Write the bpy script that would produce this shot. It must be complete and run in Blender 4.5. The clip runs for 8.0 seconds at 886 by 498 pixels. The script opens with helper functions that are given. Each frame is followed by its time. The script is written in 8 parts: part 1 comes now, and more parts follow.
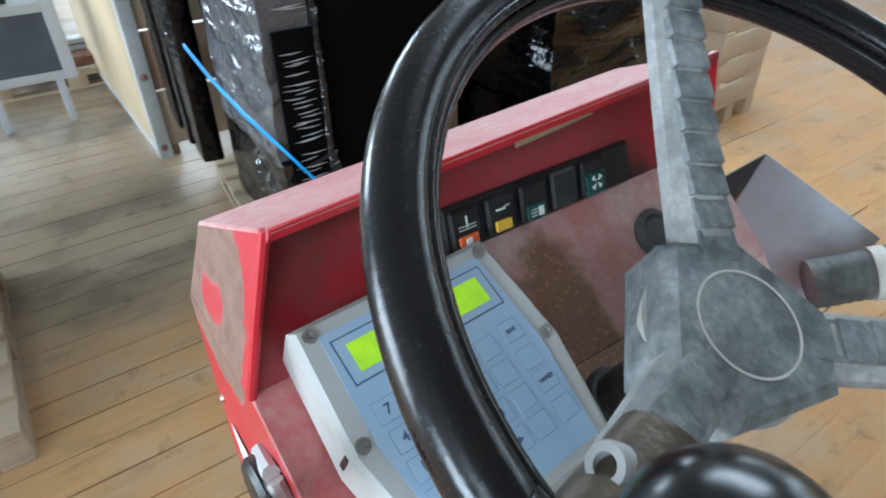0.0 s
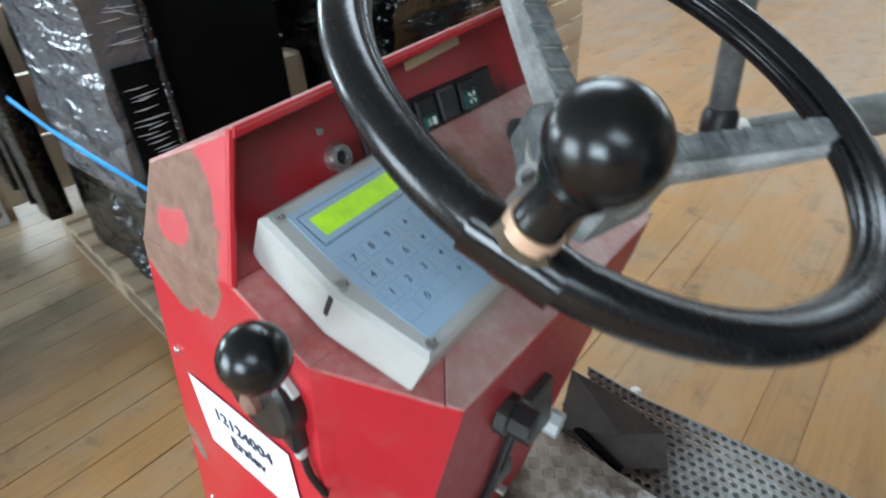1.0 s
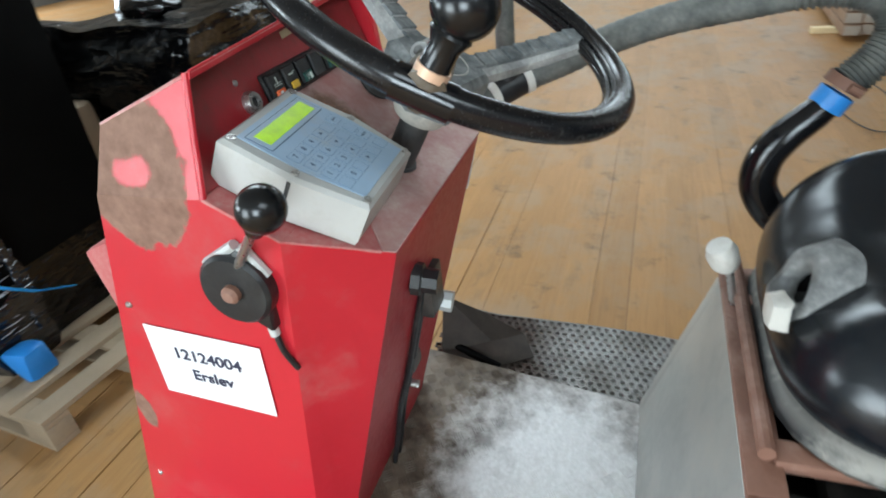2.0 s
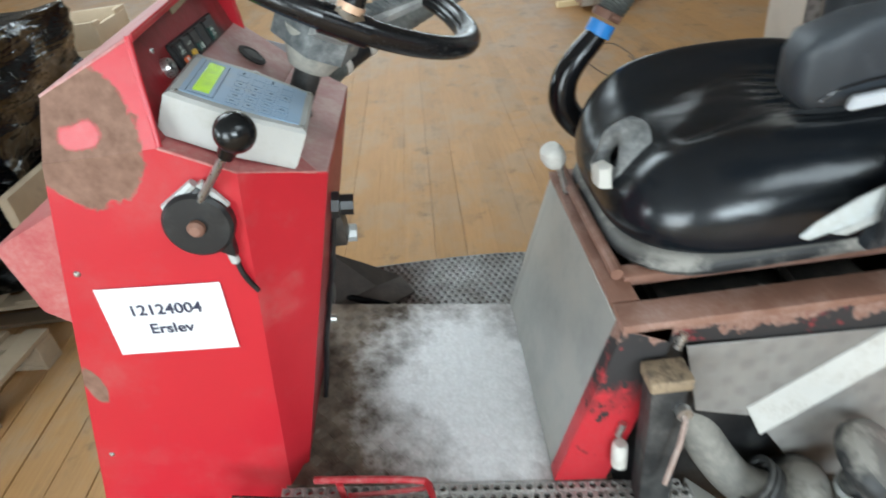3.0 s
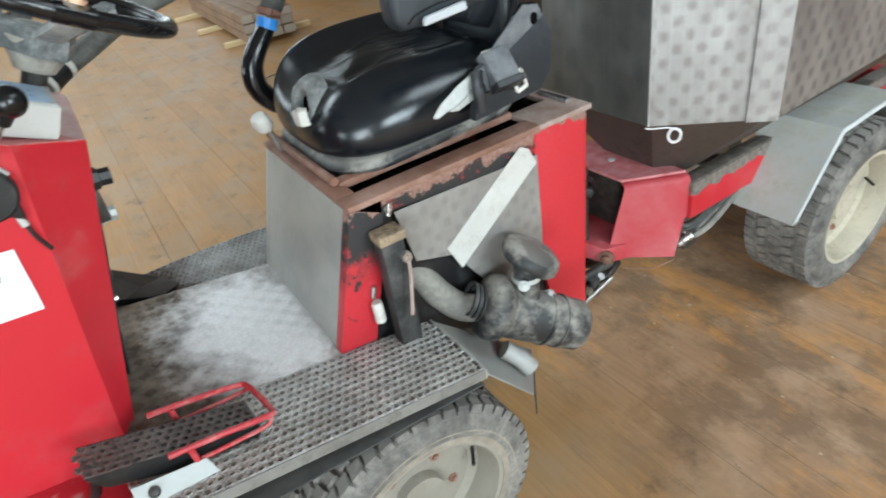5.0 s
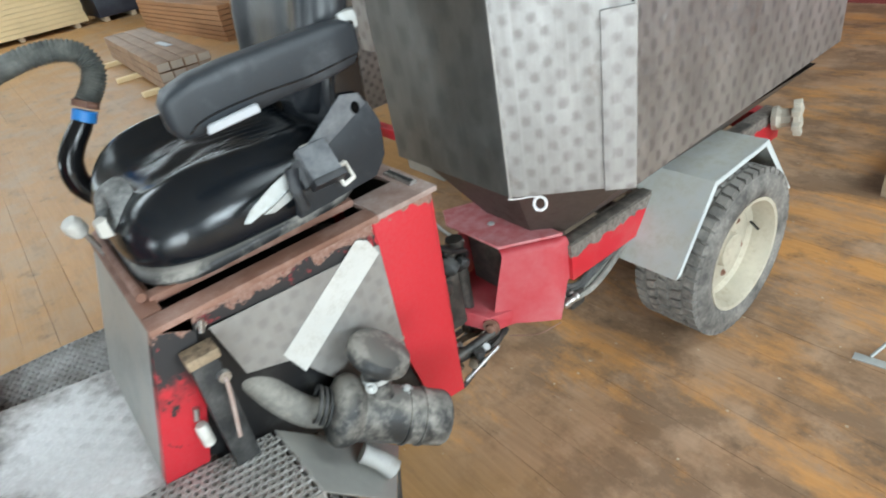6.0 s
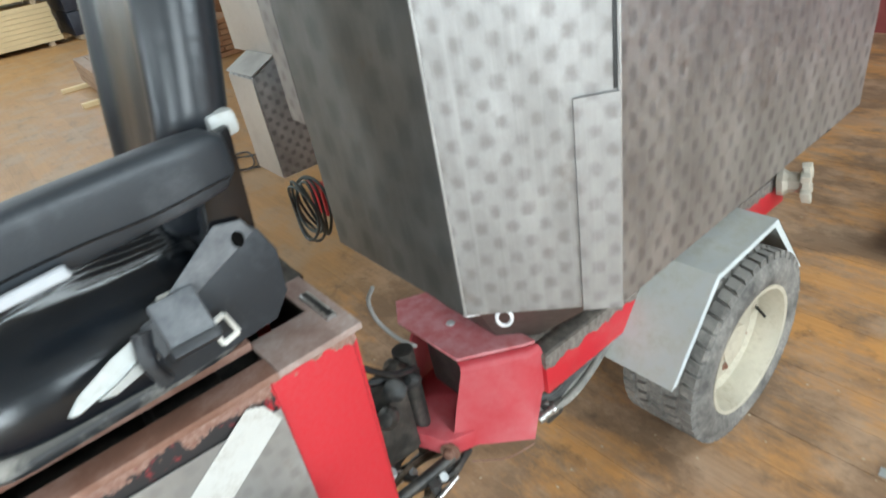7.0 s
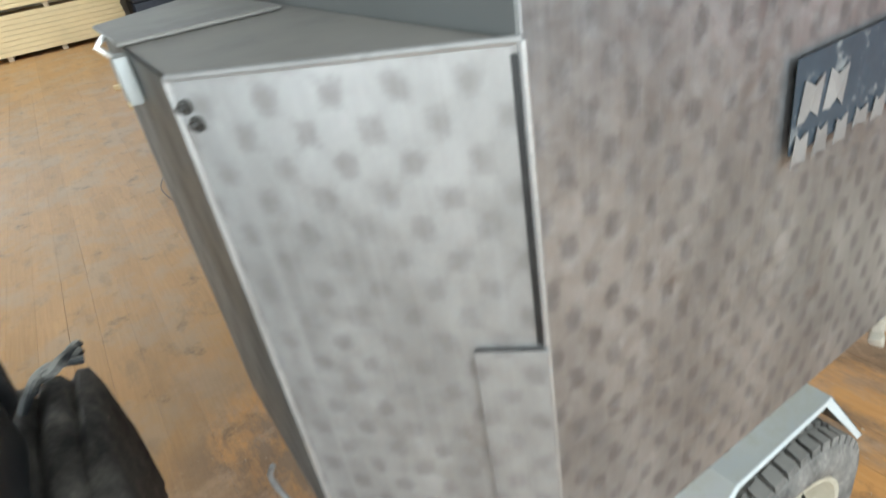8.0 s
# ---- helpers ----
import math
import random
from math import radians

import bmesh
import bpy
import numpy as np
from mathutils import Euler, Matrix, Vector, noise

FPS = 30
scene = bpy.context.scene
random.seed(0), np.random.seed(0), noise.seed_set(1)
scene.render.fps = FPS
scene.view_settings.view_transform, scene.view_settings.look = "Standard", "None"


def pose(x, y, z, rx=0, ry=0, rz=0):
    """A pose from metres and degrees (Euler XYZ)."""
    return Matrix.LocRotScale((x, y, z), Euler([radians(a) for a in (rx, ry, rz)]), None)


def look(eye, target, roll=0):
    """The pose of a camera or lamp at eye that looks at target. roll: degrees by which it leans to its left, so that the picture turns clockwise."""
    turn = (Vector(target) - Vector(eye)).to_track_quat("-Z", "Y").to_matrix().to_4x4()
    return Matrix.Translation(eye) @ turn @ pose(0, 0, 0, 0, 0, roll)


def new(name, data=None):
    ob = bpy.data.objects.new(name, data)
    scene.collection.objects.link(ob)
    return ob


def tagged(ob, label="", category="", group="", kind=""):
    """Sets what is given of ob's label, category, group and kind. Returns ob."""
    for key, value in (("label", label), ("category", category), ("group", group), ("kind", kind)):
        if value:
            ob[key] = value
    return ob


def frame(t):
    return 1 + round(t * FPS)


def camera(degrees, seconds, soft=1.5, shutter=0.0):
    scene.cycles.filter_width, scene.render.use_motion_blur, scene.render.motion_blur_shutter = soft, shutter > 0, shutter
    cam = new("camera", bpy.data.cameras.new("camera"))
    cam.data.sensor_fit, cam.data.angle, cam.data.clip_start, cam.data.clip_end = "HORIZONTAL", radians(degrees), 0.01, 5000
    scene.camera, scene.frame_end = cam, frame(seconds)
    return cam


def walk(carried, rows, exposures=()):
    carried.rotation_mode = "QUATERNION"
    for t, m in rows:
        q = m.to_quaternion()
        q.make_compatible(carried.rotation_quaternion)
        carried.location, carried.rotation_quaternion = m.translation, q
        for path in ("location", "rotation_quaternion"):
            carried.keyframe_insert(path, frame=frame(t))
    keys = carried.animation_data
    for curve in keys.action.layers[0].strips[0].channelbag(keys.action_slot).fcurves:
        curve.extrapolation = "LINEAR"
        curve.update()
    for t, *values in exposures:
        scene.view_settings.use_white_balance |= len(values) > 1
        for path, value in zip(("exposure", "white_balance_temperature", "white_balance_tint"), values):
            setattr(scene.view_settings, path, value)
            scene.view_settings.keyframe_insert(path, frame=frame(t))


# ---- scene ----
cam = camera(72.6, 8.0, soft=1.8, shutter=0.4)
PATH = [
    (0, (-0.31, 0.251, 1.67), (0.636, 1.597, 0.533), -0.7),
    (0.5, (-0.345, 0.233, 1.658), (0.767, 1.476, 0.554), -1.5),
    (1, (-0.436, 0.177, 1.636), (0.849, 1.269, 0.559), -3.2),
    (1.5, (-0.565, 0.117, 1.609), (0.911, 0.992, 0.581), -4.3),
    (1.7, (-0.611, 0.115, 1.619), (0.924, 0.891, 0.596), -5.1),
    (2.8, (-0.841, 0.236, 1.609), (0.835, 0.361, 0.525), -7.5),
    (3, (-0.89, 0.229, 1.612), (0.789, 0.253, 0.526), -7.8),
    (3.5, (-1.037, 0.244, 1.576), (0.61, 0.01, 0.465), -8.0),
    (4, (-1.142, 0.333, 1.574), (0.452, -0.145, 0.465), -8.2),
    (4.2, (-1.178, 0.378, 1.57), (0.4, -0.164, 0.468), -8.9),
    (5.3, (-1.291, 0.312, 1.6), (0.152, -0.544, 0.512), -10.4),
    (5.5, (-1.301, 0.231, 1.601), (0.134, -0.653, 0.524), -10.6),
    (6, (-1.297, 0.034, 1.634), (0.127, -0.898, 0.583), -11.2),
    (6.5, (-1.211, -0.125, 1.628), (0.189, -1.102, 0.585), -11.0),
    (7, (-1.054, -0.315, 1.658), (0.362, -1.287, 0.634), -10.7),
    (7.5, (-0.954, -0.578, 1.691), (0.536, -1.462, 0.691), -10.8),
    (8, (-0.826, -0.839, 1.741), (0.693, -1.65, 0.723), -10.2),
]
walk(cam, [(t, look(eye, target, roll)) for t, eye, target, roll in PATH],
     exposures=[(0.0, 0.22, 5850, 10), (1.0, 0.06, 6100, 10), (2.8, 0.0, 6500, 10), (5.3, -0.02, 6500, 10), (6.0, 0.06, 6500, 10), (7.0, 0.10, 6500, 10), (8.0, 0.14, 6500, 10)])

# ---- light ----
world = bpy.data.worlds.new("daylight")
scene.world = world
world.use_nodes = True
wn = world.node_tree
sky = wn.nodes.new("ShaderNodeTexSky")
sky.sky_type, sky.sun_disc = "NISHITA", False
sky.sun_elevation, sky.sun_rotation = radians(38), radians(-50)
wn.links.new(sky.outputs[0], wn.nodes["Background"].inputs[0])
wn.nodes["Background"].inputs[1].default_value = 0.12
sun_data = bpy.data.lights.new("sun", "SUN")
sun_data.energy, sun_data.angle, sun_data.color = 1.0, radians(10), (1.0, 0.95, 0.88)
sun = new("sun", sun_data)
sun.matrix_world = look((-6, 5, 8), (0, 0, 0))


def window_light(eye, target, w, h, power):
    d = bpy.data.lights.new("window_light", "AREA")
    d.shape, d.size, d.size_y, d.energy, d.color = "RECTANGLE", w, h, power, (0.79, 0.93, 1.0)
    ob = new("window_light", d)
    ob.matrix_world = look(eye, target)
    return ob


# Daylight in the gate and the window openings of the hall.
window_light((-6.93, 5.0, 1.85), (0, 1.5, 0.9), 4.0, 3.3, 500)
window_light((-3.5, 13.93, 2.6), (-1.5, 0, 1.2), 3.0, 2.2, 470)
window_light((-6.93, -1.2, 2.6), (0, -1.2, 0.8), 3.0, 2.2, 370)
# Two more north windows, unseen, added to brighten the far floor.
for wx in (2.5, 8.5):
    window_light((wx, 13.93, 2.6), (wx, 0, 0.6), 3.0, 2.2, 430)
for wy in (-3.0, 2.5, 8.0):
    window_light((17.43, wy, 3.4), (0, wy * 0.4, 0.0), 4.0, 1.3, 120)
# Unseen roof lights, added to brighten the floor and goods below.
for wx, wy, power in ((3.2, 2.8, 250), (8.5, -1.0, 75), (-3.2, -3.4, 165), (13.0, 0.5, 210)):
    window_light((wx, wy, 4.45), (wx, wy, 0), 2.0, 3.6, power)

# ---- materials ----
def material(name):
    m = bpy.data.materials.new(name)
    m.use_nodes = True
    return m, m.node_tree, m.node_tree.nodes["Principled BSDF"]


def node(nt, kind, **values):
    n = nt.nodes.new(kind)
    for key, v in values.items():
        n.inputs[key.replace("_", " ")].default_value = v
    return n


def coords(nt, space="Object", scale=(1, 1, 1)):
    tc = nt.nodes.new("ShaderNodeTexCoord")
    mp = nt.nodes.new("ShaderNodeMapping")
    mp.inputs["Scale"].default_value = scale
    nt.links.new(tc.outputs[space], mp.inputs["Vector"])
    return mp.outputs["Vector"]


def world_coords(nt, scale=(1, 1, 1)):
    g = nt.nodes.new("ShaderNodeNewGeometry")
    mp = nt.nodes.new("ShaderNodeMapping")
    mp.inputs["Scale"].default_value = scale
    nt.links.new(g.outputs["Position"], mp.inputs["Vector"])
    return mp.outputs["Vector"]


def noise_fac(nt, vec, scale, detail=4.0, rough=0.6, lo=0.4, hi=0.6, distortion=0.0):
    n = node(nt, "ShaderNodeTexNoise", Scale=scale, Detail=detail, Roughness=rough, Distortion=distortion)
    nt.links.new(vec, n.inputs["Vector"])
    r = nt.nodes.new("ShaderNodeMapRange")
    r.inputs["From Min"].default_value, r.inputs["From Max"].default_value = lo, hi
    nt.links.new(n.outputs["Fac"], r.inputs["Value"])
    return r.outputs["Result"]


def mix(nt, fac, a, b):
    n = nt.nodes.new("ShaderNodeMix")
    n.data_type = "RGBA"
    for sock, v in ((n.inputs["Factor"], fac), (n.inputs[6], a), (n.inputs[7], b)):
        if isinstance(v, (int, float)):
            sock.default_value = v
        elif isinstance(v, tuple):
            sock.default_value = (*v, 1) if len(v) == 3 else v
        else:
            nt.links.new(v, sock)
    return n.outputs[2]


def calc(nt, op, a, b=0.0, clamp=False):
    n = nt.nodes.new("ShaderNodeMath")
    n.operation, n.use_clamp = op, clamp
    for sock, v in zip(n.inputs, (a, b)):
        if isinstance(v, (int, float)):
            sock.default_value = v
        else:
            nt.links.new(v, sock)
    return n.outputs[0]


def bump(nt, bsdf, height, strength=0.3, distance=0.002):
    b = node(nt, "ShaderNodeBump", Strength=strength, Distance=distance)
    nt.links.new(height, b.inputs["Height"])
    nt.links.new(b.outputs["Normal"], bsdf.inputs["Normal"])


def worn(name, base, dust, rough=(0.4, 0.8), metal=0.0, grain=60.0, patch=5.0, dust_lo=0.45, dust_hi=0.75,
         relief=0.15, coat=0.0, vary=0.25, spec=0.5, settle=0.0):
    """A surface of one colour with tone shifts, a film of dust in patches, fine grain and specks."""
    m, nt, b = material(name)
    v = world_coords(nt)
    tone = noise_fac(nt, v, patch * 0.5, 5, 0.6, 0.3, 0.7)
    dark = tuple(c * (1 - vary) for c in base)
    light = tuple(min(1, c * (1 + vary)) for c in base)
    col = mix(nt, tone, dark, light)
    d1 = noise_fac(nt, v, patch, 6, 0.65, dust_lo, dust_hi)
    d2 = noise_fac(nt, v, grain, 3, 0.6, 0.35, 0.7)
    fac = calc(nt, "MULTIPLY", d1, calc(nt, "ADD", calc(nt, "MULTIPLY", d2, 0.5), 0.4), True)
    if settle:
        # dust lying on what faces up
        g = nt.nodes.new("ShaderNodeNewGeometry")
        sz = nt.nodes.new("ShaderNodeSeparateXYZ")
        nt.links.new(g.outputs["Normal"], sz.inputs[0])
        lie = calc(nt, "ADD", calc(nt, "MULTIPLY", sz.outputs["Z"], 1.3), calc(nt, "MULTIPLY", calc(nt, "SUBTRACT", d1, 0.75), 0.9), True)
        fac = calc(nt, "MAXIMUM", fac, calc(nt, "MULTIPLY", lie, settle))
    col = mix(nt, fac, col, dust)
    nt.links.new(col, b.inputs["Base Color"])
    r = nt.nodes.new("ShaderNodeMapRange")
    r.inputs["To Min"].default_value, r.inputs["To Max"].default_value = rough
    nt.links.new(calc(nt, "MAXIMUM", fac, calc(nt, "MULTIPLY", d2, 0.3)), r.inputs["Value"])
    nt.links.new(r.outputs["Result"], b.inputs["Roughness"])
    b.inputs["Metallic"].default_value = metal
    b.inputs["Coat Weight"].default_value = coat
    b.inputs["Specular IOR Level"].default_value = spec
    bump(nt, b, d2, relief, 0.001)
    return m


RED = (0.52, 0.018, 0.030)
M_red = worn("red_paint", RED, (0.42, 0.17, 0.15), (0.33, 0.7), grain=90, patch=7, dust_lo=0.52, dust_hi=0.85, relief=0.06, vary=0.1)
M_red_dusty = worn("red_paint_dusty", (0.42, 0.035, 0.04), (0.50, 0.27, 0.24), (0.5, 0.85), grain=120, patch=9, dust_lo=0.25, dust_hi=0.65, relief=0.1, vary=0.2)
# Darker copy of the red, holds the shade and grime of inner faces.
M_red_dark = worn("red_paint_inner_shade", (0.30, 0.012, 0.02), (0.25, 0.13, 0.10), (0.4, 0.8), grain=100, patch=8, dust_lo=0.5, dust_hi=0.9, relief=0.08)
M_rust = worn("brown_primer", (0.22, 0.105, 0.07), (0.42, 0.29, 0.245), (0.6, 0.9), grain=150, patch=12, relief=0.25)
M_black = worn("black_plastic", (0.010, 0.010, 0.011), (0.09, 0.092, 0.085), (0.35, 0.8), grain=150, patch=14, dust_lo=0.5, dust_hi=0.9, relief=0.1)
M_black_dusty = worn("black_plastic_dusty", (0.02, 0.021, 0.022), (0.16, 0.153, 0.142), (0.5, 0.9), grain=160, patch=16, dust_lo=0.42, dust_hi=0.8, relief=0.15, settle=0.6)
M_gloss = worn("black_gloss", (0.006, 0.006, 0.007), (0.05, 0.05, 0.05), (0.12, 0.45), grain=200, patch=20, dust_lo=0.62, dust_hi=0.95, relief=0.03)
M_knob = worn("smooth_black_ball", (0.005, 0.0055, 0.006), (0.03, 0.03, 0.03), (0.22, 0.34), grain=200, patch=20, dust_lo=0.66, dust_hi=0.95, relief=0.0)
M_foamskin = worn("grey_black_moulded_foam", (0.018, 0.020, 0.024), (0.16, 0.158, 0.152), (0.42, 0.75), grain=260, patch=10, dust_lo=0.5, dust_hi=0.9, relief=0.2, settle=0.55)
M_arm = worn("blue_grey_moulded_pad", (0.020, 0.025, 0.031), (0.15, 0.156, 0.165), (0.42, 0.7), grain=200, patch=8, dust_lo=0.50, dust_hi=0.9, relief=0.12, settle=0.30)
M_fender = worn("weathered_galvanised_sheet", (0.45, 0.465, 0.45), (0.38, 0.365, 0.30), (0.62, 0.9), metal=0.0, grain=40, patch=12, dust_lo=0.36, dust_hi=0.58, relief=0.1, vary=0.14, spec=0.35)
M_rubber = worn("tyre_rubber", (0.075, 0.071, 0.067), (0.36, 0.335, 0.30), (0.75, 0.95), grain=70, patch=10, dust_lo=0.32, dust_hi=0.64, relief=0.3, settle=0.55)
M_sidewall = worn("dusty_sidewall", (0.25, 0.22, 0.18), (0.42, 0.37, 0.30), (0.8, 0.95), grain=60, patch=15, relief=0.3)
M_cream = worn("cream_rim_paint", (0.52, 0.475, 0.375), (0.27, 0.22, 0.165), (0.5, 0.85), grain=60, patch=16, dust_lo=0.36, dust_hi=0.74, relief=0.15)
M_galv = worn("galvanised_sheet", (0.52, 0.545, 0.54), (0.40, 0.385, 0.345), (0.42, 0.8), metal=0.2, grain=70, patch=7, dust_lo=0.40, dust_hi=0.68, relief=0.08, vary=0.2)
M_steel = worn("bright_steel", (0.55, 0.54, 0.52), (0.25, 0.2, 0.16), (0.25, 0.6), metal=0.9, grain=150, patch=30, dust_lo=0.5, dust_hi=0.9, relief=0.08)
M_greysheet = worn("grey_sheet_metal", (0.36, 0.36, 0.335), (0.46, 0.43, 0.37), (0.4, 0.75), metal=0.25, grain=60, patch=6, relief=0.08, vary=0.2)
M_alu_case = worn("painted_grey_case", (0.47, 0.47, 0.45), (0.31, 0.285, 0.235), (0.4, 0.7), grain=120, patch=20, dust_lo=0.52, dust_hi=0.85, relief=0.06, vary=0.08)
M_white = worn("off_white_plastic", (0.62, 0.60, 0.55), (0.36, 0.32, 0.27), (0.4, 0.7), grain=120, patch=40, relief=0.05, vary=0.08)
M_strip = worn("white_reflective_tape", (0.56, 0.55, 0.52), (0.34, 0.31, 0.27), (0.5, 0.8), grain=160, patch=20, relief=0.08, vary=0.12)
M_paper = worn("white_paper", (0.80, 0.80, 0.82), (0.70, 0.68, 0.66), (0.55, 0.6), grain=30, patch=4, relief=0.02, vary=0.02)
M_ink = worn("dark_ink", (0.03, 0.03, 0.06), (0.05, 0.05, 0.08), (0.6, 0.6), relief=0)
M_hose = worn("grey_spiral_hose", (0.075, 0.082, 0.078), (0.27, 0.27, 0.24), (0.55, 0.85), grain=140, patch=22, dust_lo=0.35, dust_hi=0.75, relief=0.2)
M_blue = worn("blue_plastic", (0.02, 0.22, 0.62), (0.1, 0.3, 0.6), (0.35, 0.5), relief=0.03)
M_cyan = worn("blue_strap_webbing", (0.02, 0.33, 0.80), (0.05, 0.36, 0.8), (0.45, 0.6), relief=0.05)
M_panelblue = worn("grey_blue_membrane", (0.34, 0.48, 0.63), (0.42, 0.44, 0.44), (0.35, 0.6), grain=120, patch=24, dust_lo=0.5, dust_hi=0.8, relief=0.03, vary=0.06)
M_navy = worn("dark_navy_line", (0.05, 0.085, 0.16), (0.06, 0.08, 0.12), (0.5, 0.6), relief=0)
M_pallet = worn("pallet_wood", (0.36, 0.27, 0.18), (0.22, 0.18, 0.14), (0.7, 0.9), grain=50, patch=6, relief=0.3)
M_pallet_pale = worn("pale_pallet_wood", (0.55, 0.43, 0.29), (0.38, 0.31, 0.23), (0.7, 0.9), grain=50, patch=6, relief=0.3)
M_lightwood = worn("fresh_pale_boards", (0.78, 0.61, 0.35), (0.66, 0.51, 0.29), (0.6, 0.8), grain=30, patch=3, relief=0.15, vary=0.12)
M_brownwood = worn("brown_hardwood_boards", (0.26, 0.155, 0.095), (0.32, 0.245, 0.18), (0.6, 0.85), grain=40, patch=5, relief=0.2)
M_redwood = worn("red_brown_hardwood", (0.34, 0.165, 0.075), (0.24, 0.12, 0.06), (0.6, 0.85), grain=40, patch=3, relief=0.2)
M_endgrain = worn("grey_board_ends", (0.38, 0.33, 0.275), (0.27, 0.235, 0.195), (0.7, 0.9), grain=60, patch=8, relief=0.25)
M_tarp = worn("navy_wrapping", (0.012, 0.016, 0.03), (0.05, 0.055, 0.07), (0.35, 0.6), grain=30, patch=3, relief=0.1)
M_ply = worn("plywood_panel", (0.54, 0.42, 0.26), (0.42, 0.31, 0.18), (0.6, 0.8), grain=30, patch=4, relief=0.1)
M_greyfab = worn("dark_grey_panel", (0.075, 0.088, 0.108), (0.13, 0.13, 0.14), (0.6, 0.8), grain=100, patch=5, relief=0.1)
M_lightgrey = worn("light_grey_paint", (0.48, 0.50, 0.53), (0.40, 0.40, 0.40), (0.45, 0.6), grain=60, patch=5, relief=0.05, vary=0.06)
M_wall = worn("painted_wall", (0.24, 0.235, 0.225), (0.17, 0.165, 0.155), (0.8, 0.95), grain=30, patch=1.2, relief=0.2)
M_wallred = worn("red_painted_dado", (0.22, 0.035, 0.03), (0.2, 0.08, 0.07), (0.6, 0.8), grain=30, patch=2, relief=0.1)
M_ceiling = worn("whitewashed_ceiling", (0.26, 0.255, 0.24), (0.18, 0.175, 0.16), (0.85, 0.95), grain=20, patch=1.0, relief=0.2)
M_sub = worn("dark_subfloor", (0.03, 0.022, 0.016), (0.05, 0.04, 0.03), (0.9, 1.0), relief=0.2)
M_engine = worn("oily_engine_metal", (0.05, 0.048, 0.045), (0.15, 0.13, 0.11), (0.35, 0.8), metal=0.3, grain=90, patch=25, relief=0.3)
M_yellow = worn("yellowed_label", (0.52, 0.42, 0.25), (0.40, 0.30, 0.18), (0.5, 0.7), relief=0.04)
M_amber = worn("amber_lens", (0.75, 0.45, 0.04), (0.5, 0.35, 0.1), (0.3, 0.5), relief=0.03)
M_orange = worn("orange_red_lens", (0.75, 0.12, 0.03), (0.5, 0.2, 0.1), (0.3, 0.5), relief=0.03)
M_greenlens = worn("dark_green_lens", (0.01, 0.06, 0.05), (0.06, 0.09, 0.08), (0.25, 0.5), relief=0.03)
M_symbol = worn("pale_symbol_print", (0.62, 0.68, 0.62), (0.4, 0.42, 0.4), (0.6, 0.7), relief=0)


def lcd():
    m, nt, b = material("green_display")
    v = world_coords(nt)
    col = mix(nt, noise_fac(nt, v, 60, 3, 0.6, 0.3, 0.7), (0.42, 0.72, 0.02), (0.30, 0.56, 0.03))
    nt.links.new(col, b.inputs["Base Color"])
    nt.links.new(col, b.inputs["Emission Color"])
    b.inputs["Emission Strength"].default_value = 0.35
    b.inputs["Roughness"].default_value = 0.25
    return m


M_lcd = lcd()


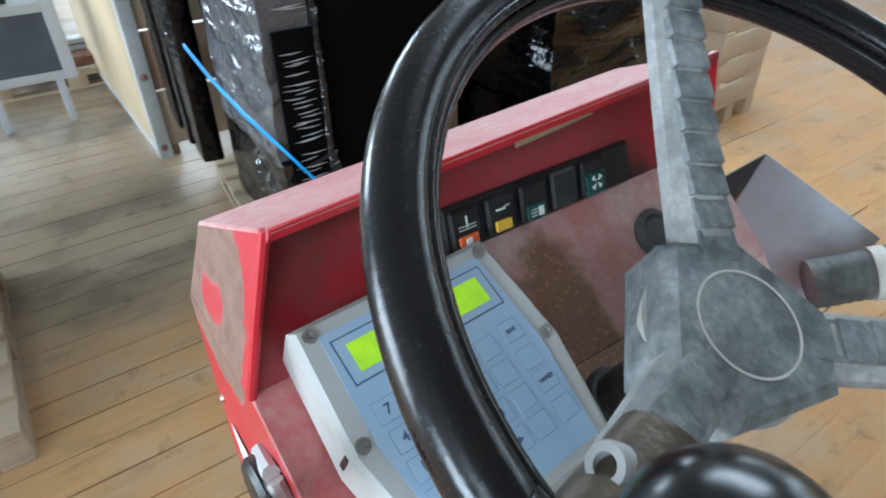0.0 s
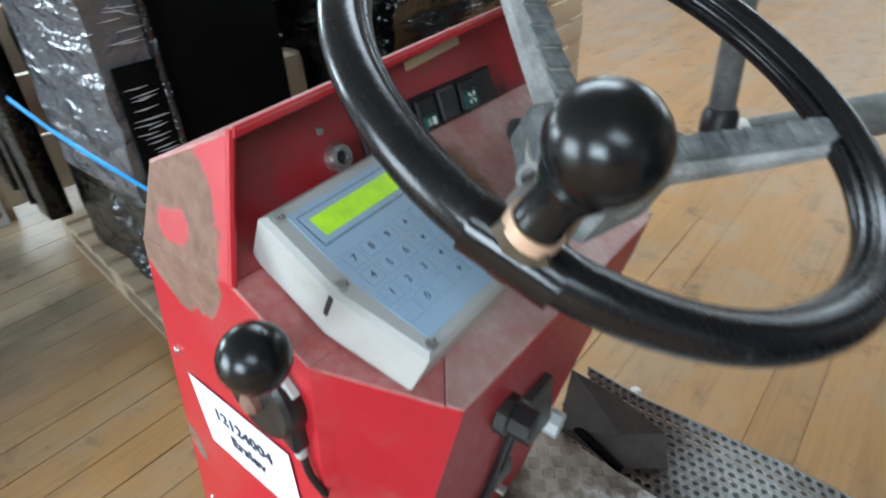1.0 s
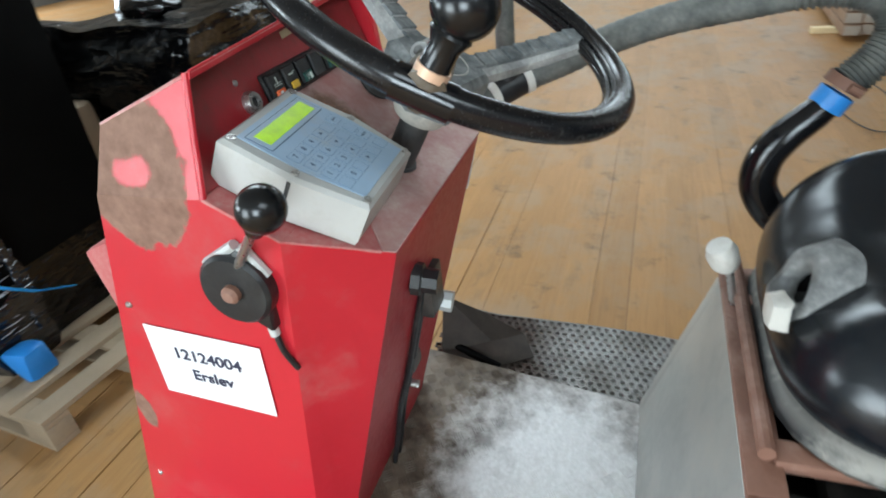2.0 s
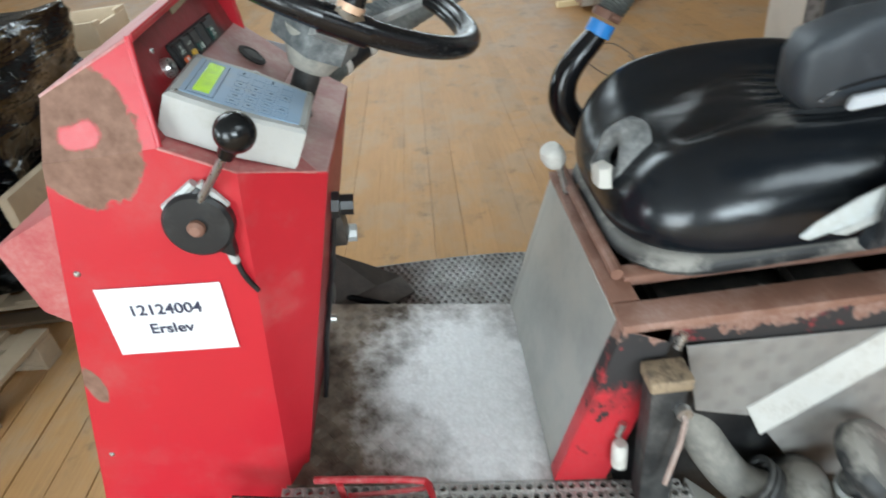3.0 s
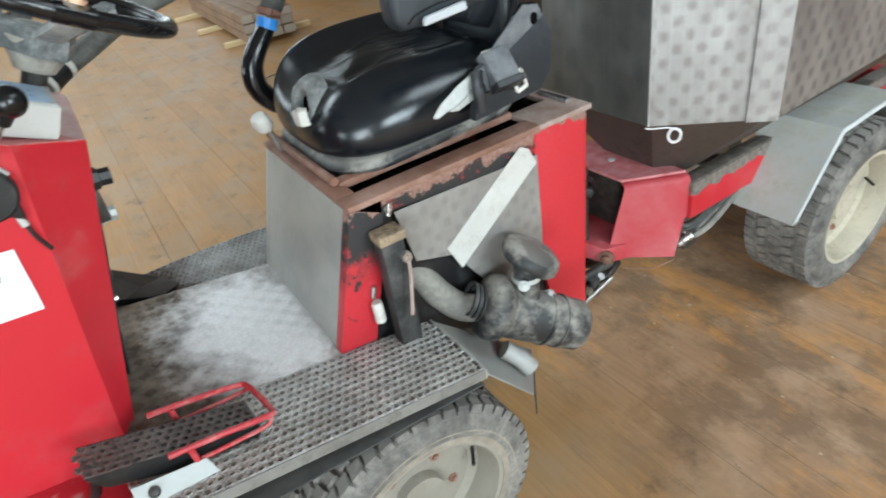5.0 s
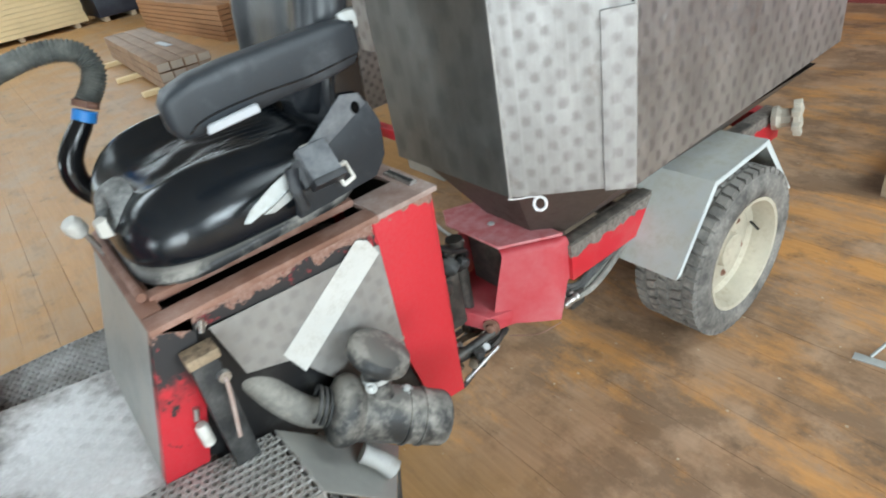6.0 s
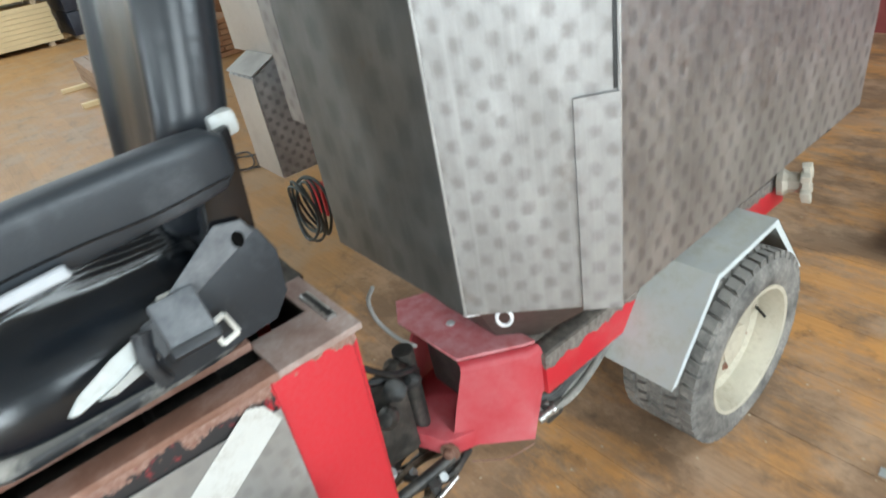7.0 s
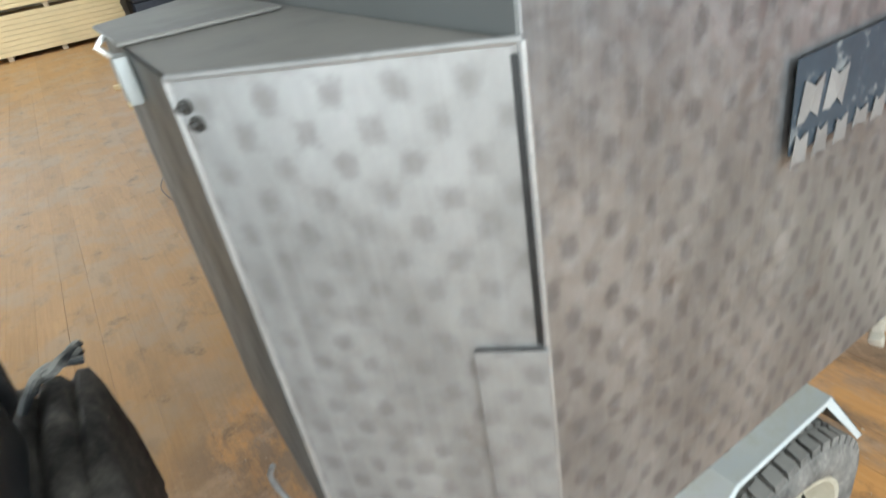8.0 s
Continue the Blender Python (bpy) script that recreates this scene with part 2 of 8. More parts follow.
def swirl(name, base, low, pitch=(0.048, 0.058), metal=0.85, contrast=0.5, streaks=0.35, rough=0.48):
    """Engine-turned sheet: staggered soft brushed spots of the given pitch, grime, streaks running down."""
    m, nt, b = material(name)
    v = coords(nt, "UV", (1, 1, 1))
    wob = node(nt, "ShaderNodeTexNoise", Scale=14.0, Detail=3.0)
    nt.links.new(v, wob.inputs["Vector"])
    mixv = nt.nodes.new("ShaderNodeVectorMath")
    mixv.operation = "MULTIPLY_ADD"
    nt.links.new(wob.outputs["Color"], mixv.inputs[0])
    mixv.inputs[1].default_value = (0.011, 0.011, 0)
    nt.links.new(v, mixv.inputs[2])
    xy = nt.nodes.new("ShaderNodeSeparateXYZ")
    nt.links.new(mixv.outputs[0], xy.inputs[0])
    waves = [calc(nt, "COSINE", calc(nt, "MULTIPLY", xy.outputs[k], 2 * math.pi / pitch[k])) for k in (0, 1)]
    weave = calc(nt, "ADD", calc(nt, "MULTIPLY", calc(nt, "MULTIPLY", waves[0], waves[1]), 0.5), 0.5)
    big = noise_fac(nt, coords(nt, "UV", (3, 1.6, 1)), 2.5, 6, 0.62, 0.3, 0.7)
    mott = noise_fac(nt, v, 40, 5, 0.65, 0.3, 0.7)
    soft = calc(nt, "ADD", calc(nt, "MULTIPLY", weave, 0.76), calc(nt, "MULTIPLY", mott, 0.24))
    spot = nt.nodes.new("ShaderNodeMapRange")
    spot.interpolation_type = "SMOOTHSTEP"
    spot.inputs["From Min"].default_value, spot.inputs["From Max"].default_value = 0.10, 0.56
    nt.links.new(soft, spot.inputs["Value"])
    streak = noise_fac(nt, coords(nt, "UV", (42, 1.3, 1)), 1.0, 4, 0.6, 0.50, 0.76)
    fine = noise_fac(nt, v, 220, 2, 0.5, 0.3, 0.7)
    fade = calc(nt, "ADD", 0.45, calc(nt, "MULTIPLY", big, 0.75))
    fac = calc(nt, "MULTIPLY", calc(nt, "MULTIPLY", spot.outputs["Result"], contrast), fade)
    fac = calc(nt, "ADD", fac, calc(nt, "MULTIPLY", mott, 0.15), True)
    col = mix(nt, fac, low, base)
    col = mix(nt, calc(nt, "MULTIPLY", calc(nt, "SUBTRACT", 1.0, big), 0.4), col, tuple(c * 0.66 for c in low))
    col = mix(nt, calc(nt, "MULTIPLY", streak, streaks), col, (0.50, 0.485, 0.48))
    drip = noise_fac(nt, coords(nt, "UV", (26, 5, 1)), 2.0, 3, 0.5, 0.74, 0.78)
    col = mix(nt, calc(nt, "MULTIPLY", drip, 0.5), col, (0.66, 0.64, 0.60))
    rusty = noise_fac(nt, coords(nt, "UV", (1, 0.8, 1)), 7.0, 6, 0.66, 0.62, 0.75)
    col = mix(nt, calc(nt, "MULTIPLY", rusty, 0.4), col, (0.17, 0.11, 0.07))
    nt.links.new(col, b.inputs["Base Color"])
    b.inputs["Metallic"].default_value = metal
    rr = calc(nt, "ADD", calc(nt, "MULTIPLY", spot.outputs["Result"], -0.08), calc(nt, "ADD", rough, calc(nt, "MULTIPLY", mott, 0.16)))
    nt.links.new(rr, b.inputs["Roughness"])
    hgt = calc(nt, "ADD", calc(nt, "MULTIPLY", spot.outputs["Result"], 0.5), calc(nt, "ADD", calc(nt, "MULTIPLY", fine, 0.10), calc(nt, "MULTIPLY", mott, 0.25)))
    bump(nt, b, hgt, 0.2, 0.002)
    return m


M_swirl = swirl("engine_turned_steel", (0.52, 0.515, 0.51), (0.27, 0.255, 0.245), (0.062, 0.070), metal=0.68, contrast=0.52, rough=0.50)
M_swirl_side = swirl("engine_turned_steel_side", (0.58, 0.58, 0.585), (0.25, 0.24, 0.238), (0.058, 0.084), metal=0.85, contrast=0.58, streaks=0.40, rough=0.42)
M_swirl_small = swirl("engine_turned_steel_small", (0.46, 0.45, 0.43), (0.30, 0.285, 0.27), (0.055, 0.055), metal=0.5, contrast=0.42, streaks=0.15)
M_swirl_box = swirl("engine_turned_steel_box", (0.60, 0.61, 0.62), (0.24, 0.245, 0.25), (0.060, 0.060), metal=0.45, contrast=0.8, streaks=0.2)


def console_paint():
    """Red paint worn through to brown primer in one patch by the hood, with chips along it."""
    m, nt, b = material("red_paint_worn")
    v = world_coords(nt)
    n1 = node(nt, "ShaderNodeTexNoise", Scale=16.0, Detail=8.0, Roughness=0.66)
    nt.links.new(v, n1.inputs["Vector"])

    def spot(centre, radius, stretch=(1, 1, 1), wobble=0.6):
        sub = nt.nodes.new("ShaderNodeVectorMath")
        sub.operation = "SUBTRACT"
        nt.links.new(v, sub.inputs[0])
        sub.inputs[1].default_value = centre
        mul = nt.nodes.new("ShaderNodeVectorMath")
        mul.operation = "MULTIPLY"
        nt.links.new(sub.outputs[0], mul.inputs[0])
        mul.inputs[1].default_value = stretch
        ln = nt.nodes.new("ShaderNodeVectorMath")
        ln.operation = "LENGTH"
        nt.links.new(mul.outputs[0], ln.inputs[0])
        d = calc(nt, "ADD", ln.outputs["Value"], calc(nt, "MULTIPLY", calc(nt, "SUBTRACT", n1.outputs["Fac"], 0.5), radius * wobble))
        r = nt.nodes.new("ShaderNodeMapRange")
        r.inputs["From Min"].default_value, r.inputs["From Max"].default_value = radius + 0.002, radius - 0.002
        nt.links.new(d, r.inputs["Value"])
        return r.outputs["Result"]

    patch = spot((-0.25, 0.612, 1.402), 0.064, (0.3, 0.95, 0.80), 0.95)
    left = spot((-0.25, 0.615, 1.404), 0.016, (0.3, 0.62, 1.15), 2.6)
    low = spot((-0.25, 0.75, 1.05), 0.018, (0.3, 1.4, 0.5), 1.2)
    d2 = noise_fac(nt, v, 90, 3, 0.6, 0.35, 0.7)
    dusty = noise_fac(nt, v, 6, 6, 0.65, 0.5, 0.85)
    red = mix(nt, calc(nt, "MULTIPLY", dusty, calc(nt, "ADD", 0.25, calc(nt, "MULTIPLY", d2, 0.3))), RED, (0.42, 0.17, 0.15))
    prim = mix(nt, noise_fac(nt, v, 60, 4, 0.6, 0.3, 0.7), (0.17, 0.085, 0.055), (0.27, 0.15, 0.105))
    f = calc(nt, "SUBTRACT", calc(nt, "MAXIMUM", patch, low), left, True)
    nt.links.new(mix(nt, f, red, prim), b.inputs["Base Color"])
    nt.links.new(calc(nt, "ADD", 0.36, calc(nt, "MULTIPLY", f, 0.4)), b.inputs["Roughness"])
    bump(nt, b, calc(nt, "ADD", calc(nt, "MULTIPLY", f, -1.0), calc(nt, "MULTIPLY", d2, 0.12)), 0.25, 0.001)
    return m


M_console = console_paint()


def chipped_red():
    """Engine cover: red over black undercoat over brown primer, chipped along the top rail."""
    m, nt, b = material("red_paint_chipped")
    v = world_coords(nt)
    sep = nt.nodes.new("ShaderNodeSeparateXYZ")
    nt.links.new(v, sep.inputs[0])
    n1 = node(nt, "ShaderNodeTexNoise", Scale=26.0, Detail=6.0, Roughness=0.62)
    nt.links.new(v, n1.inputs["Vector"])
    n2 = noise_fac(nt, v, 13, 6, 0.62, 0.34, 0.44)
    wob = calc(nt, "MULTIPLY", calc(nt, "SUBTRACT", n1.outputs["Fac"], 0.5), 0.12)
    h = calc(nt, "ADD", sep.outputs["Z"], wob)
    top = nt.nodes.new("ShaderNodeMapRange")
    top.inputs["From Min"].default_value, top.inputs["From Max"].default_value = 1.000, 1.005
    nt.links.new(h, top.inputs["Value"])
    front = nt.nodes.new("ShaderNodeMapRange")
    front.inputs["From Min"].default_value, front.inputs["From Max"].default_value = -0.47, -0.455
    nt.links.new(calc(nt, "ADD", sep.outputs["Y"], wob), front.inputs["Value"])
    high = nt.nodes.new("ShaderNodeMapRange")
    high.inputs["From Min"].default_value, high.inputs["From Max"].default_value = 0.84, 0.92
    nt.links.new(h, high.inputs["Value"])
    some = noise_fac(nt, v, 19, 5, 0.6, 0.60, 0.64)
    off = calc(nt, "ABSOLUTE", calc(nt, "ADD", sep.outputs["Y"], 0.5675))
    rim = nt.nodes.new("ShaderNodeMapRange")
    rim.inputs["From Min"].default_value, rim.inputs["From Max"].default_value = 0.0870, 0.0885
    nt.links.new(calc(nt, "ADD", off, calc(nt, "MULTIPLY", wob, 0.30)), rim.inputs["Value"])
    behind = nt.nodes.new("ShaderNodeMapRange")
    behind.inputs["From Min"].default_value, behind.inputs["From Max"].default_value = -0.470, -0.476
    nt.links.new(sep.outputs["Y"], behind.inputs["Value"])
    black = calc(nt, "MULTIPLY", front.outputs["Result"], calc(nt, "MAXIMUM", calc(nt, "MULTIPLY", n2, high.outputs["Result"]), some))
    black = calc(nt, "MAXIMUM", black, calc(nt, "MULTIPLY", rim.outputs["Result"], behind.outputs["Result"]))
    d2 = noise_fac(nt, v, 100, 3, 0.6, 0.35, 0.7)
    col = mix(nt, calc(nt, "MULTIPLY", d2, 0.12), RED, (0.42, 0.17, 0.15))
    col = mix(nt, black, col, (0.025, 0.022, 0.022))
    col = mix(nt, top.outputs["Result"], col, mix(nt, d2, (0.21, 0.10, 0.07), (0.32, 0.20, 0.16)))
    nt.links.new(col, b.inputs["Base Color"])
    nt.links.new(calc(nt, "ADD", 0.4, calc(nt, "MULTIPLY", calc(nt, "MAXIMUM", black, top.outputs["Result"]), 0.35)), b.inputs["Roughness"])
    bump(nt, b, calc(nt, "ADD", calc(nt, "MULTIPLY", black, -0.6), calc(nt, "MULTIPLY", d2, 0.15)), 0.3, 0.001)
    return m


M_chipped = chipped_red()


def board_wood(name):
    """Floor boards: long grain and a tone for each board; honey-coloured where swept, grey with trodden dust
    towards the gate, oil-dark and worn to orange wood at the rear, a zone widened to hold the vehicle's shade."""
    m, nt, b = material(name)
    v = world_coords(nt)
    oi = nt.nodes.new("ShaderNodeObjectInfo")
    isl = nt.nodes.new("ShaderNodeNewGeometry")
    rnd = calc(nt, "FRACT", calc(nt, "ADD", calc(nt, "MULTIPLY", oi.outputs["Random"], 7.13), isl.outputs["Random Per Island"]))
    sep = nt.nodes.new("ShaderNodeCombineXYZ")
    nt.links.new(calc(nt, "MULTIPLY", rnd, 40.0), sep.inputs[0])
    nt.links.new(calc(nt, "MULTIPLY", rnd, 17.0), sep.inputs[1])
    add = nt.nodes.new("ShaderNodeVectorMath")
    add.operation = "ADD"
    nt.links.new(world_coords(nt, (1.2, 26, 1)), add.inputs[0])
    nt.links.new(sep.outputs[0], add.inputs[1])
    grain = noise_fac(nt, add.outputs[0], 2.6, 6, 0.65, 0.2, 0.8, 0.6)
    fine = noise_fac(nt, world_coords(nt, (6, 160, 1)), 2.0, 3, 0.6, 0.3, 0.7)
    xyz = nt.nodes.new("ShaderNodeSeparateXYZ")
    nt.links.new(v, xyz.inputs[0])
    wob = calc(nt, "MULTIPLY", calc(nt, "SUBTRACT", noise_fac(nt, v, 0.9, 6, 0.6, 0.0, 1.0), 0.5), 1.6)

    def band(axis, lo, hi):
        r = nt.nodes.new("ShaderNodeMapRange")
        r.interpolation_type = "SMOOTHSTEP"
        r.inputs["From Min"].default_value, r.inputs["From Max"].default_value = lo, hi
        nt.links.new(calc(nt, "ADD", xyz.outputs[axis], wob), r.inputs["Value"])
        return r.outputs["Result"]

    # swept honey-coloured boards
    col = mix(nt, grain, (0.30, 0.150, 0.052), (0.50, 0.275, 0.102))
    tint = nt.nodes.new("ShaderNodeHueSaturation")
    nt.links.new(calc(nt, "ADD", 0.86, calc(nt, "MULTIPLY", rnd, 0.26)), tint.inputs["Value"])
    nt.links.new(col, tint.inputs["Color"])
    col = tint.outputs["Color"]
    wear = noise_fac(nt, world_coords(nt, (1.0, 1.9, 1)), 1.9, 7, 0.66, 0.50, 0.62)
    col = mix(nt, calc(nt, "MULTIPLY", wear, calc(nt, "ADD", 0.25, calc(nt, "MULTIPLY", rnd, 0.4))), col, (0.50, 0.26, 0.09))
    dust = noise_fac(nt, world_coords(nt, (0.8, 1.2, 1)), 1.1, 7, 0.68, 0.40, 0.66)
    dust = calc(nt, "MULTIPLY", calc(nt, "ADD", calc(nt, "MULTIPLY", dust, 0.55), calc(nt, "MULTIPLY", fine, 0.14)), 0.8, True)
    inner = band("X", -0.5, 0.5)
    col = mix(nt, dust, col, mix(nt, inner, (0.40, 0.29, 0.175), (0.42, 0.232, 0.098)))
    col = mix(nt, calc(nt, "MULTIPLY", inner, 0.22), col, (0.43, 0.215, 0.078))
    trod = noise_fac(nt, world_coords(nt, (1.0, 1.3, 1)), 1.7, 7, 0.66, 0.47, 0.60)
    col = mix(nt, calc(nt, "MULTIPLY", trod, 0.42), col, (0.36, 0.275, 0.195))
    scuff = noise_fac(nt, world_coords(nt, (0.9, 2.2, 1)), 3.1, 7, 0.68, 0.55, 0.66)
    col = mix(nt, calc(nt, "MULTIPLY", scuff, 0.4), col, (0.20, 0.125, 0.07))
    # oil-dark boards with worn patches, to the rear; the band also paints shade beside the tank
    rear = calc(nt, "MULTIPLY", band("X", 2.0, 1.1), band("Y", -0.2, -0.9))
    oil = noise_fac(nt, world_coords(nt, (1.0, 1.2, 1)), 2.3, 8, 0.68, 0.43, 0.55)
    dark = mix(nt, grain, (0.33, 0.195, 0.115), (0.47, 0.285, 0.165))
    pale = noise_fac(nt, world_coords(nt, (1.0, 1.4, 1)), 1.9, 7, 0.66, 0.44, 0.62)
    dark = mix(nt, calc(nt, "MULTIPLY", pale, 0.62), dark, (0.55, 0.385, 0.265))
    dark = mix(nt, calc(nt, "MULTIPLY", oil, 0.62), dark, (0.125, 0.075, 0.045))
    bare = mix(nt, grain, (0.58, 0.25, 0.066), (0.72, 0.365, 0.125))
    rub = noise_fac(nt, world_coords(nt, (0.55, 1.3, 1)), 1.9, 9, 0.73, 0.49, 0.60)
    dark = mix(nt, calc(nt, "MULTIPLY", rub, calc(nt, "ADD", 0.62, calc(nt, "MULTIPLY", rnd, 0.35))), dark, bare)
    scar = noise_fac(nt, world_coords(nt, (9, 34, 1)), 1.0, 5, 0.7, 0.64, 0.70)
    dark = mix(nt, calc(nt, "MULTIPLY", scar, 0.6), dark, (0.085, 0.055, 0.038))
    grit = noise_fac(nt, world_coords(nt, (14, 40, 1)), 1.6, 5, 0.7, 0.62, 0.70)
    dark = mix(nt, calc(nt, "MULTIPLY", grit, 0.45), dark, (0.56, 0.43, 0.32))
    col = mix(nt, calc(nt, "MULTIPLY", rear, 0.92), col, dark)
    # grey trodden dust towards the gate
    gate = calc(nt, "MULTIPLY", band("X", 1.0, 0.2), band("Y", 1.9, 3.0))
    col = mix(nt, calc(nt, "MULTIPLY", gate, calc(nt, "ADD", 0.62, calc(nt, "MULTIPLY", fine, 0.2))), col, (0.37, 0.315, 0.235))
    smear = calc(nt, "MULTIPLY", calc(nt, "MULTIPLY", gate, noise_fac(nt, world_coords(nt, (0.7, 1.0, 1)), 1.3, 6, 0.6, 0.47, 0.60)), 0.55)
    col = mix(nt, smear, col, (0.070, 0.060, 0.042))
    st = noise_fac(nt, v, 4.5, 6, 0.68, 0.59, 0.70)
    col = mix(nt, calc(nt, "MULTIPLY", st, 0.5), col, (0.06, 0.045, 0.034))
    nt.links.new(col, b.inputs["Base Color"])
    rr = nt.nodes.new("ShaderNodeMapRange")
    rr.inputs["To Min"].default_value, rr.inputs["To Max"].default_value = 0.42, 0.70
    b.inputs["Specular IOR Level"].default_value = 0.28
    nt.links.new(calc(nt, "MAXIMUM", dust, calc(nt, "MULTIPLY", fine, 0.5)), rr.inputs["Value"])
    nt.links.new(rr.outputs["Result"], b.inputs["Roughness"])
    bump(nt, b, calc(nt, "ADD", grain, fine), 0.12, 0.0015)
    return m


M_floor = board_wood("worn_floor_boards")


def film(name, base, rough, size, depth, alpha=1.0, slack=0.035, spec=1.0):
    """Stretch film: glossy, tight creases of the given height running across, slack folds between."""
    m, nt, b = material(name)
    n = node(nt, "ShaderNodeTexNoise", Scale=1.0, Detail=2.5, Roughness=0.55, Distortion=0.8)
    nt.links.new(world_coords(nt, (0.10 / size, 0.10 / size, 0.9 / size)), n.inputs["Vector"])
    n2 = node(nt, "ShaderNodeTexNoise", Scale=11.0, Detail=3.0, Roughness=0.55, Distortion=2.0)
    nt.links.new(world_coords(nt), n2.inputs["Vector"])
    where = noise_fac(nt, world_coords(nt, (1, 1, 2)), 4.0, 3, 0.5, 0.40, 0.60)
    nt.links.new(mix(nt, n2.outputs["Fac"], tuple(c * 0.5 for c in base), base), b.inputs["Base Color"])
    b.inputs["Roughness"].default_value = rough
    b.inputs["Specular IOR Level"].default_value = spec
    b.inputs["Alpha"].default_value = alpha
    hgt = calc(nt, "ADD", calc(nt, "MULTIPLY", calc(nt, "MULTIPLY", n.outputs["Fac"], where), size * depth), calc(nt, "MULTIPLY", n2.outputs["Fac"], slack))
    bump(nt, b, hgt, 1.0, 1.0)
    return m


M_film = film("black_stretch_film", (0.002, 0.002, 0.0022), 0.10, 0.05, 0.30, 1.0, 0.006, 0.5)
M_milky = film("milky_stretch_film", (0.13, 0.13, 0.14), 0.13, 0.05, 0.6, 1.0, 0.008, 1.0)
M_clear = film("clear_stretch_film_over_black", (0.010, 0.011, 0.014), 0.08, 0.030, 1.0, 1.0, 0.0022, 0.9)
M_vinyl = film("black_vinyl_under_film", (0.010, 0.013, 0.017), 0.23, 0.16, 0.003, 1.0, 0.0010, 0.55)
M_back = film("blue_black_vinyl_under_film", (0.022, 0.026, 0.032), 0.32, 0.20, 0.003, 1.0, 0.0009, 0.5)
M_teal = film("pale_teal_film", (0.16, 0.30, 0.30), 0.15, 0.05, 0.4)
# Pale base colour holds the highlights along the film's pleats.
M_glintpleat = film("pale_glint_pleats", (0.50, 0.51, 0.55), 0.10, 0.03, 0.5, 1.0, 0.002, 1.0)
M_blackbox = worn("black_carton", (0.002, 0.002, 0.002), (0.005, 0.005, 0.005), (0.7, 0.9), grain=60, patch=3, relief=0.08, spec=0.06)


def glass():
    m, _, b = material("window_glass")
    b.inputs["Transmission Weight"].default_value = 1.0
    b.inputs["Roughness"].default_value = 0.05
    return m


M_glass = glass()

# ---- shapes ----
def finish(bm, name, mat, smooth=35):
    me = bpy.data.meshes.new(name)
    bmesh.ops.recalc_face_normals(bm, faces=bm.faces)
    bm.to_mesh(me)
    bm.free()
    me.materials.append(mat)
    if smooth:
        for p in me.polygons:
            p.use_smooth = True
        me.set_sharp_from_angle(angle=radians(smooth))
    return me


def part(name, bm, mat, parent, label="", smooth=35):
    """One mesh under a thing or a part; its vertices are given in the thing's own space."""
    ob = new(name, finish(bm, name, mat, smooth))
    if parent:
        ob.parent = parent
    if label:
        tagged(ob, label)
    return ob


def thing(name, label, category, group="", kind=""):
    return tagged(new(name), label, category, group, kind)


def solid(name, bm, mat, label, category, group="", kind="", smooth=35):
    return tagged(new(name, finish(bm, name, mat, smooth)), label, category, group, kind)


def soften(bm, width, seg=2, angle=30):
    edges = [e for e in bm.edges if len(e.link_faces) == 2 and e.calc_face_angle(0) > radians(angle)]
    if edges and width > 0:
        bmesh.ops.bevel(bm, geom=edges, offset=width, segments=seg, profile=0.6, affect="EDGES", clamp_overlap=True)
    return bm


def box(x0, x1, y0, y1, z0, z1, r=0.003, m=None):
    bm = bmesh.new()
    bmesh.ops.create_cube(bm, size=1)
    bm.transform(Matrix.Translation(((x0 + x1) / 2, (y0 + y1) / 2, (z0 + z1) / 2)) @ Matrix.Diagonal((x1 - x0, y1 - y0, z1 - z0, 1)))
    soften(bm, r)
    if m is not None:
        bm.transform(m)
    return bm


def slab(points, thick, r=0.001, uv=False):
    """A flat plate through the corner points, thick towards the side away from its normal."""
    bm = bmesh.new()
    vs = [bm.verts.new(p) for p in points]
    f = bm.faces.new(vs)
    f.normal_update()
    n = f.normal.copy()
    ext = bmesh.ops.extrude_face_region(bm, geom=[f])
    moved = [g for g in ext["geom"] if isinstance(g, bmesh.types.BMVert)]
    bmesh.ops.translate(bm, verts=moved, vec=-n * thick)
    bmesh.ops.recalc_face_normals(bm, faces=bm.faces)
    soften(bm, r, 1)
    if uv:
        flat_uv(bm)
    return bm


def flat_uv(bm):
    layer = bm.loops.layers.uv.verify()
    for f in bm.faces:
        n = f.normal
        u = Vector((0, 0, 1)).cross(n)
        u = u.normalized() if u.length > 0.1 else Vector((1, 0, 0))
        v = n.cross(u)
        for lp in f.loops:
            lp[layer].uv = (lp.vert.co.dot(u), lp.vert.co.dot(v))


def prism(profile, x0, x1, r=0.002, uv=False):
    """A (y, z) outline swept from x0 to x1."""
    bm = bmesh.new()
    a = [bm.verts.new((x0, y, z)) for y, z in profile]
    b = [bm.verts.new((x1, y, z)) for y, z in profile]
    bm.faces.new(a)
    bm.faces.new(list(reversed(b)))
    for i in range(len(a)):
        j = (i + 1) % len(a)
        bm.faces.new((a[j], a[i], b[i], b[j]))
    bmesh.ops.recalc_face_normals(bm, faces=bm.faces)
    soften(bm, r, 2)
    if uv:
        flat_uv(bm)
    return bm


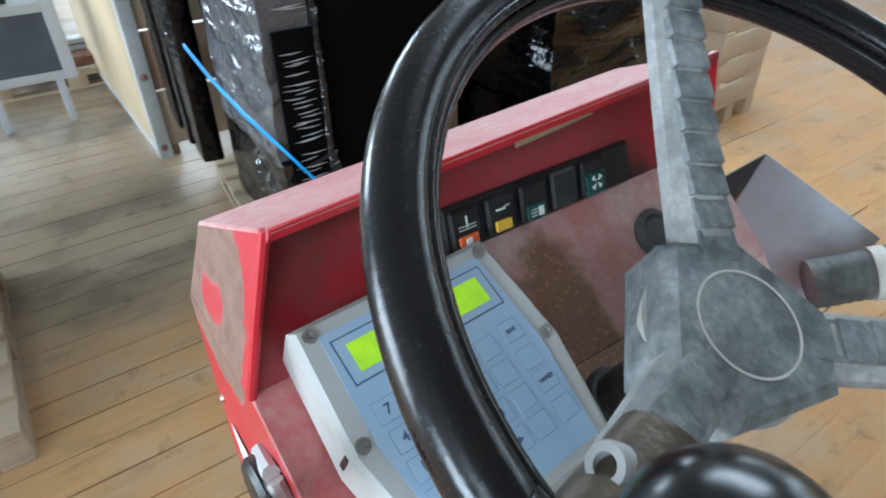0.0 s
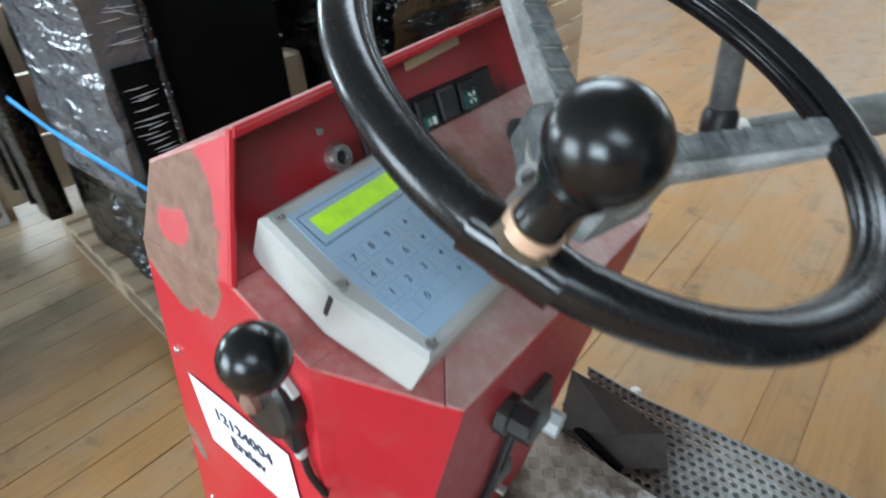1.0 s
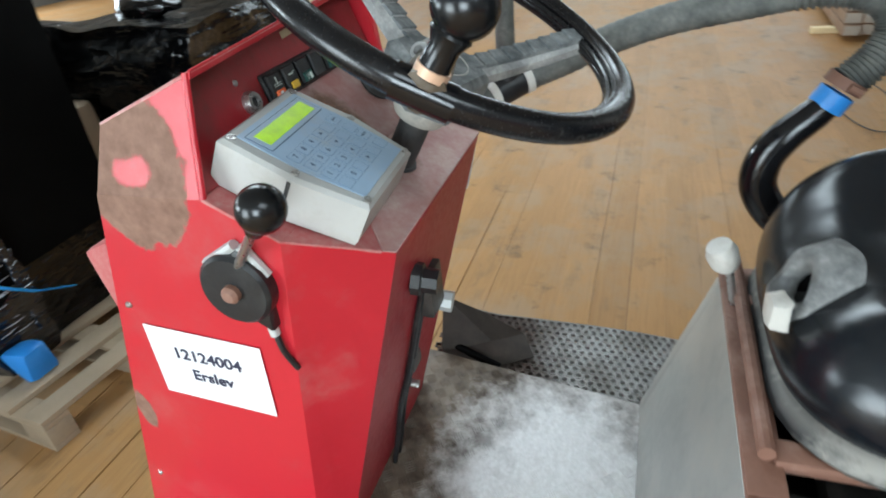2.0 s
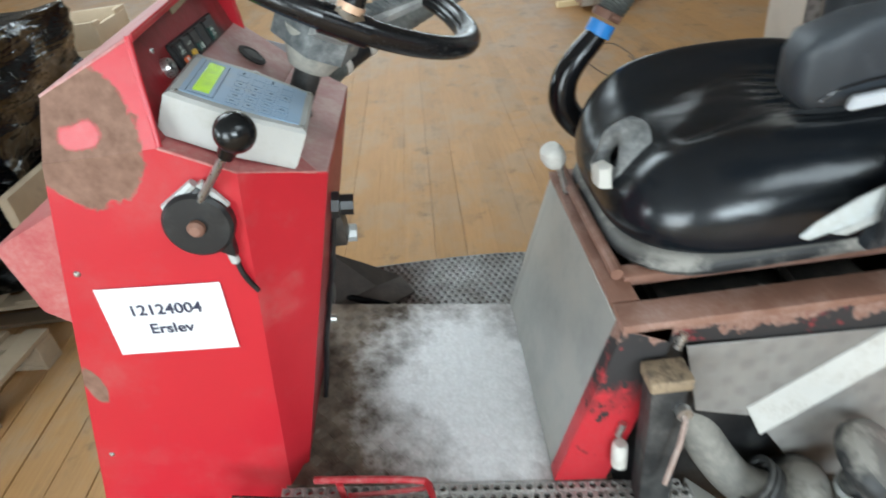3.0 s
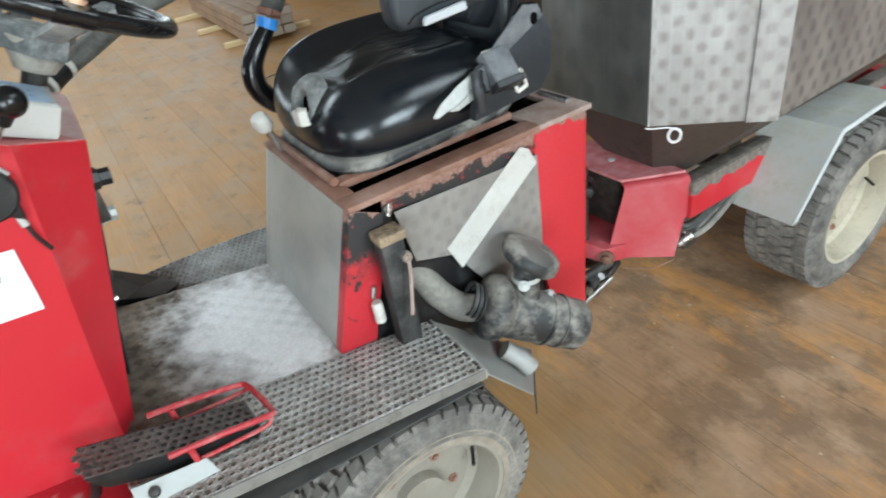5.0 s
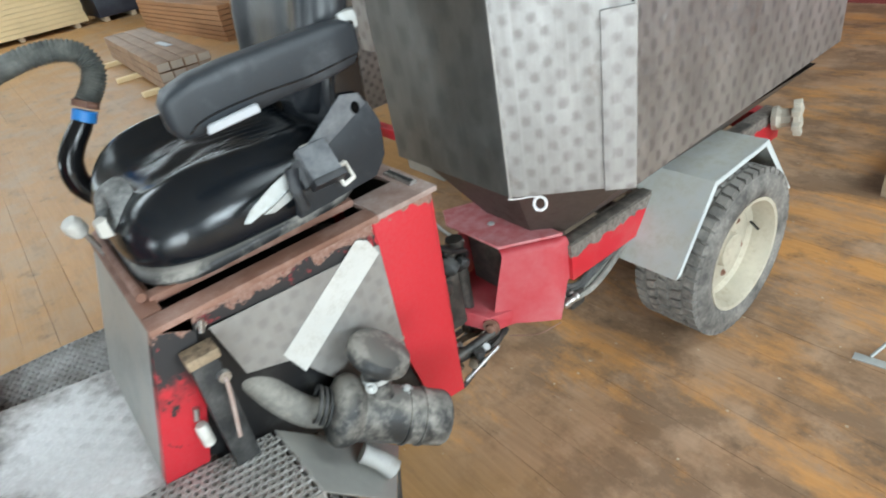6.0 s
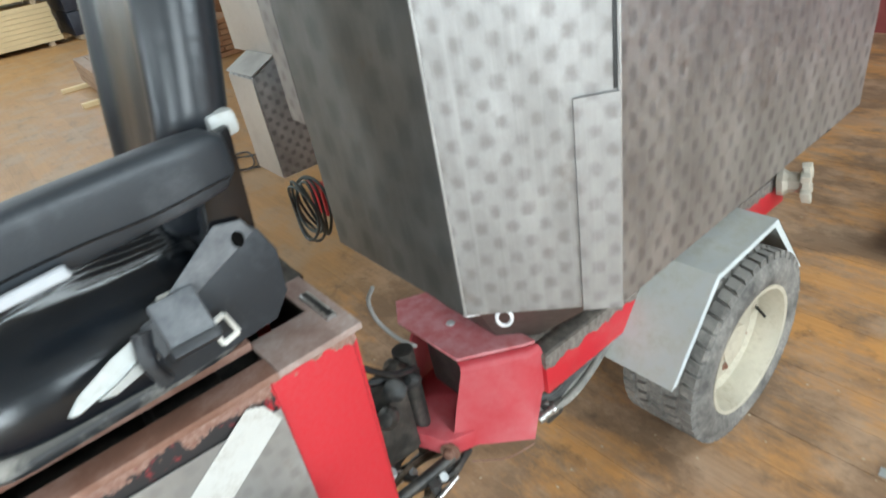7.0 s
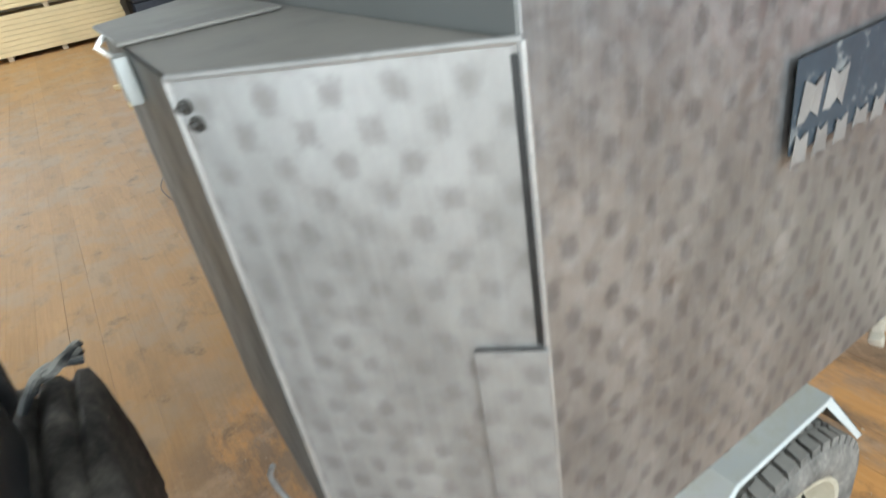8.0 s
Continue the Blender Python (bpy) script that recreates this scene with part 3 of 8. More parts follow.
def glide(points, steps=8):
    """A smooth line through the points."""
    p = [Vector(q) for q in points]
    p = [2 * p[0] - p[1]] + p + [2 * p[-1] - p[-2]]
    out = []
    for i in range(1, len(p) - 2):
        for k in range(steps):
            t = k / steps
            out.append(0.5 * (2 * p[i] + (p[i + 1] - p[i - 1]) * t + (2 * p[i - 1] - 5 * p[i] + 4 * p[i + 1] - p[i + 2]) * t * t
                              + (3 * p[i] - p[i - 1] - 3 * p[i + 1] + p[i + 2]) * t ** 3))
    out.append(p[-2])
    return out


def tube(points, radius, seg=14, closed=False, squash=(1, 1)):
    """A round bar along the points; radius may be a function of the way along (0 to 1) or a number."""
    bm = bmesh.new()
    pts = [Vector(p) for p in points]
    n = len(pts)
    side = None
    rings = []
    for i, p in enumerate(pts):
        a, c = (pts[i - 1], pts[(i + 1) % n]) if closed else (pts[max(0, i - 1)], pts[min(n - 1, i + 1)])
        d = (c - a).normalized()
        if side is None:
            side = d.cross(Vector((0, 0, 1)) if abs(d.z) < 0.9 else Vector((1, 0, 0))).normalized()
        side = (side - d * side.dot(d)).normalized()
        up = d.cross(side)
        r = radius(i / (n - 1)) if callable(radius) else radius
        rings.append([bm.verts.new(p + r * (math.cos(t) * side * squash[0] + math.sin(t) * up * squash[1])) for t in (2 * math.pi * k / seg for k in range(seg))])
    for i in range(n if closed else n - 1):
        a, b = rings[i], rings[(i + 1) % n]
        for k in range(seg):
            bm.faces.new((a[k], a[(k + 1) % seg], b[(k + 1) % seg], b[k]))
    if not closed:
        bm.faces.new(list(reversed(rings[0])))
        bm.faces.new(rings[-1])
    return bm


def rod(a, b, r, seg=12):
    return tube([a, b], r, seg)


def lathe(profile, m, seg=40):
    """An outline of (radius, height) turned round the z axis, then placed by m. Closed where the radius is 0;
    an outline that never meets the axis is closed into a ring."""
    bm = bmesh.new()
    rings = []
    for r, h in profile:
        if r < 1e-6:
            rings.append([bm.verts.new((0, 0, h))])
        else:
            rings.append([bm.verts.new((r * math.cos(t), r * math.sin(t), h)) for t in (2 * math.pi * k / seg for k in range(seg))])
    for a, b in zip(rings, rings[1:]):
        for k in range(seg):
            j = (k + 1) % seg
            if len(a) == 1 and len(b) > 1:
                bm.faces.new((a[0], b[k], b[j]))
            elif len(b) == 1 and len(a) > 1:
                bm.faces.new((a[k], a[j], b[0]))
            elif len(a) > 1:
                bm.faces.new((a[k], a[j], b[j], b[k]))
    if len(rings[0]) > 1 and len(rings[-1]) > 1:
        for k in range(seg):
            j = (k + 1) % seg
            bm.faces.new((rings[-1][k], rings[-1][j], rings[0][j], rings[0][k]))
    else:
        for ring in (rings[0], rings[-1]):
            if len(ring) > 1:
                bm.faces.new(ring)
    bm.transform(m)
    return bm


def join(*bms):
    out = bmesh.new()
    for b in bms:
        tmp = bpy.data.meshes.new("tmp")
        b.to_mesh(tmp)
        b.free()
        out.from_mesh(tmp)
        bpy.data.meshes.remove(tmp)
    return out


def axis_pose(origin, z, x=(1, 0, 0)):
    """A pose at origin whose z axis is z and whose x axis lies near x."""
    z = Vector(z).normalized()
    x = Vector(x) if abs(z.dot(Vector(x).normalized())) < 0.95 else Vector((0, 1, 0))
    y = z.cross(x).normalized()
    xx = y.cross(z)
    m = Matrix.Identity(4)
    for i, v in enumerate((xx, y, z)):
        m[0][i], m[1][i], m[2][i] = v
    return Matrix.Translation(origin) @ m


def bolt(place, way, r=0.006, h=0.005):
    """A hexagon head on a washer."""
    m = axis_pose(place, way)
    return join(lathe([(0, 0), (r * 1.7, 0), (r * 1.7, h * 0.35), (0, h * 0.35)], m, 14),
                lathe([(0, h * 0.3), (r, h * 0.3), (r * 0.98, h), (r * 0.6, h * 1.15), (0, h * 1.15)], m, 6))


def lumpy(bm, amount, scale, seed=0.0):
    for v in bm.verts:
        n = noise.noise_vector(v.co * scale + Vector((seed, seed * 1.7, seed * 0.3)))
        v.co += n * amount
    return bm


def words(text, size, m, mat, name, parent=None, extrude=0.0003, align="CENTER"):
    """Printed characters as a flat mesh of their own."""
    c = bpy.data.curves.new(name, "FONT")
    c.body, c.size, c.extrude, c.align_x, c.align_y = text, size, extrude, align, "CENTER"
    c.offset = size * 0.018
    tmp = bpy.data.objects.new("tmp", c)
    scene.collection.objects.link(tmp)
    dg = bpy.context.evaluated_depsgraph_get()
    me = bpy.data.meshes.new_from_object(tmp.evaluated_get(dg))
    bpy.data.objects.remove(tmp)
    bpy.data.curves.remove(c)
    me.transform(m)
    me.name = name
    me.materials.clear()
    me.materials.append(mat)
    ob = new(name, me)
    if parent:
        ob.parent = parent
    return ob

# ---- the ride-on vacuum vehicle ----
truck = thing("ride_on_vacuum_vehicle", "worn red ride-on vacuum vehicle with dusty steel tank", "vehicle")


def deck_z(y):
    """The height of the foot platform, which slopes up towards the console."""
    return 0.69 + 0.16 * (y - 0.05)


M_topsheet = worn("dusty_grey_top", (0.30, 0.28, 0.255), (0.38, 0.35, 0.31), (0.6, 0.85), metal=0.2, grain=60, patch=6, relief=0.1)
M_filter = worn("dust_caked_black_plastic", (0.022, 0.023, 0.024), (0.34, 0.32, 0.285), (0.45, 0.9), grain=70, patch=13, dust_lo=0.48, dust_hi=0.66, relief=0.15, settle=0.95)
M_dustpipe = worn("pale_dust_on_rubber", (0.13, 0.125, 0.115), (0.36, 0.335, 0.29), (0.7, 0.95), grain=80, patch=14, dust_lo=0.30, dust_hi=0.66, relief=0.15, settle=0.5)
M_rimgrey = worn("dusty_grey_rim", (0.30, 0.275, 0.23), (0.17, 0.145, 0.115), (0.7, 0.95), grain=60, patch=14, relief=0.2)
M_coverdust = worn("dust_caked_dark_sheet", (0.055, 0.048, 0.042), (0.26, 0.225, 0.19), (0.7, 0.95), grain=60, patch=11, dust_lo=0.36, dust_hi=0.66, relief=0.3)


def caked_step():
    """Galvanised step sheet, caked with brown dirt where boots reach it beside the console."""
    m, nt, b = material("dirt_caked_step")
    v = world_coords(nt)
    xyz = nt.nodes.new("ShaderNodeSeparateXYZ")
    nt.links.new(v, xyz.inputs[0])
    wob = calc(nt, "MULTIPLY", calc(nt, "SUBTRACT", noise_fac(nt, v, 9, 6, 0.65, 0.0, 1.0), 0.5), 0.22)
    r = nt.nodes.new("ShaderNodeMapRange")
    r.inputs["From Min"].default_value, r.inputs["From Max"].default_value = 0.24, 0.35
    nt.links.new(calc(nt, "ADD", xyz.outputs["Y"], wob), r.inputs["Value"])
    d = noise_fac(nt, v, 90, 4, 0.6, 0.3, 0.7)
    zinc = mix(nt, noise_fac(nt, v, 14, 5, 0.6, 0.35, 0.65), (0.52, 0.53, 0.52), (0.30, 0.29, 0.27))
    dirt = mix(nt, d, (0.050, 0.032, 0.025), (0.13, 0.095, 0.078))
    nt.links.new(mix(nt, calc(nt, "MULTIPLY", r.outputs["Result"], 0.94), zinc, dirt), b.inputs["Base Color"])
    nt.links.new(calc(nt, "ADD", 0.5, calc(nt, "MULTIPLY", r.outputs["Result"], 0.35)), b.inputs["Roughness"])
    b.inputs["Metallic"].default_value = 0.2
    bump(nt, b, d, 0.25, 0.002)
    return m


M_step_rusty = caked_step()


def dusted_rail():
    """Red frame paint, its upper edge under a ragged crust of grey-brown dust."""
    m, nt, b = material("red_rail_under_dust")
    v = world_coords(nt)
    xyz = nt.nodes.new("ShaderNodeSeparateXYZ")
    nt.links.new(v, xyz.inputs[0])
    rag = calc(nt, "MULTIPLY", calc(nt, "SUBTRACT", noise_fac(nt, v, 22, 6, 0.65, 0.0, 1.0), 0.5), 0.075)
    r = nt.nodes.new("ShaderNodeMapRange")
    r.inputs["From Min"].default_value, r.inputs["From Max"].default_value = 0.556, 0.562
    nt.links.new(calc(nt, "ADD", xyz.outputs["Z"], rag), r.inputs["Value"])
    crust = mix(nt, noise_fac(nt, v, 60, 5, 0.65, 0.3, 0.7), (0.085, 0.07, 0.06), (0.25, 0.215, 0.185))
    thin = calc(nt, "MULTIPLY", noise_fac(nt, v, 9, 5, 0.6, 0.45, 0.8), 0.35)
    col = mix(nt, r.outputs["Result"], mix(nt, thin, RED, (0.42, 0.17, 0.15)), crust)
    nt.links.new(col, b.inputs["Base Color"])
    nt.links.new(calc(nt, "ADD", 0.42, calc(nt, "MULTIPLY", r.outputs["Result"], 0.45)), b.inputs["Roughness"])
    bump(nt, b, calc(nt, "ADD", r.outputs["Result"], calc(nt, "MULTIPLY", noise_fac(nt, v, 90, 3, 0.6, 0.3, 0.7), 0.3)), 0.3, 0.002)
    return m


def soiled(name, paint, dust, soil, centre, stretch, reach, patch=11.0):
    """Painted sheet with patchy dust and a greasy soiled area of its own ragged shape round one place."""
    m, nt, b = material(name)
    v = world_coords(nt)
    tone = noise_fac(nt, v, patch, 6, 0.66, 0.36, 0.62)
    fine = noise_fac(nt, v, 110, 4, 0.65, 0.3, 0.7)
    col = mix(nt, calc(nt, "MULTIPLY", tone, calc(nt, "ADD", 0.55, calc(nt, "MULTIPLY", fine, 0.45))), paint, dust)
    sub = nt.nodes.new("ShaderNodeVectorMath")
    sub.operation = "SUBTRACT"
    nt.links.new(v, sub.inputs[0])
    sub.inputs[1].default_value = centre
    mul = nt.nodes.new("ShaderNodeVectorMath")
    mul.operation = "MULTIPLY"
    nt.links.new(sub.outputs[0], mul.inputs[0])
    mul.inputs[1].default_value = stretch
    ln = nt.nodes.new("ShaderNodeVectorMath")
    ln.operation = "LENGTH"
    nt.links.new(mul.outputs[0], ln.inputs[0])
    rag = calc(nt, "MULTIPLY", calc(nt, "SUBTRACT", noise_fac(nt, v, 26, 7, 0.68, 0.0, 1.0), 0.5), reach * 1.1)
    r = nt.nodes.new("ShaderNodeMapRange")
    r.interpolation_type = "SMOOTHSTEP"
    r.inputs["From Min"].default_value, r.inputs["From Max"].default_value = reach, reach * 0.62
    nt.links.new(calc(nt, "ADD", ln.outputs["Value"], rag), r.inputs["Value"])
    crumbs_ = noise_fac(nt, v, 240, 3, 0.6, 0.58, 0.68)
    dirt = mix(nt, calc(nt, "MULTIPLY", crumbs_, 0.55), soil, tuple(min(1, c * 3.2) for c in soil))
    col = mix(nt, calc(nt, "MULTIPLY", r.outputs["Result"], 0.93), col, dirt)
    nt.links.new(col, b.inputs["Base Color"])
    nt.links.new(calc(nt, "ADD", 0.42, calc(nt, "MULTIPLY", tone, 0.3)), b.inputs["Roughness"])
    bump(nt, b, calc(nt, "ADD", fine, r.outputs["Result"]), 0.22, 0.0015)
    return m


M_rail = dusted_rail()
# Deck patch: brown soil together with the shade under the steering wheel.
M_deck_soil_shade = soiled("soiled_and_shaded_console_top", (0.40, 0.155, 0.14), (0.58, 0.43, 0.39), (0.17, 0.085, 0.045), (-0.030, 0.470, 1.36), (1.25, 0.80, 0.2), 0.058)
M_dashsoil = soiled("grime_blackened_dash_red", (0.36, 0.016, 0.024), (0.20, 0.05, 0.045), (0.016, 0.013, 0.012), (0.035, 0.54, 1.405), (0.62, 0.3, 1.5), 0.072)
M_keyline = worn("thin_blue_key_line", (0.15, 0.23, 0.36), (0.20, 0.28, 0.40), (0.5, 0.6), relief=0)
M_hood = worn("faded_red_hood", (0.50, 0.10, 0.10), (0.62, 0.44, 0.41), (0.5, 0.85), grain=110, patch=6, dust_lo=0.26, dust_hi=0.58, relief=0.1, vary=0.2)
M_raildust = worn("dust_covered_brown_rail", (0.27, 0.17, 0.14), (0.46, 0.38, 0.34), (0.7, 0.95), grain=90, patch=12, dust_lo=0.32, dust_hi=0.62, relief=0.25)
M_chute = worn("smeared_sheet_steel", (0.50, 0.55, 0.59), (0.20, 0.20, 0.19), (0.40, 0.6), metal=0.0, grain=50, patch=7, dust_lo=0.48, dust_hi=0.75, relief=0.06)
M_rim = worn("scuffed_black_rim", (0.007, 0.007, 0.008), (0.07, 0.065, 0.058), (0.2, 0.5), grain=320, patch=30, dust_lo=0.60, dust_hi=0.85, relief=0.04)
M_spoke = worn("dust_grey_spoke", (0.20, 0.205, 0.205), (0.64, 0.63, 0.60), (0.6, 0.9), grain=190, patch=22, dust_lo=0.32, dust_hi=0.70, relief=0.15)
M_hubpad = worn("dust_grey_hub", (0.10, 0.112, 0.116), (0.44, 0.45, 0.44), (0.55, 0.9), grain=210, patch=40, dust_lo=0.36, dust_hi=0.74, relief=0.25)
M_mudsheet = worn("mud_caked_sheet", (0.026, 0.019, 0.015), (0.075, 0.058, 0.046), (0.7, 0.95), grain=90, patch=12, relief=0.3)
M_bosstan = worn("pale_dust_on_boss", (0.34, 0.33, 0.30), (0.62, 0.58, 0.50), (0.6, 0.9), grain=150, patch=24, dust_lo=0.35, dust_hi=0.65, relief=0.2)
M_pipeend = worn("grimy_pale_plastic", (0.42, 0.42, 0.41), (0.24, 0.22, 0.19), (0.5, 0.8), grain=90, patch=30, dust_lo=0.4, dust_hi=0.7, relief=0.1)
M_greasy = worn("greasy_brown_steel", (0.10, 0.075, 0.05), (0.28, 0.22, 0.16), (0.35, 0.8), metal=0.3, grain=120, patch=30, relief=0.3)
M_copper = worn("copper_shim", (0.62, 0.40, 0.27), (0.5, 0.33, 0.22), (0.4, 0.6), metal=0.2, relief=0.05)
M_stone = worn("pale_corroded_casting", (0.50, 0.45, 0.37), (0.33, 0.28, 0.22), (0.7, 0.95), grain=50, patch=25, relief=0.4)
M_edge = worn("grimy_sheet_edge", (0.27, 0.265, 0.25), (0.11, 0.09, 0.075), (0.5, 0.85), metal=0.3, grain=60, patch=14, dust_lo=0.38, dust_hi=0.68, relief=0.15)
M_flake = worn("flaked_lettering_metal", (0.32, 0.31, 0.30), (0.30, 0.29, 0.28), (0.45, 0.7), metal=0.5, grain=60, patch=20, relief=0.1)

# -- control console --
XL, XR = -0.247, 0.180


def console():
    t = 0.003
    RISE = 0.024  # the hood stands a little higher at its far end

    def at(side, x, y, z):
        """A place given for the left side; the right side mirrors it about the console's middle."""
        return (x, y, z) if side > 0 else (-0.068 - x, y, z + (RISE if z > 1.40 else 0.0))

    for side, label in ((1, "red side sheet with brown primer showing"), (-1, "red painted side sheet")):
        outer = [(-0.2610, 0.660, 1.381), (-0.2492, 0.797, 0.943), (-0.2430, 0.868, 0.715), (-0.2430, 0.549, 0.715), (-0.2599, 0.457, 1.340), (-0.2610, 0.531, 1.382)]
        wing = [(-0.230, 0.531, 1.493), (-0.245, 0.638, 1.448), (-0.2603, 0.660, 1.3805), (-0.2613, 0.531, 1.3815)]
        ch = [(-0.2599, 0.457, 1.340), (-0.243, 0.549, 0.715), (-0.198, 0.532, 0.715), (-0.198, 0.368, 1.300)]
        for name, q, mat, lab in (("hood_wing", wing, M_console, "red hood side bent inwards, brown primer showing"), ("side_panel", outer, M_console, label), ("corner_panel", ch, M_red, "")):
            q = [at(side, *p) for p in q]
            if side < 0:
                q.reverse()
            part(name, slab(q, t, 0.0003), mat, truck, lab)
        part("hood_lip", tube([at(side, -0.231, 0.531, 1.494), at(side, -0.246, 0.530, 1.44), at(side, -0.261, 0.529, 1.383)], 0.0035, 8), M_red, truck)
    L, R = -0.245, 0.177
    part("front_panel", join(slab([(L, 0.638, 1.447), (R, 0.638, 1.447 + RISE), (R + 0.015, 0.660, 1.381), (L - 0.015, 0.660, 1.381)], t),
                             slab([(L - 0.015, 0.660, 1.381), (R + 0.015, 0.660, 1.381), (R - 0.002, 0.868, 0.715), (L + 0.002, 0.868, 0.715)], t)), M_red, truck)
    part("hood", slab([(-0.231, 0.527, 1.496), (0.163, 0.527, 1.496 + RISE), (R, 0.640, 1.4495 + RISE), (L, 0.640, 1.4495)], 0.004, 0.0015), M_hood, truck, "faded red hood sheet under pale dust")
    part("hood_edge", slab([(-0.231, 0.5262, 1.4965), (-0.233, 0.5262, 1.488), (0.165, 0.5262, 1.488 + RISE), (0.163, 0.5262, 1.4965 + RISE)], 0.002, 0.0008), M_red, truck)
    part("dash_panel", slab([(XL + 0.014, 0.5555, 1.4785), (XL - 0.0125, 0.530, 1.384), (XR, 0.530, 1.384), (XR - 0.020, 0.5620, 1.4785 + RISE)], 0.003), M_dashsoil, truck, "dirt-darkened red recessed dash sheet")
    # top deck in which the control box sits, brown by the steering column from soil and painted shade
    part("deck_side", join(slab([(-0.2595, 0.457, 1.3415), (-0.206, 0.3785, 1.3062), (-0.160, 0.415, 1.3226), (-0.160, 0.457, 1.3415)], 0.004), slab([(-0.2612, 0.532, 1.3835), (-0.2598, 0.456, 1.3412), (-0.160, 0.456, 1.3412), (-0.160, 0.532, 1.3835)], 0.004)), M_red_dusty, truck, "red console top edge under pink dust")
    part("deck", slab([(-0.160, 0.457, 1.341), (-0.160, 0.415, 1.3221), (-0.205, 0.3785, 1.3057), (-0.198, 0.368, 1.301), (0.140, 0.368, 1.301), (0.206, 0.457, 1.341)], 0.004), M_deck_soil_shade, truck, "dust-covered red-brown console top")
    part("deck_rise", slab([(-0.150, 0.541, 1.420), (-0.150, 0.456, 1.3412), (0.2055, 0.456, 1.3412), (XR + 0.020, 0.541, 1.420)], 0.004), M_deck_soil_shade, truck, "dust-covered sheet rising to the dash")
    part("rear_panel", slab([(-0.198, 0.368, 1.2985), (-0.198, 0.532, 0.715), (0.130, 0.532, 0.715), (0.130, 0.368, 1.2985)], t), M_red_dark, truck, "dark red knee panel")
    for y, z in ((0.70, 1.235), (0.80, 0.90)):
        part("rivet", lathe([(0.0045, 0), (0.0045, 0.001), (0.003, 0.003), (0, 0.0035)], axis_pose((XL - 0.006 - (z - 1.1) * 0.03, y - 0.012, z), (-1, 0, 0)), 10), M_steel, truck)
    # red bracket box ahead of the console
    part("front_bracket", prism([(0.695, 1.30), (0.845, 1.237), (0.828, 1.125), (0.785, 1.088), (0.72, 1.088)], -0.17, 0.11, 0.008), M_red_dusty, truck, "dusty red bracket box")
    # paper lot label, stuck on askew
    c = Vector((-0.2530, 0.605, 1.148))
    u = Vector((0.0, -0.997, -0.0755)).normalized()
    v = Vector((-0.027, 0.073, 0.995)).normalized()
    n = u.cross(v).normalized()
    if n.x > 0:
        n = -n
    v = n.cross(u)
    hw, hh = 0.0785, 0.0555
    pts = [c - u * hw - v * hh, c + u * hw - v * hh, c + u * hw + v * hh, c - u * hw + v * hh]
    lab = part("paper_label", slab([p + n * 0.004 for p in pts], 0.0006, 0), M_paper, truck, "white printed paper label")
    m = Matrix.Identity(4)
    for i, a in enumerate((u, v, n)):
        m[0][i], m[1][i], m[2][i] = a
    m = Matrix.Translation(c + n * 0.0046) @ m
    words("12124004", 0.0235, m @ pose(0, 0.018, 0), M_ink, "label_number", lab)
    words("Erslev", 0.0235, m @ pose(0, -0.014, 0), M_ink, "label_word", lab)


console()


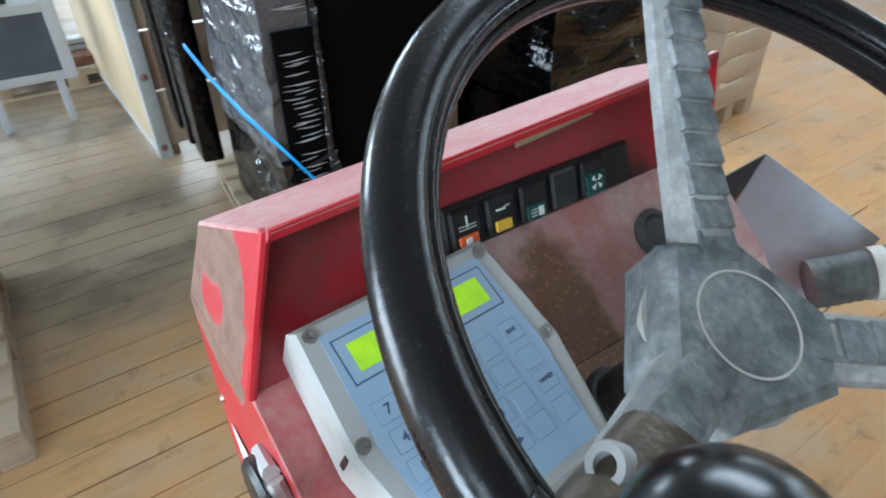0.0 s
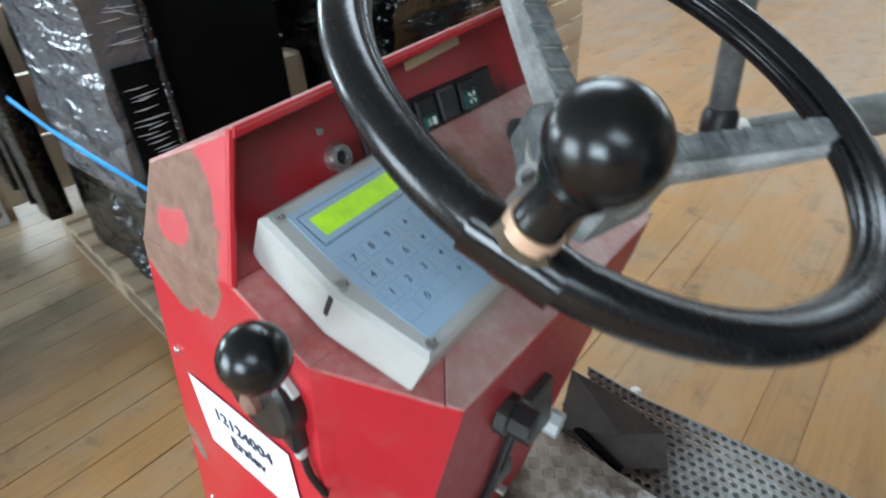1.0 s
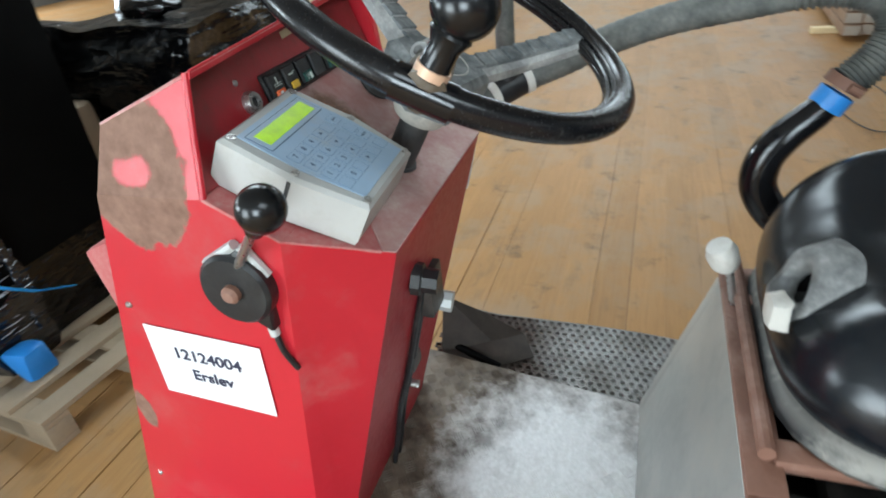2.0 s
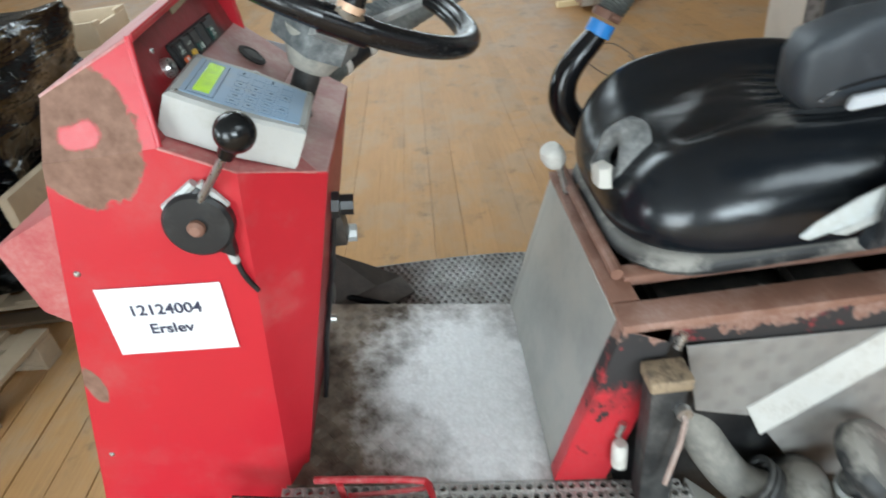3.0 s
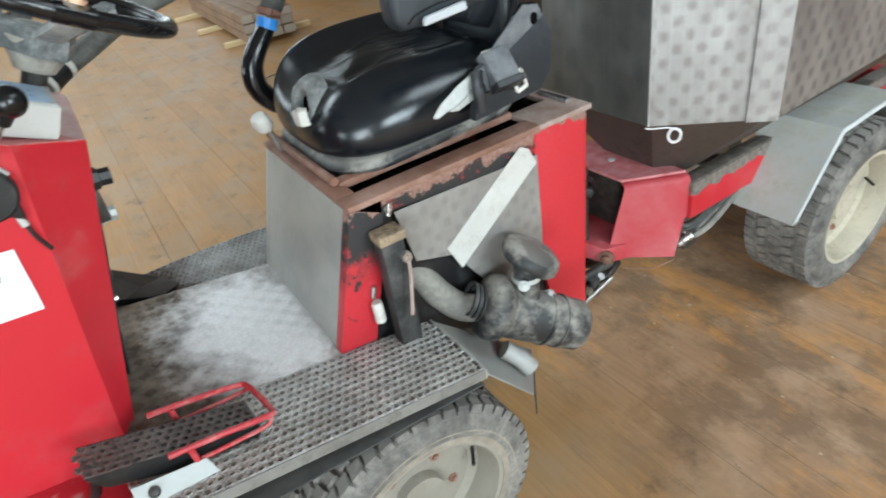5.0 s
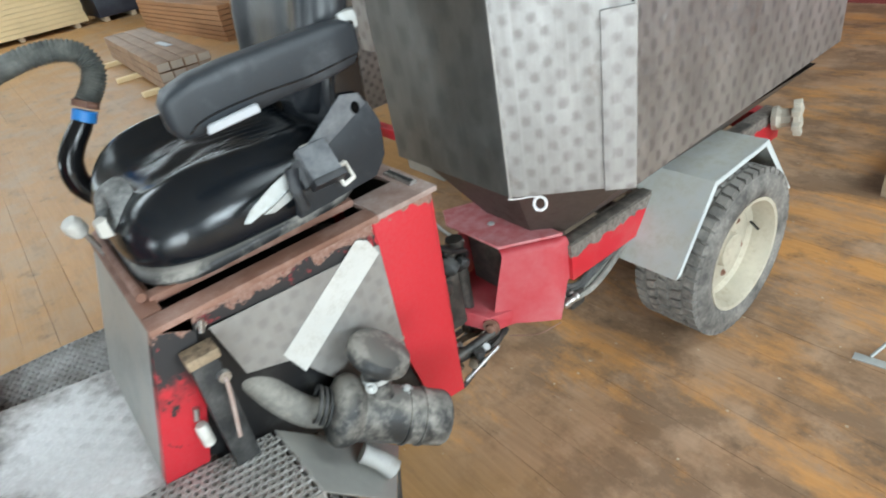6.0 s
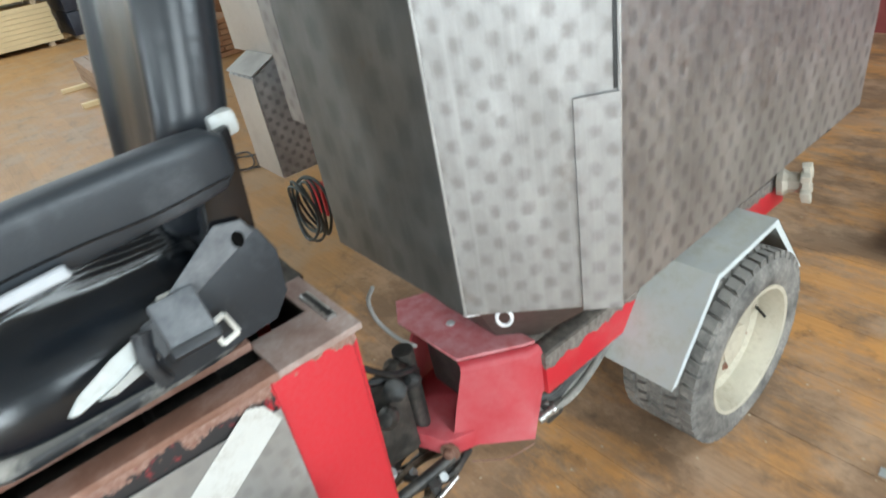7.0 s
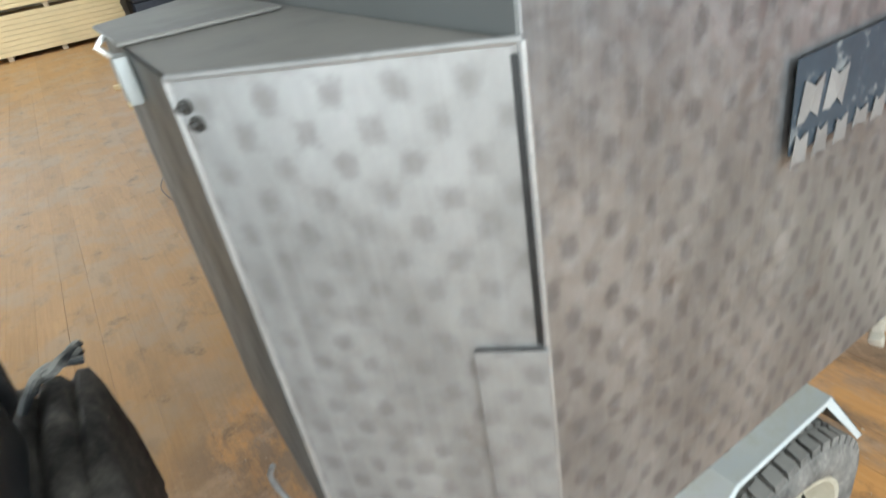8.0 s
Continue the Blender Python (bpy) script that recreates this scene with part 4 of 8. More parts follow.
def dash():
    way = Vector((0, -0.963, 0.270))
    up = Vector((0, 0.270, 0.963))

    def at(x, s, out=0.0):
        """A place on the dash sheet: x across, s from its foot up."""
        return Vector((0.95 * x - 0.0135, 0.530, 1.385)) + up * (0.036 + (s - 0.008) * 0.6) + way * out

    def plate(x0, x1, s0, s1, out, thick, r=0.001):
        q = [at(x0, s0, out), at(x1, s0, out), at(x1, s1, out), at(x0, s1, out)]
        return slab(q, thick, r)

    bez = part("switch_panel", plate(-0.098, 0.105, 0.008, 0.068, 0.006, 0.006, 0.002), M_black, truck, "dusty black switch panel")
    xs = (-0.080, -0.046, -0.012, 0.022, 0.056)
    for i, x in enumerate(xs):
        sw = part("switch", plate(x - 0.014, x + 0.014, 0.013, 0.063, 0.0105, 0.006, 0.002), M_black if i != 3 else M_black_dusty, bez)
        if i == 0:
            part("switch_lens", plate(x - 0.009, x + 0.009, 0.016, 0.030, 0.0125, 0.003), M_orange, sw, "orange-red lens")
            part("switch_mark", plate(x - 0.004, x + 0.002, 0.018, 0.027, 0.0132, 0.001), M_paper, sw)
            for k in range(2):
                part("switch_mark", plate(x - 0.008, x + 0.008, 0.037 + k * 0.004, 0.0382 + k * 0.004, 0.0115, 0.0006, 0), M_symbol, sw)
            part("switch_mark", plate(x - 0.001, x + 0.0005, 0.040, 0.054, 0.0117, 0.0006, 0), M_symbol, sw)
        elif i == 1:
            part("switch_lens", plate(x - 0.008, x + 0.008, 0.017, 0.031, 0.0125, 0.003), M_amber, sw, "amber lens")
            part("switch_mark", plate(x - 0.006, x + 0.003, 0.044, 0.0465, 0.0117, 0.0006, 0), M_symbol, sw)
            part("switch_mark", plate(x + 0.002, x + 0.007, 0.047, 0.0485, 0.0117, 0.0006, 0), M_symbol, sw)
        elif i == 2:
            part("switch_lens", plate(x - 0.010, x + 0.010, 0.015, 0.035, 0.0125, 0.003), M_greenlens, sw, "dark green lens")
            for k in range(3):
                part("switch_mark", plate(x - 0.007, x - 0.001, 0.020 + k * 0.004, 0.0212 + k * 0.004, 0.0132, 0.0006, 0), M_symbol, sw)
            part("switch_mark", plate(x + 0.001, x + 0.006, 0.0185, 0.0305, 0.0132, 0.0006, 0), M_symbol, sw)
        elif i == 4:
            part("switch_lens", plate(x - 0.011, x + 0.011, 0.014, 0.045, 0.0125, 0.003), M_greenlens, sw, "dark green lens")
            for k in range(4):
                a = radians(45 + 90 * k)
                p = at(x, 0.032, 0.0133)
                e1 = Vector((math.cos(a), 0, 0)) + up * math.sin(a)
                e2 = Vector((-math.sin(a), 0, 0)) + up * math.cos(a)
                part("switch_mark", slab([p + e1 * 0.001, p + e1 * 0.0065 - e2 * 0.002, p + e1 * 0.0065 + e2 * 0.002], 0.0005, 0), M_symbol, sw)
    part("yellowed_strip", slab([at(-0.0174, 0.1070, 0.0022), at(0.069, 0.1175, 0.0022), at(0.069, 0.1310, 0.0022), at(-0.0174, 0.1205, 0.0022)], 0.001, 0), M_yellow, truck, "yellowed blank label strip")
    lock = part("key_switch", lathe([(0.0, 0), (0.0125, 0), (0.0125, 0.004), (0.0105, 0.009), (0.006, 0.009), (0.0055, 0.004), (0, 0.004)], axis_pose(at(-0.128, 0.033), way), 24), M_steel, truck, "round steel key switch")
    part("key_slot", lathe([(0, 0), (0.0055, 0), (0.0055, 0.0015), (0, 0.0015)], axis_pose(at(-0.128, 0.033, 0.0045), way), 16), M_black, lock)
    part("small_screw", lathe([(0, 0), (0.004, 0), (0.003, 0.002), (0, 0.0025)], axis_pose(at(-0.136, 0.075), way), 12), M_steel, truck)


dash()


def control_box():
    """Grey display and keypad case, its face parallel to the console top."""
    x = Vector((1, 0, 0))
    d = Vector((0, -0.885, -0.466))
    n = x.cross(-d).normalized()
    o = Vector((-0.168, 0.512, 1.4345))
    m = Matrix.Identity(4)
    for i, a in enumerate((x, -d, n)):
        m[0][i], m[1][i], m[2][i] = a
    m = Matrix.Translation(o) @ m @ pose(0.010, -0.07, 0, 0, 0, 3.0) @ pose(0, 0.07, 0)

    def outline(g, z, wide=0.0):
        return [(-0.074 + g, 0.006 - g, z), (0.074 - g, 0.006 - g, z), (0.079 - g + wide, -0.076, z), (0.066 - g, -0.150 + g, z), (-0.066 + g, -0.150 + g, z), (-0.079 + g - wide, -0.076, z)]

    bm = bmesh.new()
    rings = [[bm.verts.new(p) for p in outline(g, z)] for g, z in ((0.002, -0.052), (0.0, -0.045), (0.0, -0.004), (0.004, 0.0))]
    for a, b in zip(rings, rings[1:]):
        for k in range(6):
            bm.faces.new((a[k], a[(k + 1) % 6], b[(k + 1) % 6], b[k]))
    bm.faces.new(rings[-1])
    bm.faces.new(list(reversed(rings[0])))
    soften(bm, 0.0015, 2, 20)
    bm.transform(m)
    case = part("control_box", bm, M_alu_case, truck, "scuffed light grey control box with keypad")
    part("membrane", slab([m @ Vector((px * 0.81, py * 0.97 - 0.002, 0.0012)) for px, py in ((-0.078, -0.076), (-0.068, -0.142), (0.068, -0.142), (0.078, -0.076), (0.074, -0.004), (-0.074, -0.004))], 0.001, 0), M_panelblue, case, "grey-blue keypad membrane")

    def tile(cx, cy, w, h, z, mat, name, parent, thick=0.0008, r=0.0):
        q = [m @ Vector((cx + sx * w / 2, cy + sy * h / 2, z)) for sx, sy in ((-1, -1), (1, -1), (1, 1), (-1, 1))]
        return part(name, slab(q, thick, r), mat, parent)

    tile(0.0, -0.027, 0.1125, 0.0305, 0.0016, M_navy, "display_border", case)
    tile(0.0, -0.027, 0.1105, 0.0285, 0.0019, M_panelblue, "display_border", case)
    tile(0.0, -0.027, 0.098, 0.0185, 0.0023, M_lcd, "display", case)
    legends = ("7", "8", "9", "", "", "BAR", "4", "5", "6", "", "", "", "1", "2", "3", "", "", "VAND", "", "0", "", "", "", "")
    for row in range(4):
        for col in range(6):
            cx = -0.0475 + col * 0.0178 + (0.003 if col > 2 else 0) + (0.003 if col > 4 else 0)
            cy = -0.062 - row * 0.0182
            if row in (0, 2) and col == 5:
                cy += 0.002
            tile(cx, cy, 0.0149, 0.0143, 0.0016, M_keyline, "key_outline", case)
            tile(cx, cy, 0.0143, 0.0137, 0.0018, M_panelblue, "key", case, 0.0008, 0.0003)
            word = legends[row * 6 + col]
            if word:
                words(word, 0.0085 if len(word) == 1 else 0.0042, m @ pose(cx, cy, 0.00215), M_navy, "legend", case, 0.0001)
            elif col == 3:
                s = 0.0028
                a = radians((90, -90, 180, 0)[row])
                tri = [(math.cos(a + k * 2.094) * s, math.sin(a + k * 2.094) * s) for k in range(3)]
                part("arrow_mark", slab([m @ Vector((cx + tx, cy + ty, 0.0023)) for tx, ty in tri], 0.0003, 0), M_navy, case)
            else:
                for k in range(2):
                    tile(cx, cy + 0.0016 - k * 0.0032, 0.0062, 0.0005, 0.0023, M_panelblue, "legend_bar", case, 0.0003)
    for sx, sy in ((-0.064, -0.003), (0.064, -0.003), (-0.070, -0.072), (0.070, -0.072), (-0.057, -0.143), (0.057, -0.143)):
        mm = m @ pose(sx, sy, -0.0005)
        part("case_screw", lathe([(0, 0.0008), (0.0022, 0.0008), (0.0022, 0.0018), (0.0046, 0.0018), (0.0046, 0), (0, 0)], mm, 14), M_steel, case)
    part("side_slot", slab([m @ Vector(p) for p in ((-0.0795, -0.070, -0.006), (-0.0795, -0.070, -0.028), (-0.0795, -0.074, -0.028), (-0.0795, -0.074, -0.006))], 0.001, 0), M_black, case)


control_box()


def steering():
    c = Vector((-0.026, 0.343, 1.502))
    n = Vector((-0.028, -0.49, 0.871)).normalized()
    u = Vector((1, 0, 0))
    u = (u - n * u.dot(n)).normalized()
    v = n.cross(u)
    R = 0.2055
    wheel = part("steering_wheel", tube([c + R * (math.cos(a) * u + math.sin(a) * v) for a in (2 * math.pi * k / 96 for k in range(96))], 0.0143, 20, True), M_rim, truck, "black steering wheel with worn rim")
    # finger grip: an inner ridge moulded below the rim, with two fine grooves
    for dr, dn, r in ((-0.0085, -0.0065, 0.0098), (-0.0150, -0.0020, 0.0042), (-0.0125, 0.0050, 0.0030)):
        part("rim_ridge", tube([c - n * -dn + (R + dr) * (math.cos(a) * u + math.sin(a) * v) for a in (2 * math.pi * k / 96 for k in range(96))], r, 12, True), M_rim, wheel)
    hub = c - n * 0.072 - v * 0.014 - u * 0.013
    # three ribbed spokes that drop to the hub
    for deg in (68, -43, -167):
        a = radians(deg)
        end = c + (R - 0.004) * (math.cos(a) * u + math.sin(a) * v) - n * 0.004
        flat = end - hub
        flat = flat - n * flat.dot(n)
        reach, e = flat.length, flat.normalized()
        rise = (end - hub).dot(n)
        f = n.cross(e)

        def along(t):
            return hub + e * (0.03 + t * (reach - 0.030)) + n * (0.010 + (rise - 0.010) * t ** 1.15)

        bm = bmesh.new()
        rings = []
        for k in range(7):
            t = k / 6
            p = along(t)
            w, h = 0.021 - 0.005 * t, 0.012 - 0.002 * t
            rings.append([bm.verts.new(p + f * w * sx + n * h * sy) for sx, sy in ((-1, -0.8), (1, -0.8), (1, 0.2), (0.45, 0.9), (-0.45, 0.9), (-1, 0.2))])
        for q, r in zip(rings, rings[1:]):
            for k in range(6):
                bm.faces.new((q[k], q[(k + 1) % 6], r[(k + 1) % 6], r[k]))
        bm.faces.new(rings[0])
        bm.faces.new(list(reversed(rings[-1])))
        sp = part("spoke", soften(bm, 0.0012), M_spoke, wheel, "dusty ribbed spoke")
        for k in range(9):
            t = (k + 0.9) / 9.9
            p = along(t) + n * 0.0085
            ee = (along(t + 0.03) - along(t - 0.03)).normalized()
            nn = ee.cross(f) if ee.cross(f).dot(n) > 0 else -ee.cross(f)
            mm = Matrix.Identity(4)
            for i, ax in enumerate((ee, f, nn)):
                mm[0][i], mm[1][i], mm[2][i] = ax
            part("spoke_rib", box(-0.0094, 0.0094, -0.0125, 0.0125, -0.004, 0.0032, 0.0012, Matrix.Translation(p) @ mm @ pose(0, 0, 0, 0, 9, 0)), M_hubpad, sp)
    # three-cornered hub pad with a ring
    bm = bmesh.new()
    pts = []
    for deg in (78, 198, 318):
        for dd in (-22, 22):
            a = radians(deg + dd)
            pts.append(math.cos(a) * u + math.sin(a) * v)
    lo = [bm.verts.new(hub + p * 0.062 - n * 0.02) for p in pts]
    mid = [bm.verts.new(hub + p * 0.062 + n * 0.016) for p in pts]
    hi = [bm.verts.new(hub + p * 0.053 + n * 0.024) for p in pts]
    for q, r in ((lo, mid), (mid, hi)):
        for k in range(6):
            bm.faces.new((q[k], q[(k + 1) % 6], r[(k + 1) % 6], r[k]))
    bm.faces.new(hi)
    bm.faces.new(list(reversed(lo)))
    pad = part("hub_pad", soften(bm, 0.003, 3, 20), M_hubpad, wheel, "dusty black hub pad")
    part("hub_ring", tube([hub + n * 0.0242 + 0.031 * (math.cos(a) * u + math.sin(a) * v) for a in (2 * math.pi * k / 48 for k in range(48))], 0.0008, 6, True), M_white, pad, "pale printed ring")
    part("hub_boss", lathe([(0.0, -0.05), (0.030, -0.05), (0.045, -0.02), (0.052, 0.004), (0, 0.004)], axis_pose(hub, n), 28), M_bosstan, wheel, "pale dusty boss under the hub")
    part("steering_column", rod(hub - n * 0.045, hub - n * 0.20, 0.019), M_black_dusty, truck, "dusty steering column")
    part("column_collar", lathe([(0, 0), (0.026, 0), (0.027, 0.006), (0.022, 0.02), (0, 0.02)], axis_pose(hub - n * 0.135, n), 24), M_black_dusty, truck)
    # spinner knob clamped to the rim
    a = radians(-168)
    p = c + R * (math.cos(a) * u + math.sin(a) * v)
    tang = (-math.sin(a) * u + math.cos(a) * v)
    out = (math.cos(a) * u + math.sin(a) * v)
    part("knob_clamp", tube([p - tang * 0.026, p + tang * 0.026], 0.0165, 18), M_gloss, wheel, "black knob clamp")
    part("knob_bracket", tube([p + n * 0.004 - out * q for q in (0.062, 0.060, 0.052, 0.030, 0.010, -0.010, -0.014)], lambda t: 0.019 * (0.35 + 0.65 * min(1, 14 * t * (1 - t)) ** 0.5), 16), M_greasy, wheel, "greasy brown clamp body")
    part("copper_shim", lathe([(0.0125, 0.001), (0.0150, 0.001), (0.0150, 0.009), (0.0125, 0.009)], axis_pose(p + n * 0.014, Vector((-0.222, 0.270, 1.539)) - p - n * 0.014), 24), M_copper, wheel, "copper-coloured shim")
    for q, s in ((0.040, -0.018),):
        part("clamp_screw", lathe([(0, 0), (0.0080, 0), (0.0084, 0.011), (0.0074, 0.013), (0.0044, 0.013), (0.004, 0.006), (0, 0.006)], axis_pose(p + n * 0.010 - out * q + tang * s * 0.5, n * 0.5 - tang * 0.5 + out * 0.6), 16), M_pipeend, wheel, "pale clamp screw")
    knob_c = Vector((-0.222, 0.270, 1.539))
    base = p + n * 0.014
    axis = (knob_c - base).normalized()
    L = (knob_c - base).length
    prof = [(0.0, 0), (0.014, 0), (0.013, L * 0.25), (0.013, L * 0.45), (0.018, L * 0.62)]
    prof += [(0.027 * math.sin(t), L - 0.027 * math.cos(t) * 0.95) for t in [radians(38 + 12 * k) for k in range(12)]]
    prof += [(0, L + 0.0257)]
    part("spinner_knob", lathe(prof, axis_pose(base, axis), 40), M_knob, wheel, "glossy black ball spinner knob")


steering()


def throttle():
    """Hand lever with a round friction plate and a black ball, on the console side."""
    o = Vector((-0.257, 0.515, 1.288))
    way = (-1, 0, 0)
    base = part("throttle_lever", lathe([(0, 0), (0.040, 0), (0.041, 0.004), (0.041, 0.016), (0.037, 0.020), (0, 0.020)], axis_pose(o, way), 32), M_black, truck, "dusty black hand throttle with ball grip")
    part("pivot_bolt", lathe([(0, 0.018), (0.010, 0.018), (0.010, 0.026), (0.006, 0.030), (0, 0.030)], axis_pose(o, way), 12), M_rust, base)
    part("lever_body", prism([(o.y - 0.030, o.z - 0.052), (o.y - 0.012, o.z - 0.040), (o.y + 0.004, o.z + 0.036), (o.y - 0.014, o.z + 0.048), (o.y - 0.034, o.z + 0.022)], -0.272, -0.251, 0.004), M_black, base)
    ball = Vector((-0.311, 0.427, 1.406))
    part("lever_rod", rod((-0.272, o.y - 0.012, o.z + 0.030), ball - (ball - Vector((-0.272, o.y, o.z))).normalized() * 0.02, 0.0048), M_steel, base)
    ax = (ball - Vector((-0.272, o.y, o.z))).normalized()
    prof = [(0, -0.034), (0.009, -0.034), (0.010, -0.026)] + [(0.0215 * math.sin(t), -0.0215 * math.cos(t)) for t in [radians(32 + 12.3 * k) for k in range(12)]] + [(0, 0.0215)]
    part("ball_grip", lathe(prof, axis_pose(ball, ax), 28), M_knob, base, "glossy black ball grip")
    part("lever_bracket", join(rod((-0.262, o.y + 0.034, o.z + 0.022), (-0.266, o.y - 0.010, o.z + 0.050), 0.006, 8), rod((-0.262, o.y - 0.036, o.z + 0.015), (-0.266, o.y - 0.016, o.z + 0.050), 0.006, 8)), M_galv, base)
    part("cable_end", lathe([(0, 0), (0.006, 0), (0.006, 0.016), (0, 0.016)], axis_pose((-0.262, o.y - 0.022, o.z - 0.046), (0, -0.10, -1)), 12), M_galv, base)
    part("cable", tube(glide([(-0.262, o.y - 0.024, o.z - 0.060), (-0.262, o.y - 0.028, o.z - 0.085), (-0.257, o.y - 0.036, o.z - 0.112)]), 0.0035, 8), M_black, base)


throttle()


def console_rear_fittings():
    """Square-headed and hexagon fittings on the knee panel, cables that lie close to it, the drive pedal."""
    for x, y, z, r, ln, mat in ((-0.112, 0.392, 1.209, 0.016, 0.032, M_black), (-0.011, 0.424, 1.103, 0.0155, 0.042, M_galv), (-0.012, 0.478, 0.926, 0.007, 0.024, M_steel)):
        part("hydraulic_fitting", lathe([(0, 0), (r * 1.3, 0), (r * 1.3, ln * 0.35), (r, ln * 0.4), (r, ln), (0, ln)], axis_pose((x, y, z), (0.1, -1, -0.15)), 8), mat, truck)
    part("fitting_block", box(-0.060, -0.012, 0.392, 0.432, 1.105, 1.175, 0.004), M_engine, truck)
    part("cable_clip", box(-0.050, -0.015, 0.440, 0.470, 0.985, 1.010, 0.003), M_engine, truck)
    for k, r in enumerate((0.0045, 0.0035)):
        x = -0.060 + 0.022 * k
        part("cable", tube(glide([(x, 0.404, 1.16), (x - 0.004, 0.423, 1.08), (x + 0.004, 0.448, 0.99), (x, 0.468, 0.92), (x + 0.01, 0.492, 0.82), (x + 0.012, 0.505, 0.765)]), r, 8), M_black, truck)
    # bent pedal sheet lying over the front of the far step, a slender bar along its edge
    bm = bmesh.new()
    rim = [(0.284, 0.508, 0.885), (0.356, 0.446, 0.796), (0.403, 0.366, 0.709), (0.330, 0.330, 0.708), (0.272, 0.400, 0.718), (0.258, 0.515, 0.752)]
    core = bm.verts.new((0.318, 0.420, 0.748))
    edge = [bm.verts.new(p) for p in rim]
    for k in range(6):
        bm.faces.new((core, edge[k], edge[(k + 1) % 6]))
    bmesh.ops.recalc_face_normals(bm, faces=bm.faces)
    bmesh.ops.solidify(bm, geom=bm.faces, thickness=0.004)
    ped = part("drive_pedal", bm, M_mudsheet, truck, "mud-brown bent drive pedal sheet")
    part("pedal_bar", tube(glide([(0.286, 0.520, 0.762), (0.276, 0.455, 0.742), (0.268, 0.392, 0.722)]), 0.0085, 10), M_blackbox, ped, "slender black pedal bar")


console_rear_fittings()


def deck_clutter():
    """Small round rubber cap on the console top."""
    part("deck_cap", lathe([(0, 0), (0.022, 0), (0.023, 0.003), (0.017, 0.006), (0.014, 0.004), (0, 0.005)], axis_pose((0.088, 0.500, 1.3835), (0, -0.680, 0.733)), 28), M_black_dusty, truck, "dusty round rubber cap")


deck_clutter()


# -- foot platform --
def platform():
    part("platform_sheet", slab([(-0.245, -0.0, deck_z(-0.0)), (0.245, -0.0, deck_z(-0.0)), (0.245, 0.55, deck_z(0.55)), (-0.245, 0.55, deck_z(0.55))], 0.012), M_plate, truck, "worn aluminium tread plate")
    # raised five-bar lozenges
    verts, faces = [], []
    slope = math.atan(0.16)
    f = Vector((0, math.cos(slope), math.sin(slope)))
    upv = Vector((0, -math.sin(slope), math.cos(slope)))
    rx = Vector((1, 0, 0))
    pitch = 0.0300
    for i in range(17):
        for j in range(16):
            cx, cy = -0.228 + i * pitch, 0.118 + j * pitch
            if cx > 0.24 or cy > 0.53:
                continue
            turn = radians(38 if (i + j) % 2 else -52)
            e1 = math.cos(turn) * rx + math.sin(turn) * f
            e2 = -math.sin(turn) * rx + math.cos(turn) * f
            for k in range(5):
                o = Vector((cx, cy, deck_z(cy))) + e2 * (k - 2) * 0.0046
                ln, w, h = 0.0135 - abs(k - 2) * 0.0008, 0.0013, 0.0015
                b = len(verts)
                verts += [o - e1 * ln, o + e2 * w, o + e1 * ln, o - e2 * w, o - e1 * ln * 0.6 + upv * h, o + e1 * ln * 0.6 + upv * h]
                faces += [(b, b + 4, b + 1), (b + 1, b + 4, b + 5), (b + 1, b + 5, b + 2), (b + 2, b + 5, b + 3), (b + 3, b + 5, b + 4), (b + 3, b + 4, b)]
    me = bpy.data.meshes.new("tread_relief")
    me.from_pydata(verts, [], faces)
    me.materials.append(M_plate)
    ob = new("tread_relief", me)
    ob.parent = truck
    tagged(ob, kind="stuff")


def tread_plate():
    """Scuffed aluminium: bright where feet rub, brown dirt at the edges."""
    m, nt, b = material("aluminium_tread_plate")
    v = world_coords(nt)
    dirt = noise_fac(nt, v, 15, 6, 0.65, 0.38, 0.64)
    spk = noise_fac(nt, v, 130, 3, 0.6, 0.35, 0.7)
    sub = nt.nodes.new("ShaderNodeVectorMath")
    sub.operation = "SUBTRACT"
    nt.links.new(v, sub.inputs[0])
    sub.inputs[1].default_value = (-0.02, 0.20, 0.71)
    sq = nt.nodes.new("ShaderNodeVectorMath")
    sq.operation = "MULTIPLY"
    nt.links.new(sub.outputs[0], sq.inputs[0])
    sq.inputs[1].default_value = (0.85, 1.25, 0)
    ln = nt.nodes.new("ShaderNodeVectorMath")
    ln.operation = "LENGTH"
    nt.links.new(sq.outputs[0], ln.inputs[0])
    wear = nt.nodes.new("ShaderNodeMapRange")
    wear.inputs["From Min"].default_value, wear.inputs["From Max"].default_value = 0.31, 0.15
    nt.links.new(calc(nt, "ADD", ln.outputs["Value"], calc(nt, "MULTIPLY", calc(nt, "SUBTRACT", dirt, 0.5), 0.09)), wear.inputs["Value"])
    clean = mix(nt, spk, (0.74, 0.735, 0.73), (0.88, 0.88, 0.88))
    dull = mix(nt, dirt, (0.20, 0.155, 0.115), (0.065, 0.047, 0.034))
    nt.links.new(mix(nt, wear.outputs["Result"], dull, clean), b.inputs["Base Color"])
    b.inputs["Metallic"].default_value = 0.15
    nt.links.new(calc(nt, "ADD", 0.42, calc(nt, "MULTIPLY", spk, 0.2)), b.inputs["Roughness"])
    bump(nt, b, spk, 0.15, 0.001)
    return m


M_plate = tread_plate()
platform()
M_perf = worn("perforated_steel_step", (0.58, 0.57, 0.545), (0.15, 0.12, 0.095), (0.35, 0.75), metal=0.45, grain=130, patch=26, dust_lo=0.40, dust_hi=0.66, relief=0.2)


